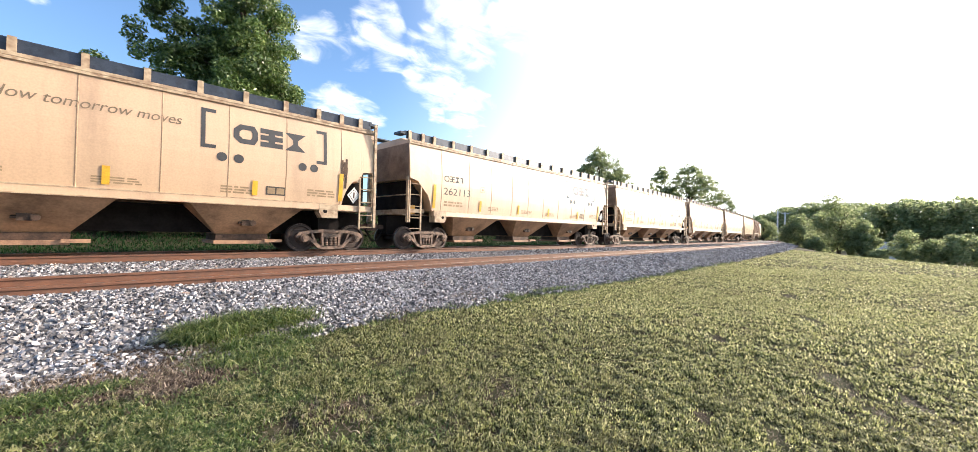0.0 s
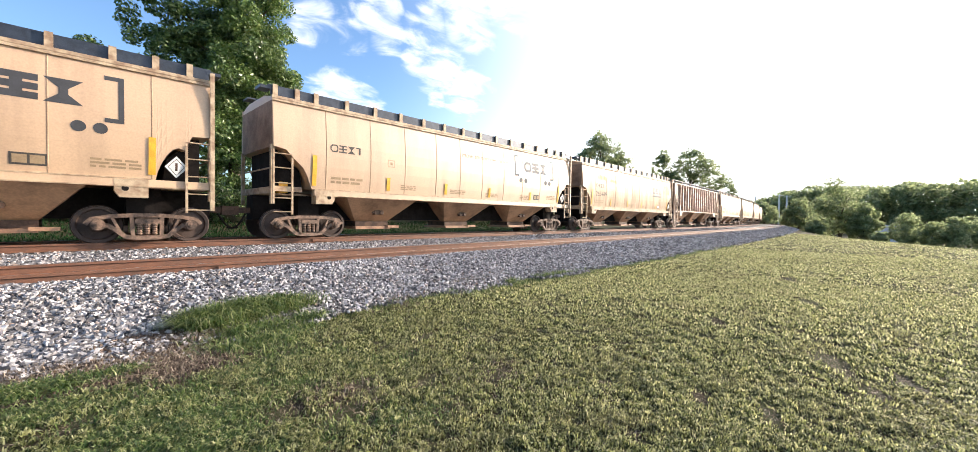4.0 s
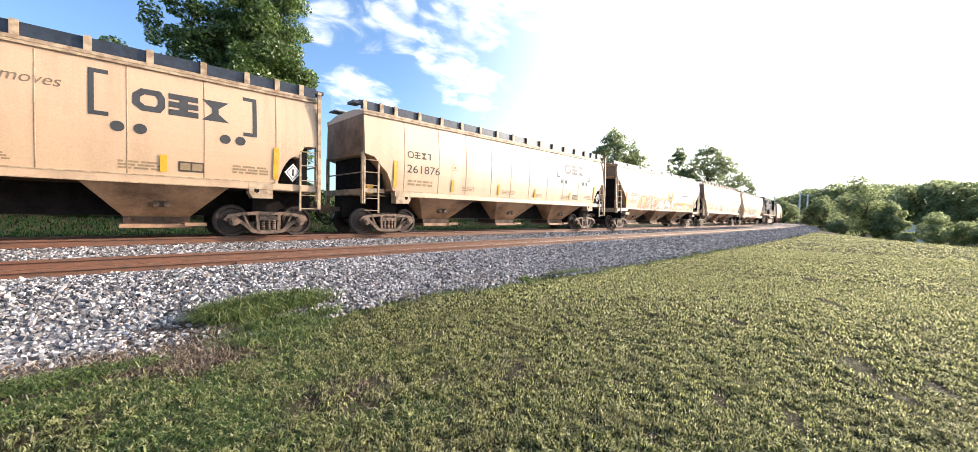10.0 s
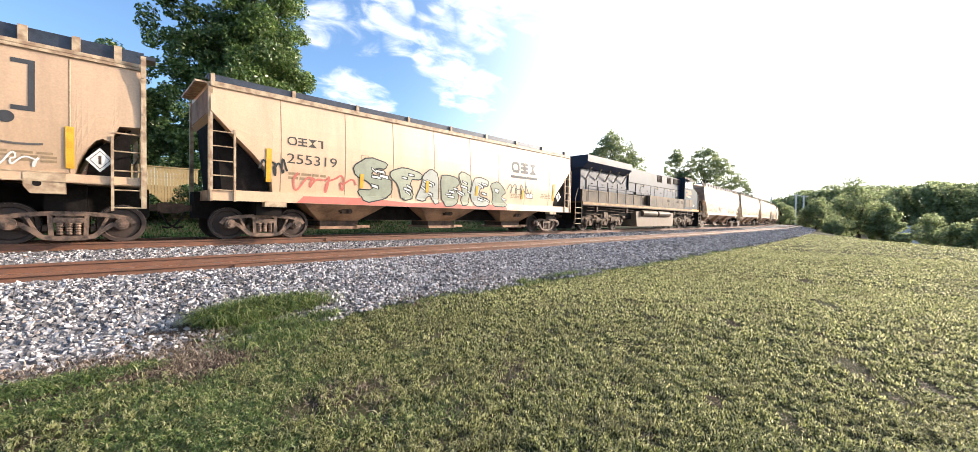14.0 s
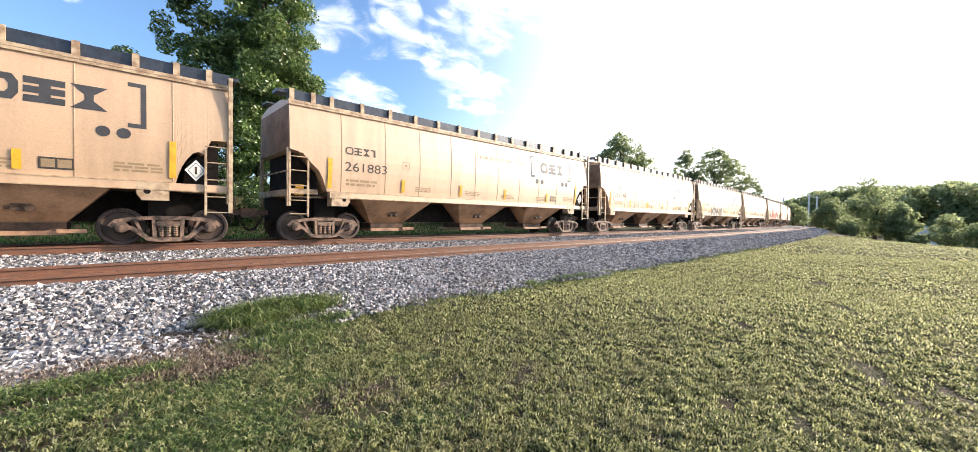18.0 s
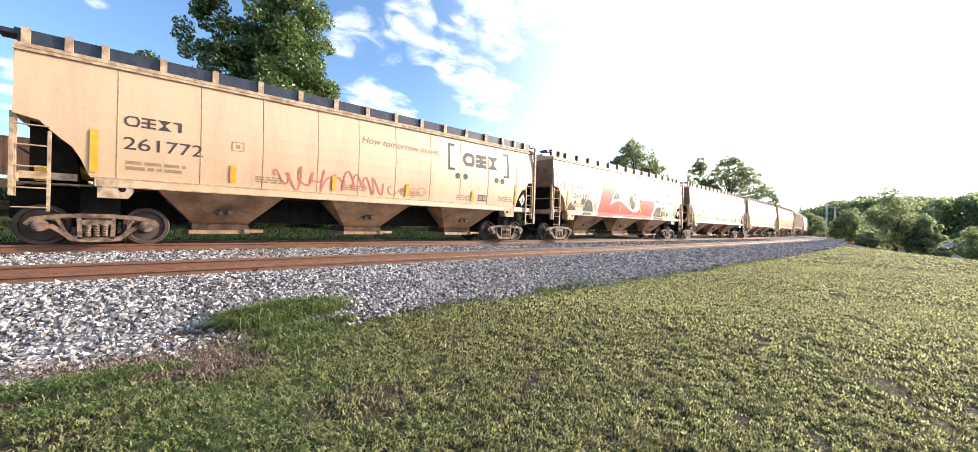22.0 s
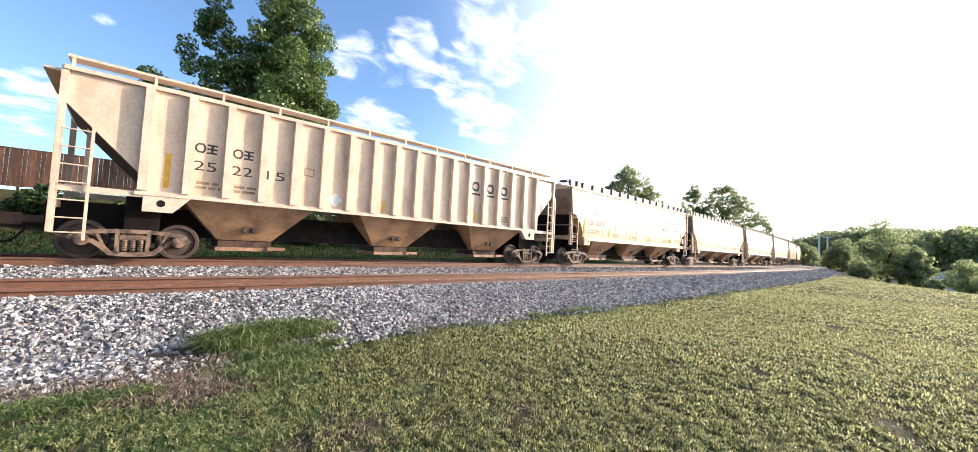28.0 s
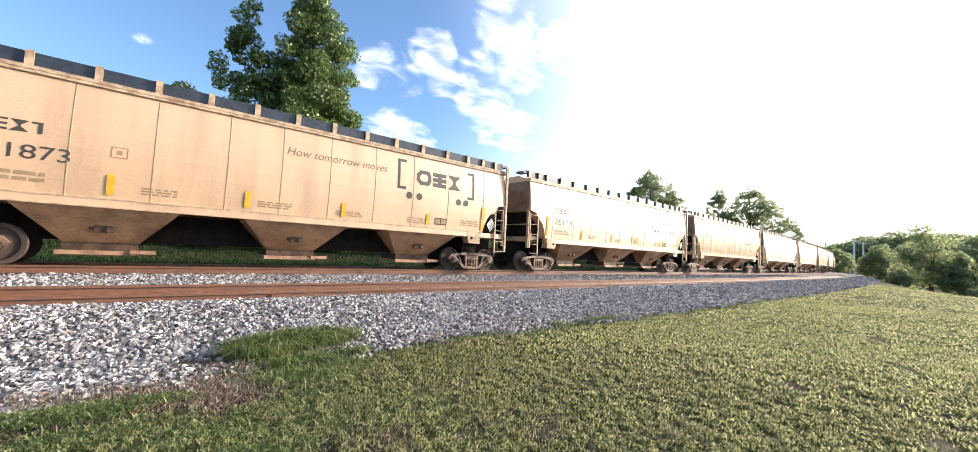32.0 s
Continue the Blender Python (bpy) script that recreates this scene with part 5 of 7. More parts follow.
SAGE, LIME, ICE, HAZE = (paint(n, c) for n, c in (("sage_spray", (0.38, 0.40, 0.30)), ("lime_spray", (0.42, 0.55, 0.22)), ("ice_blue_spray", (0.50, 0.60, 0.66)), ("orange_overspray", (0.56, 0.30, 0.15))))
MOSS, STONE_GREY = paint("grey_green_spray", (0.30, 0.32, 0.24)), paint("stone_grey_spray", (0.42, 0.43, 0.38))
RED, BLUE, SILVER, PINK, GREYP, BLACKP, OLIVE, AMBER = (paint(n, c) for n, c in (
    ("red_spray", (0.48, 0.045, 0.03)), ("pale_blue_spray", (0.33, 0.52, 0.66)), ("silver_spray", (0.55, 0.55, 0.54)), ("pink_red_spray", (0.60, 0.16, 0.12)),
    ("dark_grey_spray", (0.11, 0.10, 0.095)), ("black_spray", (0.02, 0.02, 0.02)), ("olive_badge", (0.14, 0.13, 0.06)), ("amber_badge", (0.62, 0.38, 0.05))))

flat_w = lambda z: 1.42


def ribbed_marks(car, number, bold):
    """Number split over the panels between the posts."""
    mat = MARK if bold else FADED
    xs = RIB_X
    for i, txt in ((1, number[0:2]), (2, number[2:4]), (3, number[4:6])):
        c = xs[i] + 0.36
        if i < 3:
            block_marks(car, "owner_mark", c - 0.25, c + 0.28, 2.90, 3.16, 2, 0.18, mat, flat_w)
        if txt.strip():
            decal_text(car, txt, c - 0.24, c + 0.26, 2.42, 2.68, mat, w=flat_w, name="wagon_number")
    for i in (12, 13, 14):
        c = xs[i] + 0.42
        block_marks(car, "logo_block", c - 0.24, c + 0.24, 3.14, 3.56, 1, 0.25, LOGO if bold else UNDER, flat_w)
        part("logo_bar", flat([rect(c - 0.27, c + 0.27, 2.98, 3.06)], flat_w), LOGO if bold else UNDER, car)
    for i in (0, 7, 12):
        part("reflective_strip", flat([rect(xs[i] + 0.40, xs[i] + 0.52, 1.86, 2.75 if i == 0 else 2.2)], flat_w), YELLOW, car)
    part("placard", flat([[(xs[5] + 0.45, 1.8), (xs[5] + 0.70, 2.05), (xs[5] + 0.45, 2.3), (xs[5] + 0.20, 2.05)]], flat_w, 0.012), WHITE, car)
    part("stencil_block", flat(bars(xs[1] + 0.2, xs[1] + 0.75, 1.9, 2.15, 2, "r1") + bars(xs[2] + 0.2, xs[2] + 0.75, 1.9, 2.15, 2, "r2") + bars(xs[14] + 0.2, xs[14] + 0.75, 1.9, 2.2, 3, "r3"), flat_w), FADED, car, kind="stuff")
    part("test_box", flat([rect(xs[4] + 0.3, xs[4] + 0.6, 2.70, 2.73), rect(xs[4] + 0.3, xs[4] + 0.6, 2.92, 2.95), rect(xs[4] + 0.3, xs[4] + 0.33, 2.73, 2.92), rect(xs[4] + 0.57, xs[4] + 0.6, 2.73, 2.92)], flat_w), FADED, car)


def recolour(car, names, mat):
    for o in car.children:
        if o.name.split(".")[0] in names:
            o.material_slots[0].link = "OBJECT"
            o.material_slots[0].material = mat


# ---------------------------------------------------------------- the train
# kind, number, mark style, length over couplers
A, R, O, Q, D = "curved", "ribbed", "low", "tapered", "loco"
TRAIN = [(A, "", "A", 18.0), (A, "262113", "A", 18.02), (A, "262739", "A", 18.03), (A, "262726", "A", 18.0), (A, "", "A", 18.0), (A, "265489", "B", 17.95), (R, "  0370", "", 19.11),
         (A, "261712", "A", 18.02), (A, "262923", "A", 18.02), (A, "261876", "A", 18.04), (Q, "265065", "B", 19.25), (A, "261539", "A", 17.86), (O, "255319", "B", 18.6), (D, "", "", 24.05),
         (A, "262727", "A", 17.98), (A, "261883", "A", 18.02), (A, "262940", "A", 17.96), (A, "261445", "A", 17.82), (A, "261772", "A", 17.91), (A, "261392", "A", 18.08), (A, "262138", "A", 18.1),
         (A, "", "A", 18.08), (A, "265466", "B", 18.06), (R, "252215", "", 19.24), (A, "261815", "A", 18.01), (A, "261325", "A", 18.1), (A, "261873", "A", 18.05), (A, "261141", "A", 18.0),
         (A, "", "B", 18.0), (A, "", "A", 18.0), (A, "", "A", 18.0), (A, "", "B", 18.0), (A, "", "A", 18.0), (A, "", "A", 18.0), (A, "", "A", 18.0)]
FIRST_JOINT = 8.237 - 18.0
LABELS = {0: "tan covered hopper wagon with a slogan and bracketed emblem", 5: "weathered tan covered hopper with orange-brown rust patches", 6: "grimy brown ribbed hopper wagon with outside posts",
          10: "tan covered hopper sprayed with red, silver and green graffiti", 11: "tan covered hopper with white scribbles and a wavy line", 12: "tan covered hopper with silver and black graffiti",
          14: "tan covered hopper with white block graffiti", 16: "tan covered hopper with outlined graffiti letters", 17: "pale cream covered hopper with dark grey graffiti", 18: "tan covered hopper with a red scribble",
          19: "tan covered hopper with a huge red and white painted shape", 20: "tan covered hopper with pale blue graffiti", 22: "dirty brown-streaked tan covered hopper wagon", 23: "faded grey-tan ribbed hopper wagon with open ends"}
cars = []


def build_train():
    proto = {}
    for i, (kind, number, style, length) in enumerate(TRAIN):
        if kind not in proto:
            proto[kind] = {A: covered_hopper, R: ribbed_hopper, O: low_hopper, Q: lambda: low_hopper(False), D: locomotive}[kind]()
        cars.append(None)
    first = {}
    for i, (kind, number, style, length) in enumerate(TRAIN):
        if kind not in first:
            first[kind] = i
    # copies first, so that marks stay with their own wagon
    for i, (kind, number, style, length) in enumerate(TRAIN):
        cars[i] = proto[kind] if first[kind] == i else copy_thing(proto[kind], Matrix.Identity(4))
    for i, (kind, number, style, length) in enumerate(TRAIN):
        car = cars[i]
        if kind == A:
            marks_curved(car, number, style)
        elif kind in (O, Q):
            marks_curved(car, number, style, sill=1.42, dx=-0.2)
        elif kind == R:
            ribbed_marks(car, number, i == 23)
        lab = LABELS.get(i) or ("tan covered hopper wagon with a slogan and bracketed emblem" if style == "A" else "tan covered hopper wagon with a plain block emblem")
        if kind != D:
            tagged(car, lab)
    body = ("body", "side_sill", "hatch_trough", "roof")
    for i in (5, 22, 28, 31):
        recolour(cars[i], body, TAN_DIRTY)
    recolour(cars[17], body, CREAM)
    recolour(cars[6], body, BROWN_TAN)
    recolour(cars[6], ("side_post", "top_chord", "side_sill"), RIB_BROWN)
    recolour(cars[6], ("roof_walk", "walk_edge"), WALKWAY)
    c = cars[5]
    part("rust_patch", flat([[(-6.3, 3.45), (-5.0, 3.40), (-4.7, 3.62), (-5.4, 3.78), (-6.2, 3.72)], [(-4.5, 3.35), (-3.4, 3.32), (-3.3, 3.52), (-4.3, 3.60)], [(5.9, 3.1), (7.6, 3.05), (7.7, 3.6), (7.2, 3.9), (6.0, 3.85)]], side_w, 0.004), RUST, c, "orange-brown rust bloom")
    scrawl(cars[7], -2.1, -0.6, 2.15, 2.5, 10, GREYP, 3)
    scrawl(cars[0], 7.0, 7.2, 2.3, 3.2, 6, UNDER, 4, th=0.06)
    # graffiti, wagon by wagon
    part("graffiti_haze", flat([[(-5.4, 1.5), (-1.9, 1.5), (-2.0, 2.4), (-2.6, 2.62), (-3.6, 2.45), (-4.4, 2.6), (-5.0, 2.35)], [(-1.8, 1.5), (1.6, 1.5), (1.5, 2.3), (-0.3, 2.45), (-1.7, 2.35)], [(1.7, 1.5), (6.8, 1.5), (6.6, 2.05), (4.5, 2.2), (2.0, 2.15)]], side_w, 0.004), HAZE, cars[10], "orange overspray", kind="stuff")
    part("notice_plate", flat([rect(-7.05, -6.70, 3.30, 3.55)], side_w, 0.012), YELLOW, cars[10], "yellow notice plate")
    spray(cars[10], -4.6, -1.85, 1.44, 2.38, 4, [SAGE, SAGE], RED, 10)
    spray(cars[10], -1.85, 1.6, 1.44, 2.26, 5, [SILVER, ICE], GREYP, 11)
    spray(cars[10], 1.75, 6.4, 1.44, 1.95, 8, [LIME, CREAM, ICE], OLIVE, 12)
    b = part("grain_badge", flat([disc(1.0, 2.90, 0.80, 28)], side_w, 0.010), OLIVE, cars[10], "round olive badge with a golden corn cob")
    part("badge_cob", flat([[(0.82, 2.62), (1.20, 2.64), (1.34, 2.95), (1.18, 3.24), (0.90, 3.16)]], side_w, 0.015), AMBER, b)
    part("badge_leaf", flat([[(0.18, 3.20), (0.85, 2.75), (1.15, 2.58), (1.02, 2.95)], [(0.30, 3.40), (0.80, 3.02), (1.08, 2.90), (1.0, 3.18)], [(0.22, 3.02), (0.8, 2.66), (1.1, 2.52), (0.9, 2.72)]], side_w, 0.015), CREAM, b)
    for k in list(range(-2, 3)) + list(range(6, 19)):
        a0 = math.pi / 2 - k * 0.30
        ring = [(1.0 + rr * math.cos(a0 + da), 2.90 + rr * math.sin(a0 + da)) for rr, da in ((0.56, -0.10), (0.72, -0.08), (0.72, 0.08), (0.56, 0.10))]
        part("badge_stroke", flat([ring], side_w, 0.015), AMBER, b)
    # the long wavy line and white tags
    pts = [(-7.6 + 0.2 * k, 2.45 + 0.28 * math.sin(0.2 * k * 1.55 + 1.9) + 0.02 * math.sin(k)) for k in range(72)]
    part("graffiti", flat([[(x, z - 0.022), (x2, z2 - 0.022), (x2, z2 + 0.022), (x, z + 0.022)] for (x, z), (x2, z2) in zip(pts, pts[1:])], side_w, 0.010), GREYP, cars[11], "long thin wavy sprayed line")
    for x0, x1, z1, sd in ((-4.75, -4.35, 2.25, 1), (-3.1, -1.9, 2.2, 2), (-0.9, 0.3, 2.05, 3), (0.7, 1.9, 2.05, 4), (2.3, 3.6, 2.05, 5), (4.0, 6.6, 2.0, 6)):
        scrawl(cars[11], x0, x1, 1.70, z1, max(4, int((x1 - x0) * 7)), WHITE, sd, th=0.028)
    part("graffiti", flat([disc(-1.45, 1.98, 0.3, 12)], side_w, 0.010), GREYP, cars[11], "small round sprayed tag")
    
    silver_piece(cars[12])
    scrawl(cars[12], -6.6, -4.6, 1.55, 2.1, 9, PINK, 21, th=0.05)
    part("graffiti", flat([[(-6.4, 1.13), (3.3, 1.13), (3.2, 1.30), (2.2, 1.36), (1.0, 1.24), (-0.6, 1.36), (-2.2, 1.26), (-4.0, 1.38), (-6.2, 1.34)]], over_deep_sill, 0.004), PINK, cars[12], "faded red sprayed band along the sill")
    scrawl(cars[12], 3.3, 5.0, 1.9, 2.4, 10, GREYP, 22)
    scrawl(cars[12], -7.4, -6.7, 1.9, 2.4, 7, BLACKP, 23, th=0.05)
    fat_text(cars[14], "MAREA", -1.32, 2.12, 1.52, 2.18, [(0.135, 0.0, WHITE), (0.10, 0.02, BLACKP), (0.055, -0.015, WHITE)], over_sill)
    scrawl(cars[14], -2.6, -1.4, 1.9, 2.4, 8, GREYP, 31)
    scrawl(cars[14], 2.3, 3.3, 1.75, 2.15, 5, GREYP, 32)
    g = cars[16]
    fat_text(g, "H2O", -4.55, -1.75, 1.62, 2.22, [(0.095, -0.03, STONE_GREY), (0.075, 0.0, GREYP), (0.052, 0.0, TAN)], over_sill)
    scrawl(g, -1.9, -1.2, 1.75, 2.1, 5, AMBER, 33)
    fat_text(cars[17], "IONS", -4.15, -0.35, 1.52, 2.18, [(0.115, 0.0, SILVER), (0.085, 0.0, GREYP)], over_sill)
    scrawl(cars[17], -5.2, -4.5, 1.66, 2.1, 9, GREYP, 41, th=0.028)
    scrawl(cars[17], 0.1, 1.1, 1.8, 2.2, 10, GREYP, 42)
    scrawl(cars[18], -3.2, 0.2, 1.70, 2.35, 22, PINK, 50)
    scrawl(cars[18], 0.4, 2.2, 1.72, 2.1, 8, PINK, 51, th=0.02)
    big_red(cars[19])
    for x in (3.80, 4.50, 5.20):
        part("logo_bar", flat([rect(x, x + 0.62, 2.96, 3.07)], side_w), LOGO, cars[17])
    for poly in ([(-5.45, 1.80), (-4.52, 2.12), (-4.44, 1.70)], [(-3.58, 1.46), (-3.32, 2.22), (-2.95, 2.50), (-2.62, 2.38), (-2.50, 2.24), (-2.25, 2.42), (-1.80, 2.25), (-1.55, 1.90), (-1.47, 1.50)],
                 [(-0.42, 1.52), (-0.39, 2.28), (-0.1, 2.46), (0.12, 2.30), (0.25, 2.42), (0.42, 1.95), (0.55, 1.58)], [(2.0, 1.56), (2.08, 2.10), (2.30, 2.46), (2.62, 2.20), (2.70, 1.90), (3.05, 1.95), (3.45, 1.56)], [(5.30, 1.76), (5.36, 2.16), (5.70, 2.10), (5.88, 1.76)]):
        outlined(cars[20], poly, WHITE, BLUE, 0.05, over_sill, label="pale blue sprayed bubble edged in white")
    r = random.Random(61)
    for _ in range(16):
        part("graffiti_dot", flat([disc(r.uniform(-6.2, 3.5), r.uniform(1.68, 1.95), r.uniform(0.03, 0.07), 8)], side_w, 0.006), DULL_RED, cars[20])
    scrawl(cars[27], 0.6, 1.6, 1.75, 2.2, 7, FADED, 70)
    return cars


RUST = material("rust_bloom", (0.46, 0.22, 0.08), 0.7, var=0.3, scale=3, fine=25, second=(0.52, 0.34, 0.18))


DULL_RED = paint("dull_red_spray", (0.30, 0.06, 0.045))


def silver_piece(car):
    """A long run of interlocked silver-green letters with white shards, outlined in black."""
    w = over_deep_sill
    forms = [[(-4.62, 2.46), (-4.02, 2.87), (-3.20, 2.69), (-3.35, 2.42), (-3.70, 2.45), (-3.90, 2.22), (-3.08, 2.19), (-2.98, 1.62), (-3.30, 1.36), (-4.14, 1.17), (-4.45, 1.70), (-3.80, 1.70), (-3.98, 1.92), (-4.50, 2.10)],
             [(-3.14, 2.44), (-2.56, 2.64), (-1.69, 2.46), (-1.75, 2.16), (-2.28, 2.16), (-2.00, 1.46), (-2.60, 1.30), (-2.80, 1.92), (-3.18, 2.20)],
             [(-1.72, 2.40), (-1.30, 2.71), (-0.90, 2.50), (-0.80, 1.32), (-1.10, 1.22), (-1.28, 1.62), (-1.60, 1.32), (-2.02, 1.40), (-1.75, 2.00)],
             [(-0.86, 2.47), (-0.40, 2.52), (0.10, 2.44), (0.28, 2.20), (0.02, 1.96), (0.30, 1.60), (0.00, 1.20), (-0.66, 1.16)],
             [(0.10, 2.55), (0.35, 2.76), (0.97, 2.53), (0.82, 1.30), (0.32, 1.20), (0.40, 2.00)],
             [(1.00, 2.50), (1.45, 2.58), (1.96, 2.46), (2.00, 2.18), (1.50, 2.08), (1.40, 1.74), (2.10, 1.62), (2.02, 1.26), (1.12, 1.20), (0.86, 1.72)],
             [(2.02, 2.30), (2.62, 2.50), (3.25, 1.98), (2.88, 1.72), (3.25, 1.50), (3.19, 1.24), (2.22, 1.26), (2.32, 1.80)]]
    fills = [MOSS, SAGE, STONE_GREY]
    r = random.Random(20)
    for i, f in enumerate(forms):
        lift = 0.008 + 0.0035 * (i % 2)
        g = outlined(car, f, BLACKP, fills[i % 3], 0.045, w, lift, "silver-green graffiti letter outlined in black")
        cx, cz = sum(p[0] for p in f) / len(f), sum(p[1] for p in f) / len(f)
        for k in range(5):
            x, z = cx + r.uniform(-0.35, 0.3), max(1.5, cz + r.uniform(-0.42, 0.35))
            a, b, c = r.uniform(0.18, 0.38), r.uniform(0.05, 0.10), r.uniform(0.02, 0.16)
            dark = [(x - 0.03, z - 0.03), (x + a + 0.05, z - c - 0.03), (x + a + 0.02, z - c + b + 0.03), (x - 0.05, z + b + 0.02)]
            part("graffiti_shard", flat([dark], w, lift + 0.0032), BLACKP, g)
            part("graffiti_shine", flat([[(x, z), (x + a, z - c), (x + a - 0.03, z - c + b), (x - 0.02, z + b * 0.8)]], w, lift + 0.0046), WHITE, g)


def big_red(car):
    """The huge angular red shape with a white edge, black half-discs and dots."""
    w = over_sill
    edge = [(-4.52, 1.52), (-3.86, 3.60), (-3.66, 3.62), (-3.52, 3.86), (-1.60, 3.92), (-2.44, 2.42), (-1.56, 2.56), (-1.06, 2.44), (-0.26, 2.13), (0.27, 1.95), (0.76, 1.97), (1.03, 2.15), (1.06, 2.37), (0.84, 2.66), (0.93, 2.80), (3.37, 2.80), (3.42, 2.05), (3.07, 1.46), (-1.10, 1.46), (-1.30, 1.56), (-1.62, 1.64), (-2.18, 1.56), (-2.40, 1.46)]
    fill = [(-4.04, 1.47), (-3.40, 3.78), (-1.74, 3.82), (-2.68, 2.16), (-1.92, 2.42), (-1.50, 2.44), (-1.00, 2.30), (-0.24, 1.98), (0.27, 1.82), (0.80, 1.84), (1.14, 2.05), (1.20, 2.36), (1.04, 2.68), (3.22, 2.70), (3.22, 2.10), (2.84, 1.47), (-1.00, 1.47), (-1.28, 1.50), (-1.62, 1.52), (-2.10, 1.50), (-2.36, 1.43)]
    g = part("graffiti", ear(edge, w, 0.008), WHITE, car, "huge red angular shape edged in white")
    part("graffiti_fill", ear(fill, w, 0.013), RED, g)
    for x, z0, r, hh in ((-4.98, 1.66, 0.50, 0.66), (-6.60, 1.66, 0.42, 0.30), (-2.02, 2.54, 0.42, 0.44), (4.06, 1.64, 0.72, 0.70)):
        dome = [(x + r * math.cos(math.pi * i / 14), z0 + hh * math.sin(math.pi * i / 14)) for i in range(15)]
        part("graffiti_dome", flat([dome], w, 0.0055), BLACKP, g)
    for x0, x1 in ((-5.72, -4.60), (3.10, 4.95)):
        part("graffiti_dome", flat([[(x0, 1.45), (x1, 1.45), (x1 - 0.15, 1.59), (x0 + 0.3, 1.59)]], w, 0.0055), BLACKP, g)
    for x, z, r in ((-0.07, 2.63, 0.25), (0.20, 2.29, 0.28), (0.30, 2.95, 0.12), (0.45, 2.72, 0.10), (-0.28, 2.32, 0.06), (-5.55, 2.18, 0.17), (-5.32, 2.28, 0.06), (-6.30, 2.12, 0.08), (-6.72, 1.98, 0.10), (4.75, 2.29, 0.11), (5.51, 1.84, 0.15), (5.05, 2.26, 0.05), (5.83, 2.11, 0.05), (6.66, 2.07, 0.06), (6.99, 1.86, 0.08)):
        part("graffiti_dot", flat([disc(x, z, r)], w, 0.018), BLACKP, g)
    scrawl(car, -8.0, -6.9, 2.75, 3.25, 8, GREYP, 80, th=0.03)
    scrawl(car, 4.3, 5.9, 2.75, 3.1, 9, PINK, 81, th=0.03)


def ear(poly, w, lift):
    """Triangulates a possibly hollow-sided polygon and lays it on the side."""
    bm = bmesh.new()
    bm.faces.new([bm.verts.new((x, 0, z)) for x, z in poly]).normal_update()
    bmesh.ops.triangulate(bm, faces=bm.faces[:], ngon_method="EAR_CLIP")
    tris = [[(v.co.x, v.co.z) for v in f.verts] for f in bm.faces]
    bm.free()
    return flat(tris, w, lift)


build_train()

# ---------------------------------------------------------------- trees, fence, distance
LEAF = island_material("tree_leaves", [(0.0, (0.05, 0.095, 0.025)), (0.5, (0.12, 0.20, 0.055)), (0.85, (0.22, 0.30, 0.085)), (1.0, (0.36, 0.42, 0.17))], 0.34, transl=0.35, patch=(0.045, 0.07, 0.02), patch_scale=0.35, spec=0.6, patch_to=0.6)
# darker copy of the tree leaves, with the bank's shade in the colour
LEAF_SHADED = island_material("shaded_bank_leaves", [(0.0, (0.018, 0.04, 0.012)), (0.5, (0.05, 0.095, 0.026)), (0.85, (0.10, 0.15, 0.045)), (1.0, (0.22, 0.27, 0.10))], 0.4, transl=0.25)
# distant leaves, their colour paled to carry the bright haze
LEAF_HAZED = island_material("haze_paled_leaves", [(0.0, (0.20, 0.255, 0.12)), (0.6, (0.33, 0.38, 0.19)), (1.0, (0.46, 0.49, 0.28))], 0.40, transl=0.7, patch=(0.16, 0.205, 0.11), patch_scale=0.12)
BARK = material("grey_brown_bark", (0.11, 0.085, 0.06), 0.9, var=0.4, scale=6, fine=30, bump=0.6, streak=(1, 1, 0.2))


def leaf_cloud(centres, radii, count, size, r, squash=0.75):
    """Small leaves gathered in clumps; returns vertices and quads."""
    centres, radii = np.asarray(centres, float), np.asarray(radii, float)
    pick = r.choice(len(centres), count, p=radii ** 2 / (radii ** 2).sum())
    d = r.normal(size=(count, 3)); d /= np.linalg.norm(d, axis=1)[:, None]
    rad = radii[pick] * r.uniform(0.25, 1.0, count) ** 0.45
    p = centres[pick] + d * rad[:, None] * [1, 1, squash]
    n = d * 0.6 + r.normal(size=(count, 3)) * 0.6 + [0, 0, 0.5]
    n /= np.linalg.norm(n, axis=1)[:, None]
    a = np.cross(n, r.normal(size=(count, 3))); a /= np.linalg.norm(a, axis=1)[:, None]
    b = np.cross(n, a)
    s = size * r.uniform(0.6, 1.3, count)[:, None]
    v = np.stack([p - a * s, p - b * s * 0.55 + n * s * 0.15, p + a * s, p + b * s * 0.55 + n * s * 0.15], 1).reshape(-1, 3)
    return v, np.arange(count * 4).reshape(-1, 4)


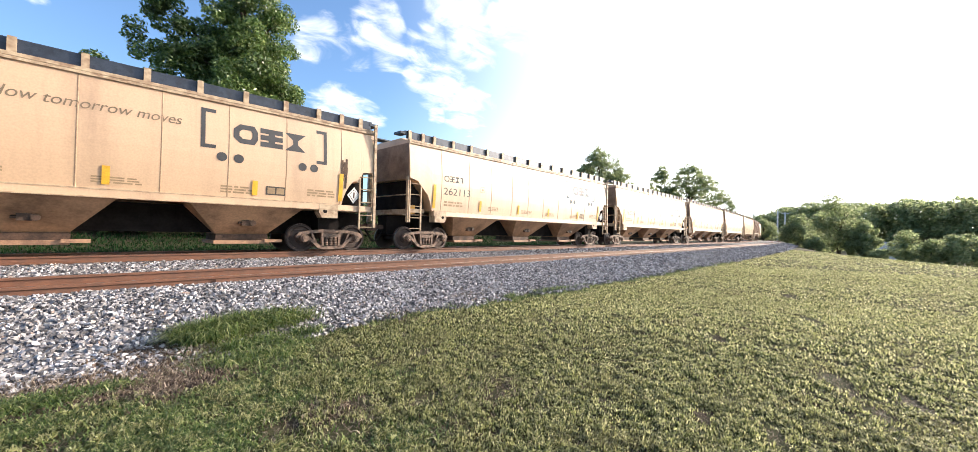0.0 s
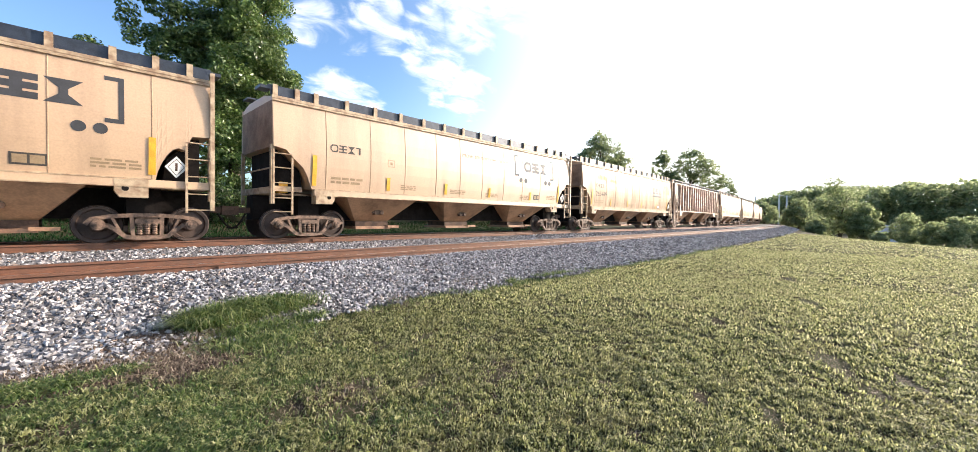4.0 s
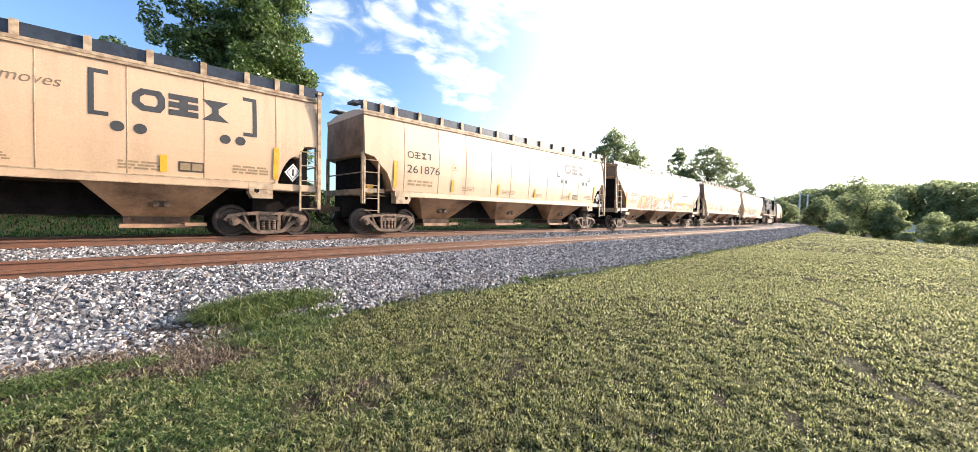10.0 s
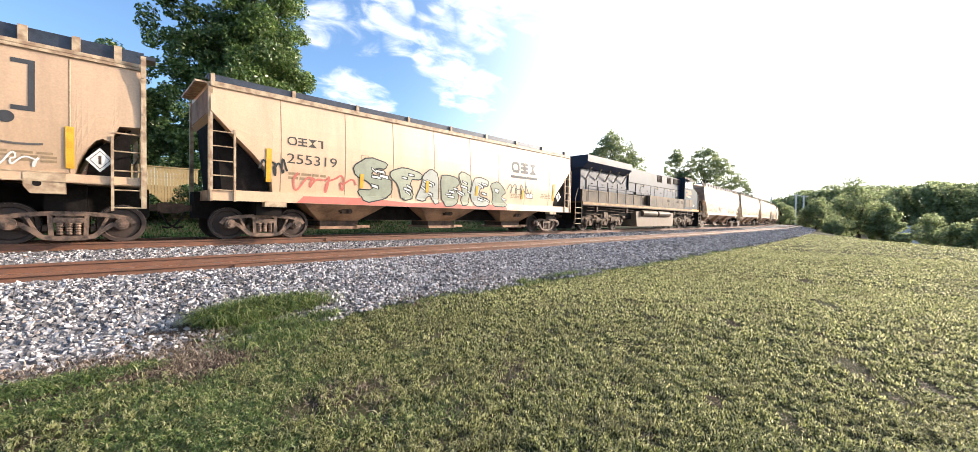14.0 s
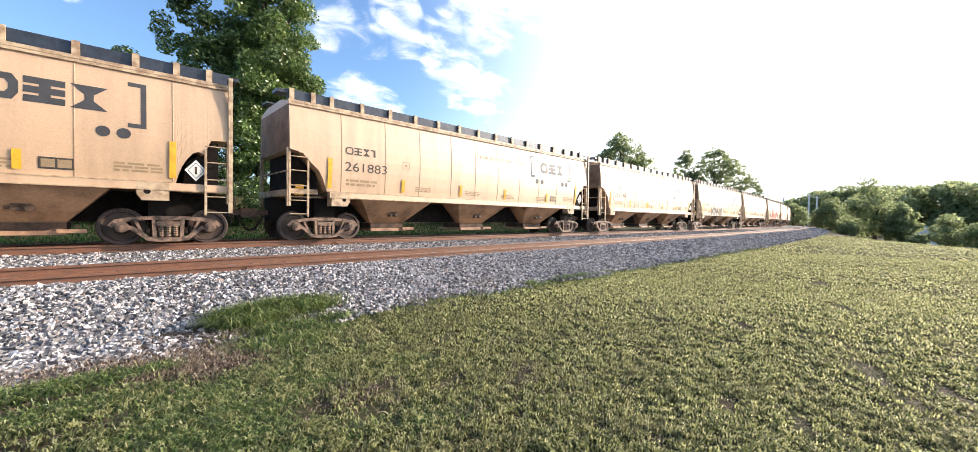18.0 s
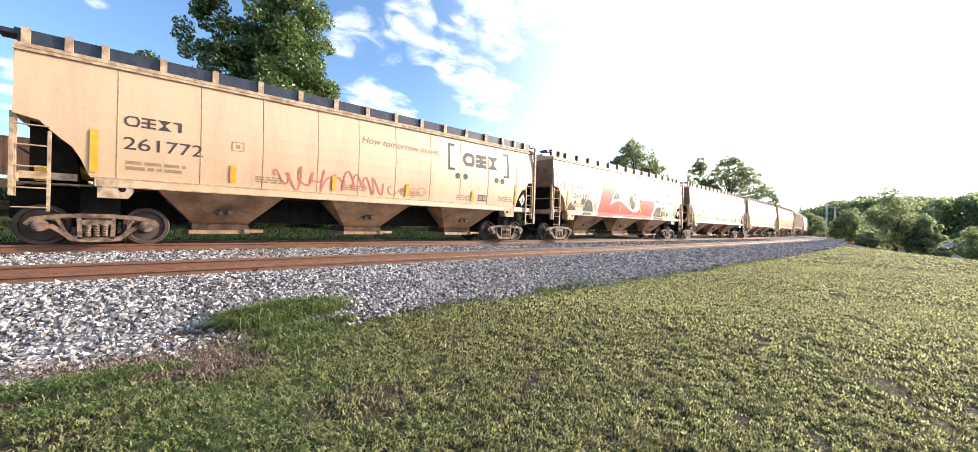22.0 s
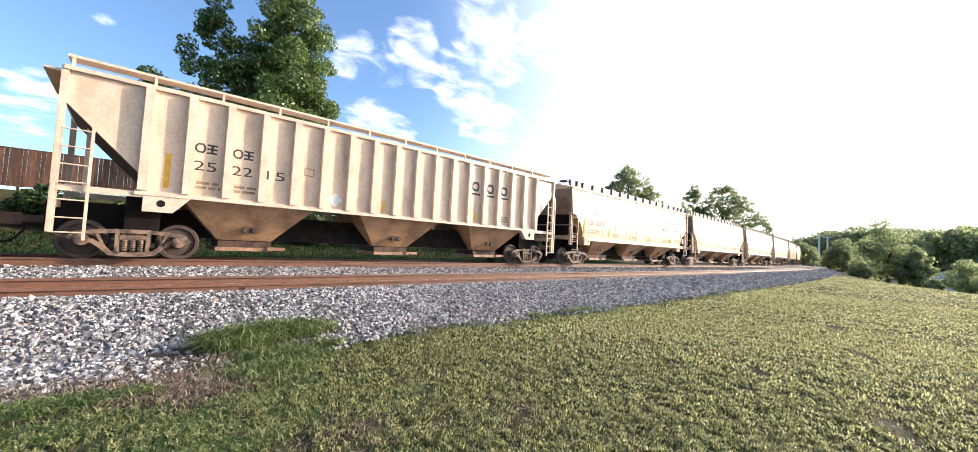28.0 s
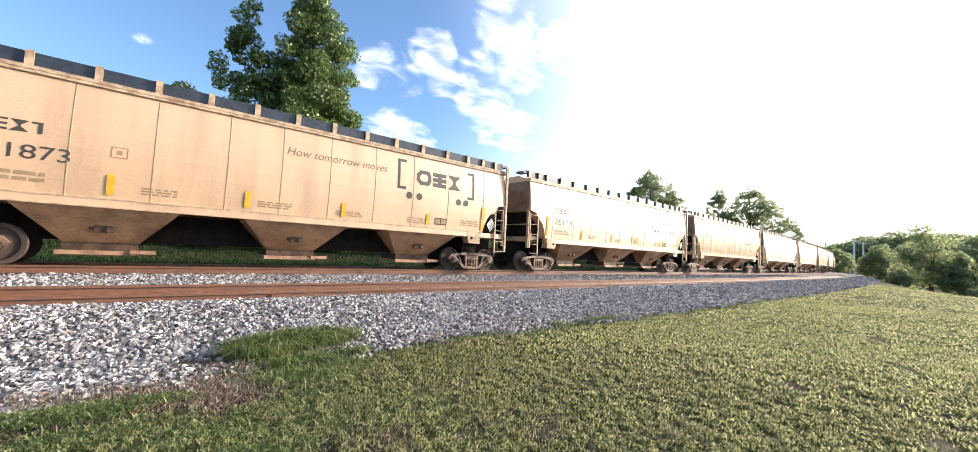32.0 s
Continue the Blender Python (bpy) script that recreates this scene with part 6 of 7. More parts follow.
def tree(name, label, base, height, lobes, leaves, size, seed, trunk_r, leaf_mat=LEAF, limbs=14, clumps=26, group="", clump=(0.2, 0.42)):
    """lobes: (dx, dy, z, half width, half height) of parts of the crown, relative to the base."""
    r = np.random.default_rng(seed)
    t = thing(name, label, "tree", group, at=pose(*base))
    cs, rs = [], []
    for dx, dy, z, hw, hh in lobes:
        k = max(6, int(clumps * hw * hh / sum(l[3] * l[4] for l in lobes)))
        for _ in range(k):
            d = r.normal(size=3); d /= np.linalg.norm(d)
            q = r.uniform(0.3, 1.0) ** 0.6
            taper = 1 - 0.35 * max(0, d[2])
            cs.append((dx + d[0] * hw * q * taper, dy + d[1] * hw * q * taper * 0.9, z + d[2] * hh * q))
            rs.append(max(0.6, min(hw, hh) * r.uniform(*clump)) if height > 6 else min(hw, hh) * r.uniform(*clump))
    m = Mesh()
    top = height * 0.75
    pts = [Vector((0, 0, -0.3)), Vector((0.05, 0.1, height * 0.2)), Vector((0.2, -0.1, height * 0.45)), Vector((0.1, 0.1, top))]
    rad = [trunk_r * 1.25, trunk_r, trunk_r * 0.7, trunk_r * 0.25]
    for i in range(3):
        m.tube(pts[i], pts[i + 1], rad[i], 9, rad[i + 1])
    part("trunk", m, BARK, t)
    for j in r.choice(len(cs), min(limbs, len(cs)), replace=False):
        m = Mesh()
        c = Vector(cs[j])
        st = Vector((0.1, 0, min(top * 0.95, max(height * 0.12, c.z * 0.6))))
        mid = st.lerp(c, 0.5) + Vector((0, 0, 0.08 * height * r.uniform(0.2, 1)))
        m.tube(st, mid, trunk_r * 0.32, 6, trunk_r * 0.2)
        m.tube(mid, c, trunk_r * 0.2, 6, trunk_r * 0.05)
        part("limb", m, BARK, t)
    v, f = leaf_cloud(cs, rs, leaves, size, r)
    part("crown", soup("crown", v, f, leaf_mat), None, t, "dense green leaves")
    return t


def polar(az, dist, z=None):
    x, y = dist * math.cos(radians(az)), dist * math.sin(radians(az))
    return (x, y, float(ground_z(np.array(x), np.array(y))) if z is None else z)


def build_trees():
    tree("broadleaf_tree", "tall leafy broadleaf tree standing behind the railway", (7.3, 31.0, 2.2), 18, [(0.5, 0, 12.2, 3.0, 6.4), (0.3, 0, 8.0, 3.5, 4.6), (1.6, 0, 6.2, 2.7, 3.6), (-4.0, 0.4, 9.8, 1.45, 5.8), (-2.6, 0.3, 8.5, 1.6, 4.0), (-3.6, 0, 4.7, 2.0, 3.2), (-5.9, 0, 3.9, 1.5, 3.2), (-1.0, 0, 3.4, 3.8, 2.6), (-2.8, -0.6, 2.6, 2.4, 2.8), (0.2, -1.0, 1.8, 3.2, 2.4)], 125000, 0.115, 3, 0.34, clumps=560, limbs=24, clump=(0.16, 0.34))
    tree("small_tree", "small dense leafy tree beside the timber fence", (0.8, 31.4, 2.2), 8.0, [(0, 0, 5.0, 1.65, 2.9), (0.5, 0, 3.0, 1.8, 2.2), (-0.3, 0.2, 7.0, 0.95, 1.4)], 24000, 0.10, 17, 0.13, clumps=90, limbs=10)
    tree("broadleaf_tree", "round leafy tree far behind the wagons", polar(28.2, 105, 1.0), 22, [(0, 0, 15.6, 5.8, 5.8), (-2.4, 3.8, 12.4, 4.0, 5.0), (2.4, -3.8, 12.0, 4.2, 5.0), (0.8, 1.2, 19.8, 2.8, 2.8)], 15000, 0.24, 5, 0.4, LEAF_HAZED, clumps=420, group="far trees", clump=(0.08, 0.2))
    tree("broadleaf_tree", "loose-crowned tree far behind the wagons", polar(20.6, 128, 1.0), 19, [(0, 0, 15.0, 3.2, 4.6), (0.4, -0.2, 18.4, 2.0, 2.4), (1, -2, 10, 3.8, 5)], 6500, 0.25, 6, 0.35, LEAF_HAZED, clumps=260, group="far trees", clump=(0.08, 0.2))
    tree("broadleaf_tree", "wide spreading tree far behind the wagons", polar(17.2, 128, 1.0), 20, [(0, 0, 15.6, 5.6, 5.0), (1.8, -4.6, 11.8, 4.6, 5.0), (2.6, -8.2, 8, 3.6, 4.4), (-1.5, 4, 11, 3.4, 5.0)], 14000, 0.25, 7, 0.45, LEAF_HAZED, clumps=480, group="far trees", clump=(0.08, 0.2))
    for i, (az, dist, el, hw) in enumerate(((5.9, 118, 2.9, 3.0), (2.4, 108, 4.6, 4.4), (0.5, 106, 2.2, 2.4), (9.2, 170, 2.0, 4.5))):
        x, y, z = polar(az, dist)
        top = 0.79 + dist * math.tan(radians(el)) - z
        tree("bushy_tree", "low bushy tree beyond the lawn's edge", (x, y, z), top, [(0, 0, top * 0.55, hw, top * 0.46), (0.4, hw * 0.5, top * 0.35, hw * 0.8, top * 0.34), (-0.4, -hw * 0.6, top * 0.3, hw * 0.8, top * 0.3)], 6500, 0.26, 30 + i, 0.3, LEAF_HAZED, clumps=90, group="bushy trees beyond the lawn")
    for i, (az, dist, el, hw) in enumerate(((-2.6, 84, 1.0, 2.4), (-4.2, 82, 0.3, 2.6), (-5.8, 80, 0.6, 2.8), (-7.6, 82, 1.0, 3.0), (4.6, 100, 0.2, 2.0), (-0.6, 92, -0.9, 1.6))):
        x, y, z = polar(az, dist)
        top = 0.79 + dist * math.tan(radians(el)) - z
        tree("shrub", "rounded green shrub at the foot of the slope", (x, y, z), top, [(0, 0, top * 0.5, hw, top * 0.5)], 3600, 0.18, 50 + i, 0.12, LEAF_HAZED, limbs=6, clumps=40, group="shrubs below the lawn")
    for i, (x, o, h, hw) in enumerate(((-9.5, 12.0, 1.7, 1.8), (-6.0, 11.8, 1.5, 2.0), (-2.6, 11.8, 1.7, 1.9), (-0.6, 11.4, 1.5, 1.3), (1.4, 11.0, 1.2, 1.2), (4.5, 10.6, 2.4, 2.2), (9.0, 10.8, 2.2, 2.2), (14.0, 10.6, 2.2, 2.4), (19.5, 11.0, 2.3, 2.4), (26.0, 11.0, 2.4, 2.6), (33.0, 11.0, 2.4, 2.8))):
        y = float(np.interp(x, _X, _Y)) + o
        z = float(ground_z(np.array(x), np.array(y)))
        tree("shrub", "leafy green shrub on the bank below the fence, leaves darkened for shade", (x, y, z), h, [(0, 0, h * 0.5, hw, h * 0.5)], 8000, 0.075, 70 + i, 0.07, LEAF_SHADED, limbs=8, clumps=60, group="shrubs on the bank")


build_trees()


def build_woods():
    r = np.random.default_rng(21)
    cs, rs = [], []
    for az in np.arange(-14, 12.5, 0.25):
        el = float(np.interp(az, [-14, -3, 0, 5.4, 7.5, 9.9, 11.5], [4.2, 4.0, 3.9, 3.9, 3.3, 2.4, 1.6]))
        dist = 255 + r.uniform(-12, 25)
        x, y, z = polar(az, dist)
        top = 0.79 + dist * math.tan(radians(el)) * r.uniform(0.93, 1.04)
        for k in range(6):
            cs.append((x + r.uniform(-5, 5), y + r.uniform(-2, 2), z + (top - z) * (k + 0.35) / 6 * r.uniform(0.92, 1.03)))
            rs.append(r.uniform(2.8, 4.2))
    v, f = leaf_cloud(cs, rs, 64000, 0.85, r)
    tagged(new("far_woods", soup("far_woods", v, f, LEAF_HAZED)), "wooded hillside in the distance, haze paled into its leaf colour", "woods", kind="stuff")


build_woods()

FENCE_M = material("brown_fence_boards", (0.125, 0.058, 0.033), 0.85, var=0.35, scale=3, fine=40, second=(0.065, 0.032, 0.02), rnd=0.35, streak=(4, 4, 0.4), bump=0.3)


def build_fence():
    f = thing("wooden_fence", "brown upright-board wooden fence on the bank", "fence")
    board = Mesh().prism([(-0.0725, 0), (0.0725, 0), (0.0725, 1.86), (0.068, 1.865), (-0.068, 1.865), (-0.0725, 1.86)], -0.012, 0.012).data("board", FENCE_M)
    post = Mesh().box(-0.05, 0.05, 0.05, 0.15, -0.3, 1.8).data("post", FENCE_M)
    r = random.Random(5)
    n = 0
    x = -16.0
    while x < 0.35:
        y = 30.2 + 0.02 * x
        z = 2.36 + 0.012 * (x + 16)
        part("board", board, None, f, at=pose(x, y, z + r.uniform(-0.02, 0.02), 0, r.uniform(-0.6, 0.6), 0))
        if n % 16 == 0:
            part("post", post, None, f, at=pose(x, y, z))
        n += 1
        x += 0.149
    rail = Mesh()
    for dz in (0.4, 1.45):
        rail.add([(-16, 29.90, 2.36 + dz), (0.35, 30.33, 2.56 + dz), (0.35, 30.33, 2.64 + dz), (-16, 29.90, 2.44 + dz), (-16, 29.94, 2.36 + dz), (0.35, 30.37, 2.56 + dz), (0.35, 30.37, 2.64 + dz), (-16, 29.94, 2.44 + dz)],
                 [(0, 1, 2, 3), (7, 6, 5, 4), (3, 2, 6, 7), (0, 4, 5, 1)])
    part("fence_rail", rail, FENCE_M, f)
    part("cap_board", Mesh().add([(-16, 29.84, 4.215), (0.4, 30.17, 4.41), (0.4, 30.25, 4.41), (-16, 29.92, 4.215), (-16, 29.84, 4.26), (0.4, 30.17, 4.455), (0.4, 30.25, 4.455), (-16, 29.92, 4.26)],
                                 [(3, 2, 1, 0), (4, 5, 6, 7), (0, 1, 5, 4), (1, 2, 6, 5), (2, 3, 7, 6), (3, 0, 4, 7)]), FENCE_M, f, "dark weathered cap board")


build_fence()

POLE_M = material("grey_pole", (0.62, 0.63, 0.64), 0.6, metal=0.3, var=0.2, scale=3, fine=20)
SHED_M = material("yellow_siding", (0.38, 0.27, 0.12), 0.7, var=0.2, scale=2, fine=25)
HOUSE_M = material("white_siding", (0.72, 0.74, 0.76), 0.6, var=0.12, scale=2, fine=25)
ROOF_M = material("blue_grey_roof", (0.20, 0.25, 0.30), 0.7, var=0.2, scale=2, fine=25)
DARK_GLASS = material("dark_window_glass", (0.03, 0.035, 0.04), 0.15, var=0.2, scale=3, fine=20)


def build_far_things():
    for az, el in ((7.85, 3.15), (7.15, 3.0)):
        x, y, z = polar(az, 200, 0.0)
        top = 0.79 + 200 * math.tan(radians(el))
        p = thing("utility_pole", "slim grey pole beside the bend of the track", "pole", "poles by the bend", at=pose(x, y, z))
        part("shaft", Mesh().tube((0, 0, -0.5), (0, 0, top), 0.34, 8, 0.26), POLE_M, p)
        part("crossarm", Mesh().box(-0.12, 0.12, -1.3, 1.3, top - 0.6, top - 0.4), POLE_M, p)
        for k in (-1.1, 0, 1.1):
            part("insulator", Mesh().tube((0, k, top - 0.4), (0, k, top - 0.15), 0.09, 6), GRIME_SHADE, p)
    x, y, z = polar(10.15, 190, 0.0)
    p = thing("signal_mast", "thin railway signal mast rising behind the train", "signal", at=pose(x, y, z))
    part("mast", Mesh().tube((0, 0, -0.3), (0, 0, 10.8), 0.12, 8), POLE_M, p)
    part("signal_head", Mesh().box(-0.15, 0.15, -0.22, 0.22, 9.2, 10.2), POLE_M, p)
    x, y, z = polar(-0.95, 128)
    h = thing("house", "small white house with a blue-grey roof seen past the shrubs", "house", at=pose(x, y, z, 0, 0, 12))
    part("wall", Mesh().box(-3, 3, -3.2, 3.2, 0, 2.9), HOUSE_M, h)
    part("roof", Mesh().add([(-3.4, -3.6, 2.8), (3.4, -3.6, 2.8), (3.4, 3.6, 2.8), (-3.4, 3.6, 2.8), (0, -3.6, 4.6), (0, 3.6, 4.6)], [(0, 1, 4), (1, 2, 5, 4), (2, 3, 5), (3, 0, 4, 5), (3, 2, 1, 0)]), ROOF_M, h)
    for yy in (-1.9, 0.2, 2.1):
        w = part("window", Mesh().box(-3.06, -3.0, yy - 0.5, yy + 0.5, 1.0, 2.2), DARK_GLASS, h)
        part("sill", Mesh().box(-3.12, -3.0, yy - 0.6, yy + 0.6, 0.92, 1.0), HOUSE_M, w)
    # paler fence glimpsed between the wagons
    f = thing("timber_fence", "pale yellow close-boarded timber fence under the tree", "fence")
    bd = Mesh().box(-0.062, 0.062, -0.012, 0.012, 0, 2.25).data("board", SHED_M)
    r = random.Random(9)
    for i in range(27):
        part("board", bd, None, f, at=pose(0.34 + i * 0.135, 27.5, 0.92 + r.uniform(-0.015, 0.015)))
    part("cap_rail", Mesh().box(0.25, 3.97, 27.44, 27.56, 3.15, 3.20), SHED_M, f)


build_far_things()

# ---------------------------------------------------------------- stones and grass
STONE = island_material("ballast_stones", [(0.0, (0.05, 0.048, 0.05)), (0.3, (0.14, 0.132, 0.135)), (0.6, (0.30, 0.285, 0.285)), (0.92, (0.62, 0.595, 0.585)), (1.0, (0.25, 0.17, 0.125))], 0.85, bump=0.4)
BLADE = island_material("lawn_blades", [(0.0, (0.017, 0.028, 0.010)), (0.3, (0.066, 0.085, 0.026)), (0.65, (0.43, 0.45, 0.18)), (1.0, (0.80, 0.77, 0.46))], 0.50, transl=0.70, patch=(0.27, 0.25, 0.135), patch_scale=1.3, spec=0.5, patch_to=0.4)
THATCH = island_material("dead_thatch", [(0.0, (0.11, 0.075, 0.05)), (0.6, (0.24, 0.18, 0.125)), (1.0, (0.42, 0.36, 0.27))], 0.8, transl=0.15)
WEED = island_material("rank_grass", [(0.0, (0.018, 0.038, 0.012)), (0.4, (0.07, 0.125, 0.03)), (0.75, (0.22, 0.29, 0.075)), (1.0, (0.50, 0.50, 0.24))], 0.42, transl=0.35, patch=(0.05, 0.075, 0.025), patch_scale=6.0)
VERGE_SHADED = island_material("shaded_verge_blades", [(0.0, (0.010, 0.034, 0.012)), (1.0, (0.026, 0.068, 0.020))], 0.8, transl=0.2, spec=0.1)
SOIL_SHADOW = island_material("brown_soil_and_shadow", [(0.0, (0.028, 0.02, 0.015)), (0.6, (0.07, 0.048, 0.034)), (1.0, (0.14, 0.098, 0.07))], 0.95, bump=0.4)
DRY = island_material("dry_grass", [(0.0, (0.06, 0.042, 0.03)), (0.6, (0.20, 0.145, 0.10)), (1.0, (0.55, 0.45, 0.34))], 0.8, transl=0.2)


def scatter_stones():
    r = np.random.default_rng(11)
    P, S = [], []

    def band(n, s0, s1, o0, o1, size, power=1.0):
        s = s0 + (s1 - s0) * r.uniform(0, 1, n) ** power
        o = r.uniform(o0, o1, n)
        x, y, _ = on_line(s, o)
        e = edge_off(x)
        # a thin scatter strays onto the soil
        keep = (o > e + r.normal(0, 0.06, n)) & ((o > e + 0.75) | (x > 1.6) | (r.uniform(0, 1, n) < 1.5 * np.clip(o - e - 0.22, 0, 0.8)))
        z = np.maximum(ballast_z(o), np.where(o < -7.5, ground_z(x, y), -9)) + size * r.uniform(0.0, 0.35, n)
        P.append(np.stack([x, y, z], 1)[keep]); S.append((size * r.uniform(0.6, 1.25, n))[keep])

    band(50000, -5, 13, -10.3, -6.02, 0.0275)
    band(19000, 13, 34, -9.2, -6.02, 0.041, 1.4)
    band(12000, 34, 100, -9.2, -6.03, 0.065, 1.5)
    band(12000, -9, 16, -4.36, -0.84, 0.032)
    band(5000, 16, 60, -4.36, -0.84, 0.050, 1.4)
    band(3500, -8, 20, -5.84, -4.53, 0.034)
    band(5000, -40, -5, -9.3, -6.02, 0.06, 0.7)
    p, s = np.concatenate(P), np.concatenate(S)
    n = len(p)
    # a rough block: eight corners pushed about, six faces
    base = np.array([(-1, -1, -1), (1, -1, -1), (1, 1, -1), (-1, 1, -1), (-1, -1, 1), (1, -1, 1), (1, 1, 1), (-1, 1, 1)], float) * 0.72
    c = base[None] * r.uniform(0.55, 1.2, (n, 8, 1)) + r.normal(0, 0.16, (n, 8, 3))
    c *= r.uniform(0.65, 1.25, (n, 1, 3))
    a = r.uniform(0, 6.28, n); b = r.uniform(-0.8, 0.8, n)
    ca, sa, cb, sb = np.cos(a)[:, None], np.sin(a)[:, None], np.cos(b)[:, None], np.sin(b)[:, None]
    x, y, z = c[..., 0], c[..., 1], c[..., 2]
    y, z = y * cb - z * sb, y * sb + z * cb
    x, y = x * ca - y * sa, x * sa + y * ca
    v = (np.stack([x, y, z], -1) * s[:, None, None] + p[:, None]).reshape(-1, 3)
    q = np.array([(4, 5, 6, 7), (0, 1, 5, 4), (1, 2, 6, 5), (2, 3, 7, 6), (3, 0, 4, 7)])
    f = (q[None] + (np.arange(n) * 8)[:, None, None]).reshape(-1, 4)
    tagged(new("ballast_stones", soup("ballast_stones", v, f, STONE)), "broken grey and white ballast stones heaped along the rails", "ballast stones", kind="stuff")


def blades(p, h, lean, width, r, fine=True):
    """Bent, tapered grass blades; the coarse ones are a single strip."""
    n = len(p)
    a = r.uniform(0, 6.28, n)
    d = np.stack([np.cos(a), np.sin(a), np.zeros(n)], 1)
    sd = np.stack([-np.sin(a), np.cos(a), np.zeros(n)], 1) * (width * r.uniform(0.7, 1.3, n))[:, None]
    up = np.array([0, 0, 1.0])
    hh = h[:, None]
    l = (lean * r.uniform(0.2, 1.0, n))[:, None]
    mid = p + up * hh * 0.6 + d * hh * l * 0.45
    tip = p + up * hh * np.maximum(0.15, 1.0 - 0.45 * l) + d * hh * l * 1.1
    if not fine:
        return np.stack([p - sd, p + sd, tip + sd * 0.25, tip - sd * 0.25], 1).reshape(-1, 3), np.arange(n * 4).reshape(-1, 4)
    v = np.stack([p - sd, p + sd, mid + sd * 0.8, mid - sd * 0.8, tip + sd * 0.12, tip - sd * 0.12], 1).reshape(-1, 3)
    i = np.arange(n)[:, None] * 6
    f = np.concatenate([i + [0, 1, 2, 3], i + [3, 2, 4, 5]], 0)
    return v, f


def patchy(x, y, scale, seed):
    """Smooth random field between 0 and 1 over the ground."""
    g = np.random.default_rng(seed).uniform(0, 1, (257, 257))
    u, v = (x / scale) % 256, (y / scale) % 256
    i, j = u.astype(int), v.astype(int)
    a, b = u - i, v - j
    a, b = a * a * (3 - 2 * a), b * b * (3 - 2 * b)
    return (g[i, j] * (1 - a) + g[i + 1, j] * a) * (1 - b) + (g[i, j + 1] * (1 - a) + g[i + 1, j + 1] * a) * b


# worn hollows in the lawn: place, half length, half width
BARE = [(5.7, 0.25, 0.5, 0.14), (5.55, -0.3, 0.35, 0.10), (4.9, -0.1, 0.35, 0.10), (3.06, 4.06, 0.24, 0.11), (0.95, 3.15, 0.28, 0.14), (1.4, 2.85, 0.3, 0.12), (2.23, 2.95, 0.25, 0.10), (3.75, 0.5, 0.3, 0.08), (3.7, 1.0, 0.25, 0.07), (6.6, 1.6, 0.3, 0.10), (9.5, 0.8, 0.5, 0.14), (13.0, 1.5, 0.7, 0.16), (0.7, 4.65, 0.35, 0.2), (0.1, 4.8, 0.4, 0.18), (1.75, 3.25, 0.26, 0.11), (2.5, 3.6, 0.28, 0.10), (0.05, 4.0, 0.26, 0.10), (1.95, 2.35, 0.25, 0.10), (2.9, 2.6, 0.3, 0.10), (0.55, 2.45, 0.2, 0.08), (1.35, 5.55, 0.26, 0.10), (1.0, 5.15, 0.22, 0.14)]


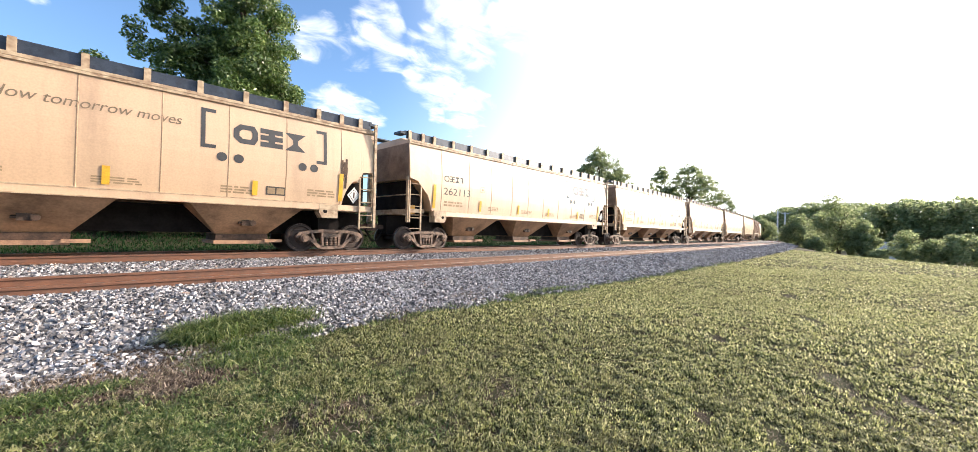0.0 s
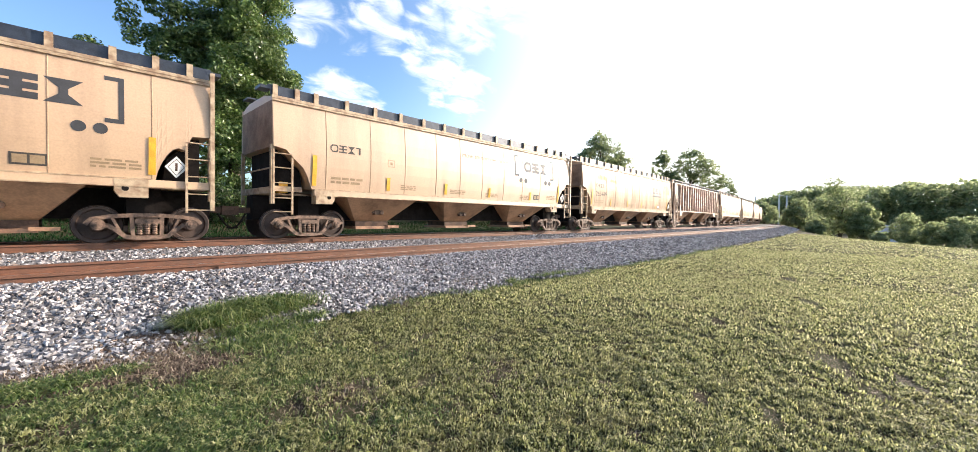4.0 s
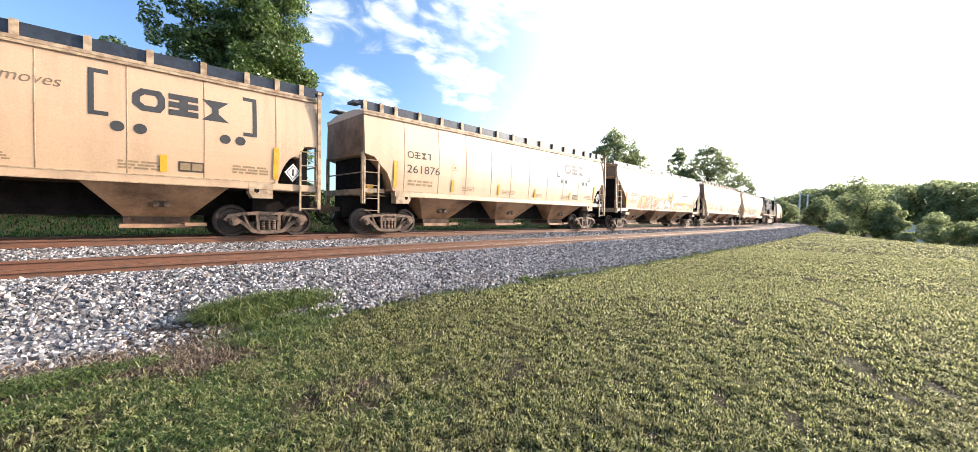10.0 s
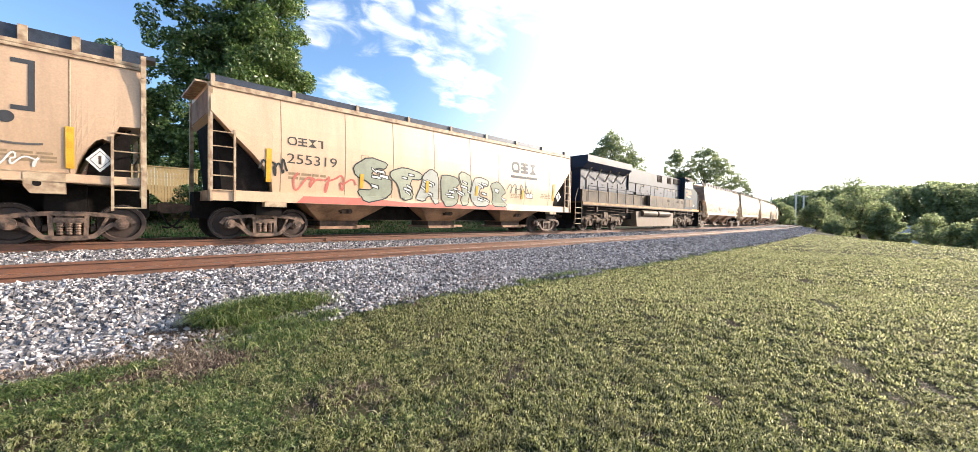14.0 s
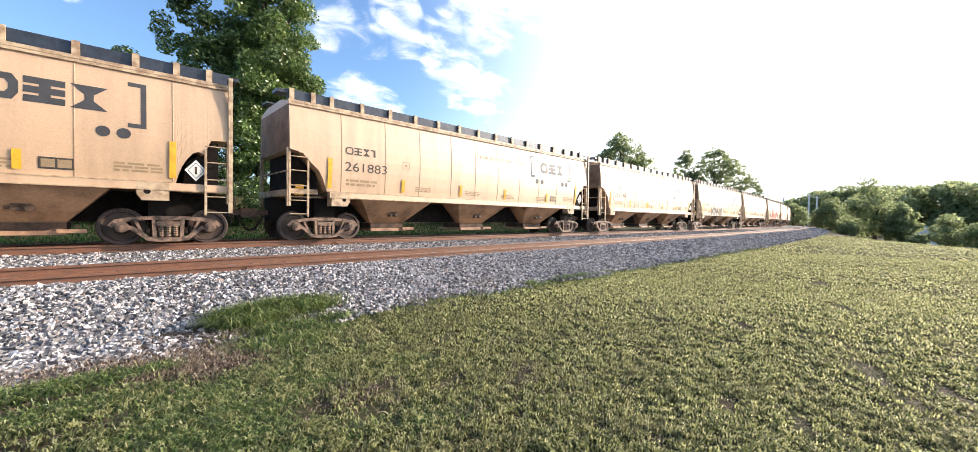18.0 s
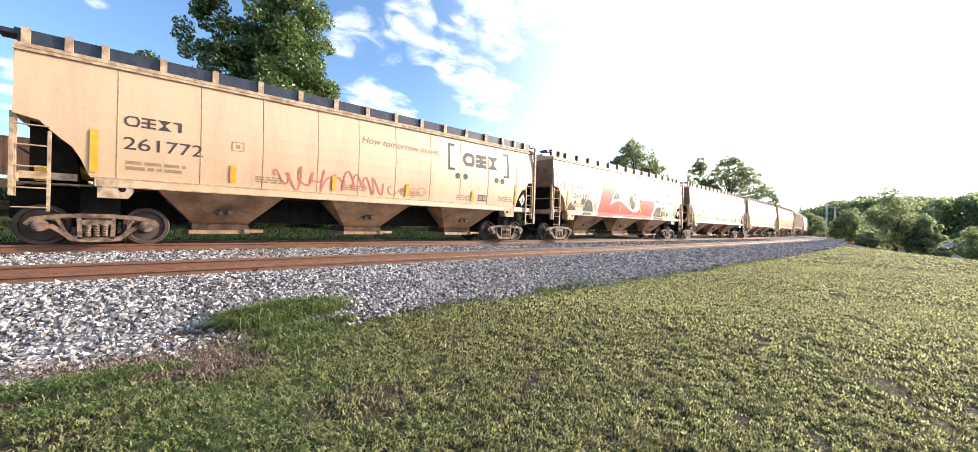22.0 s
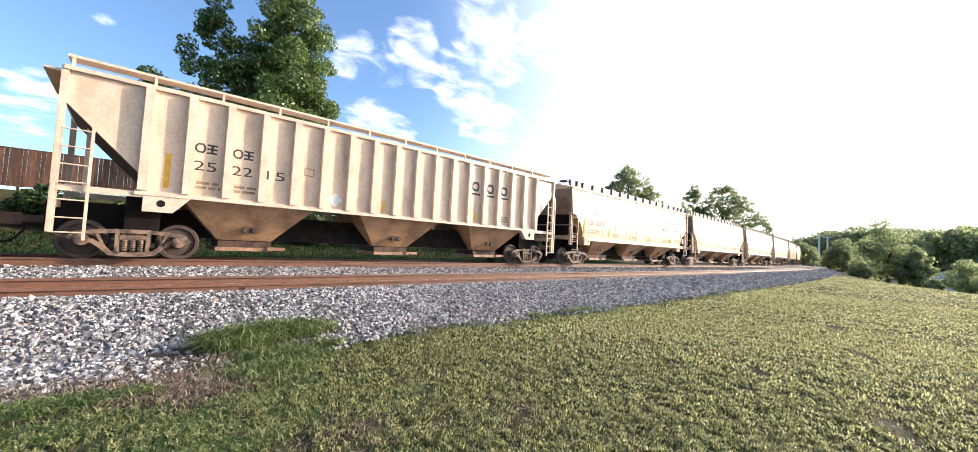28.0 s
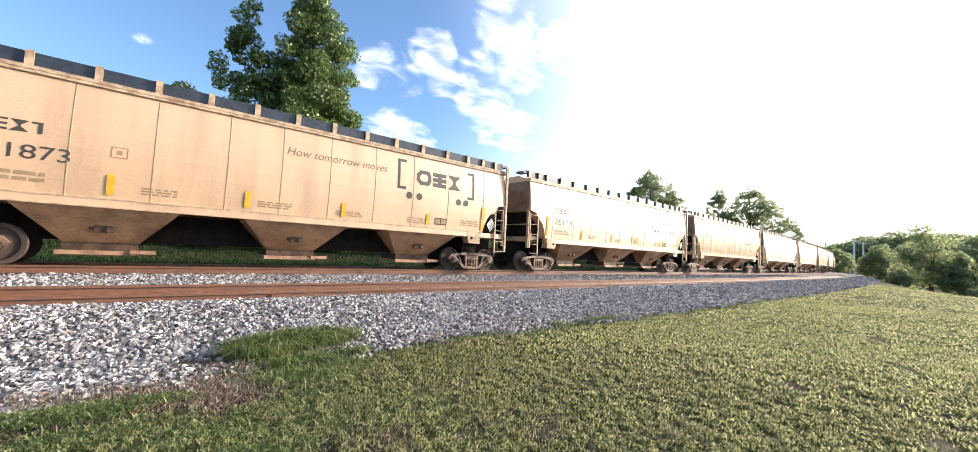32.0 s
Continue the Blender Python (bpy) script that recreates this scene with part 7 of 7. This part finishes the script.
def scatter_grass():
    r = np.random.default_rng(12)

    def spread(n, d0, d1, a0, a1):
        # even over the ground between two distances from the camera's stand
        rad = np.sqrt(r.uniform(0, 1, n) * (d1 ** 2 - d0 ** 2) + d0 ** 2)
        az = np.radians(r.uniform(a0, a1, n))
        x, y = rad * np.cos(az), rad * np.sin(az)
        worn = np.full(n, 9.0)
        for bx, by, bl, bw in BARE:
            worn = np.minimum(worn, (((x - bx) * 0.92 + (y - by) * 0.38) / bl) ** 2 + ((-(x - bx) * 0.38 + (y - by) * 0.92) / bw) ** 2)
        return x, y, worn

    def lawn(bands, name, label, mat, fine):
        P, H, W, Z = [], [], [], []
        for n, d0, d1, h, w, a0, a1, lean in bands:
            x, y, worn = spread(n, d0, d1, a0, a1)
            tuft = 0.62 * patchy(x, y, 0.045 * (1 + d0 / 6), 1) + 0.23 * patchy(x, y, 0.13 * (1 + d0 / 9), 2) + 0.15 * patchy(x, y, 0.8, 3)
            keep = (offset_of(x, y) < edge_off(x) + r.normal(0, 0.10, n) - 0.02) & (worn > r.uniform(0.2, 1.8, n)) & (x * x + y * y > 0.02) & (tuft > r.uniform(0.11, 0.43, n) + 0.27 * np.clip((2.8 - x) / 1.5, 0, 1) * np.clip((y - 1.5) / 1.5, 0, 1) * (0.4 + 1.2 * patchy(x, y, 0.5, 9)))
            x, y, tuft = x[keep], y[keep], tuft[keep]
            # the sward stands in small cushions
            P.append(np.stack([x, y, ground_z(x, y) - 0.003 + h * 1.3 * np.maximum(0, tuft - 0.35)], 1)); H.append(h * r.uniform(0.6, 1.2, len(x)) * (0.45 + 1.1 * tuft)); W.append(np.full(len(x), w)); Z.append(np.full(len(x), lean))
        v, f = blades(np.concatenate(P), np.concatenate(H), np.concatenate(Z), np.concatenate(W), r, fine)
        tagged(new(name, soup(name, v, f, mat)), label, "grass", kind="stuff")

    lawn([(165000, 1.2, 4.6, 0.036, 0.0046, -8, 100, 1.25), (85000, 4.6, 6.4, 0.038, 0.0060, -8, 92, 1.25)], "lawn_grass", "short coarse lawn grass in uneven yellow-green tufts", BLADE, True)
    lawn([(250000, 6.4, 13, 0.042, 0.009, -8, 75, 1.4), (170000, 13, 26, 0.042, 0.015, -9, 35, 1.5), (120000, 26, 66, 0.05, 0.030, -9, 20, 1.6), (110000, 0.05, 7, 0.05, 0.012, 100, 352, 1.3), (30000, 7, 14, 0.06, 0.022, 100, 352, 1.3), (4000, 0.05, 1.25, 0.05, 0.012, -8, 100, 1.3)], "lawn_grass", "pale sunlit mown grass running to the crest", BLADE, False)
    # dead stems lying between the tufts
    x, y, worn = spread(75000, 1.2, 7.5, -8, 100)
    keep = (offset_of(x, y) < edge_off(x) + 0.05) & ((patchy(x, y, 0.30, 5) * 0.6 + patchy(x, y, 0.9, 6) * 0.4 + 0.12 * np.clip((2.6 - x) / 1.5, 0, 1) > r.uniform(0.42, 0.75, len(x))) | (worn < r.uniform(0.6, 1.6, len(x))))
    x, y = x[keep], y[keep]
    v, f = blades(np.stack([x, y, ground_z(x, y)], 1), r.uniform(0.015, 0.035, len(x)), np.full(len(x), 2.2), np.full(len(x), 0.0030), r, False)
    tagged(new("dead_grass", soup("dead_grass", v, f, THATCH)), "dead brown grass stems lying in the thin patches", "grass", kind="stuff")

    def clump(name, label, mat, spots, n, h, w, lean=1.9):
        Q, HH = [], []
        for x, y, rx, ry, k in spots:
            m = int(n * k)
            q = np.stack([x + r.normal(0, rx, m), y + r.normal(0, ry, m)], 1)
            o = offset_of(q[:, 0], q[:, 1])
            z = np.maximum(ground_z(q[:, 0], q[:, 1]), np.where(o > edge_off(q[:, 0]), ballast_z(o), -9))
            Q.append(np.column_stack([q, z])); HH.append(h * r.uniform(0.4, 1.2, m))
        Q, HH = np.concatenate(Q), np.concatenate(HH)
        v, f = blades(Q, HH, np.full(len(Q), lean), np.full(len(Q), w), r)
        tagged(new(name, soup(name, v, f, mat)), label, "grass", kind="stuff")

    edge = [(x, float(np.interp(x, _X, _Y) + edge_off(np.array(x))) - 0.12, 0.25, 0.06, 0.035) for x in np.arange(3.0, 26, 0.45)]
    clump("rank_grass", "longer bright grass creeping over the stones", WEED, [(1.35, 6.05, 0.14, 0.08, 0.6), (1.62, 6.26, 0.18, 0.10, 0.8), (2.0, 6.22, 0.20, 0.10, 0.7), (1.3, 5.75, 0.22, 0.10, 0.10), (1.15, 5.25, 0.22, 0.14, 0.12), (1.75, 5.2, 0.28, 0.16, 0.14), (1.5, 4.85, 0.25, 0.14, 0.10), (6.85, 5.75, 0.10, 0.06, 0.45), (8.4, 5.85, 0.6, 0.06, 0.3)] + edge, 1900, 0.12, 0.0052)
    clump("rank_grass", "loose bright green grass tufts at the lawn's margin", WEED, [(-0.45, 4.9, 0.25, 0.10, 0.6), (-0.05, 4.4, 0.24, 0.12, 0.8), (0.45, 3.95, 0.20, 0.14, 0.8), (0.75, 3.45, 0.18, 0.12, 0.7), (0.35, 3.3, 0.2, 0.12, 0.7), (1.6, 4.3, 0.35, 0.2, 0.7), (-0.5, 4.3, 0.25, 0.15, 0.8), (0.2, 3.6, 0.22, 0.14, 0.8), (0.9, 2.75, 0.22, 0.12, 0.6), (1.3, 3.7, 0.28, 0.18, 0.7), (0.3, 2.7, 0.25, 0.16, 0.7), (1.7, 2.5, 0.25, 0.15, 0.45), (1.05, 4.25, 0.22, 0.16, 0.6), (0.65, 3.05, 0.16, 0.10, 0.6), (2.2, 3.6, 0.3, 0.2, 0.4)], 1900, 0.05, 0.0042)
    clump("grass_tuft", "tall curly green grass tuft rooted in the stones", WEED, [(0.98, 6.00, 0.07, 0.06, 0.40), (1.15, 6.02, 0.11, 0.08, 0.6), (1.38, 6.08, 0.14, 0.09, 0.7), (1.64, 6.20, 0.17, 0.09, 0.6), (1.98, 6.20, 0.16, 0.07, 0.35), (2.25, 6.25, 0.20, 0.08, 0.12)], 2000, 0.27, 0.0056, 1.6)
    clump("rank_grass", "sprawling green grass runners over brown soil", WEED, [(1.35, 5.50, 0.10, 0.05, 0.3), (1.62, 5.62, 0.16, 0.06, 0.35), (1.55, 5.15, 0.20, 0.07, 0.5), (1.95, 5.40, 0.18, 0.06, 0.5), (2.2, 5.65, 0.18, 0.06, 0.35), (1.15, 5.05, 0.10, 0.05, 0.2)], 900, 0.15, 0.0050)
    clump("rank_grass", "bright green grass tuft at the ballast's foot", WEED, [(-0.30, 4.95, 0.22, 0.09, 1.0), (-0.75, 5.0, 0.2, 0.08, 0.5), (0.25, 5.0, 0.10, 0.06, 0.25)], 1500, 0.10, 0.0048)
    clump("dry_grass", "dry brown grass and straw at the ballast's foot", DRY, [(0.55, 4.9, 0.25, 0.22, 1.2), (0.12, 5.2, 0.35, 0.15, 1.2), (-0.5, 5.4, 0.4, 0.13, 0.9), (0.75, 5.2, 0.22, 0.16, 1.0), (1.2, 5.75, 0.3, 0.14, 0.8), (1.5, 3.2, 0.2, 0.2, 0.3), (2.9, 2.6, 0.25, 0.25, 0.3), (3.8, 5.7, 0.3, 0.2, 0.5), (5.9, 6.25, 0.5, 0.15, 0.35), (1.1, 5.35, 0.35, 0.25, 0.6), (1.6, 5.5, 0.4, 0.2, 0.5)], 900, 0.075, 0.0036)
    # soil where the stones thin out; the first patch stands for the tuft's shadow
    P = []
    for cx, cy, rx, ry, n in ((0.62, 5.90, 0.22, 0.09, 1000), (0.1, 5.1, 0.5, 0.2, 1400), (0.7, 4.95, 0.25, 0.3, 900), (-0.7, 5.1, 0.45, 0.2, 900), (1.1, 5.6, 0.25, 0.2, 500)):
        P.append(np.stack([cx + r.normal(0, rx, n), cy + r.normal(0, ry, n)], 1))
    q = np.concatenate(P)
    o = offset_of(q[:, 0], q[:, 1])
    z = np.maximum(ground_z(q[:, 0], q[:, 1]), np.where(o > edge_off(q[:, 0]), ballast_z(o), -9)) + 0.012
    a = r.uniform(0, 6.28, len(q)); sz = r.uniform(0.012, 0.034, len(q))
    v, f = [], []
    for k in range(6):
        t = a + k * math.pi / 3
        v.append(np.stack([q[:, 0] + np.cos(t) * sz, q[:, 1] + np.sin(t) * sz * 0.8, z - 0.012], 1))
    v.append(np.stack([q[:, 0], q[:, 1], z + sz * 0.55], 1))
    v = np.stack(v, 1).reshape(-1, 3)
    i = np.arange(len(q))[:, None] * 7
    f = np.concatenate([i + [k, (k + 1) % 6, 6] for k in range(6)], 0)
    tagged(new("soil_crumbs", soup("soil_crumbs", v, f, SOIL_SHADOW)), "brown soil crumbs washed among the stones, one patch painting the tuft's shadow", "soil", kind="stuff")
    # rough verge behind the train, whose shadow is put into the blade colour
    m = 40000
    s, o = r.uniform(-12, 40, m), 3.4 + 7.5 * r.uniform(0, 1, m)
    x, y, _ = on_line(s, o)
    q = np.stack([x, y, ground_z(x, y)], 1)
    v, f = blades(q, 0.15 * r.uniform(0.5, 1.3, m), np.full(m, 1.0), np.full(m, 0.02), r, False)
    tagged(new("verge_grass", soup("verge_grass", v, f, VERGE_SHADED)), "rough green verge grass darkened for the train's shadow", "grass", kind="stuff")


scatter_stones()
scatter_grass()

# ---------------------------------------------------------------- motion
SPEED, GAIN = 14.74, 0.0053


# small lags and leads of the pace, in metres
PACE_T = [0, 1, 3, 5, 5.5, 6, 7, 8, 9, 10, 11, 12, 13, 14, 16.5, 20, 21, 22, 23, 24, 26.5, 27, 28, 29, 30, 31, 32]
PACE_D = [0.07, 0.08, 0.03, 0, -0.13, 0.28, -0.06, 0.14, 0.09, 0.04, 0, -0.15, -0.11, 0.23, 0.05, -0.13, 0.25, 0.12, 0.1, 0.05, -0.08, -0.12, 0.38, 0.25, 0.13, 0.02, -0.1]


def gone(t):
    return SPEED * t + GAIN * t * t / 2 + float(np.interp(t, PACE_T, PACE_D))


def motions():
    s0 = FIRST_JOINT
    for car, (kind, number, style, length) in zip(cars, TRAIN):
        mid, rows = s0 + length / 2, []
        half = 7.6 if kind == D else 7.0
        for k in sorted({*range(33), 5.5, 16.5, 26.5}):
            s = mid - gone(k)
            a, b = Vector(on_line(s - half)), Vector(on_line(s + half))
            c = (a + b) / 2
            rows.append((float(k), pose(c.x, c.y, 0, 0, 0, math.degrees(math.atan2(b.y - a.y, b.x - a.x)))))
        walk(car, rows)
        s0 += length
    # wheels roll at the train's pace; sets at the same spot under their bogie share one roll
    rolls = {}
    for car in cars:
        for tr in car.children:
            if not tr.name.startswith("truck"):
                continue
            for ws in tr.children:
                if not ws.name.startswith("wheelset"):
                    continue
                x, r = round(ws.location.x, 3), round(ws.location.z, 3)
                if (x, r) not in rolls:
                    walk(ws, [(k / FPS, pose(x, 0, r, 0, -math.degrees(gone(k / FPS) / r) % 360, 0)) for k in range(0, 32 * FPS + 1)])
                    rolls[x, r] = ws.animation_data
                else:
                    ws.rotation_mode = "QUATERNION"
                    ad = ws.animation_data_create()
                    ad.action = rolls[x, r].action
                    ad.action_slot = rolls[x, r].action_slot


motions()
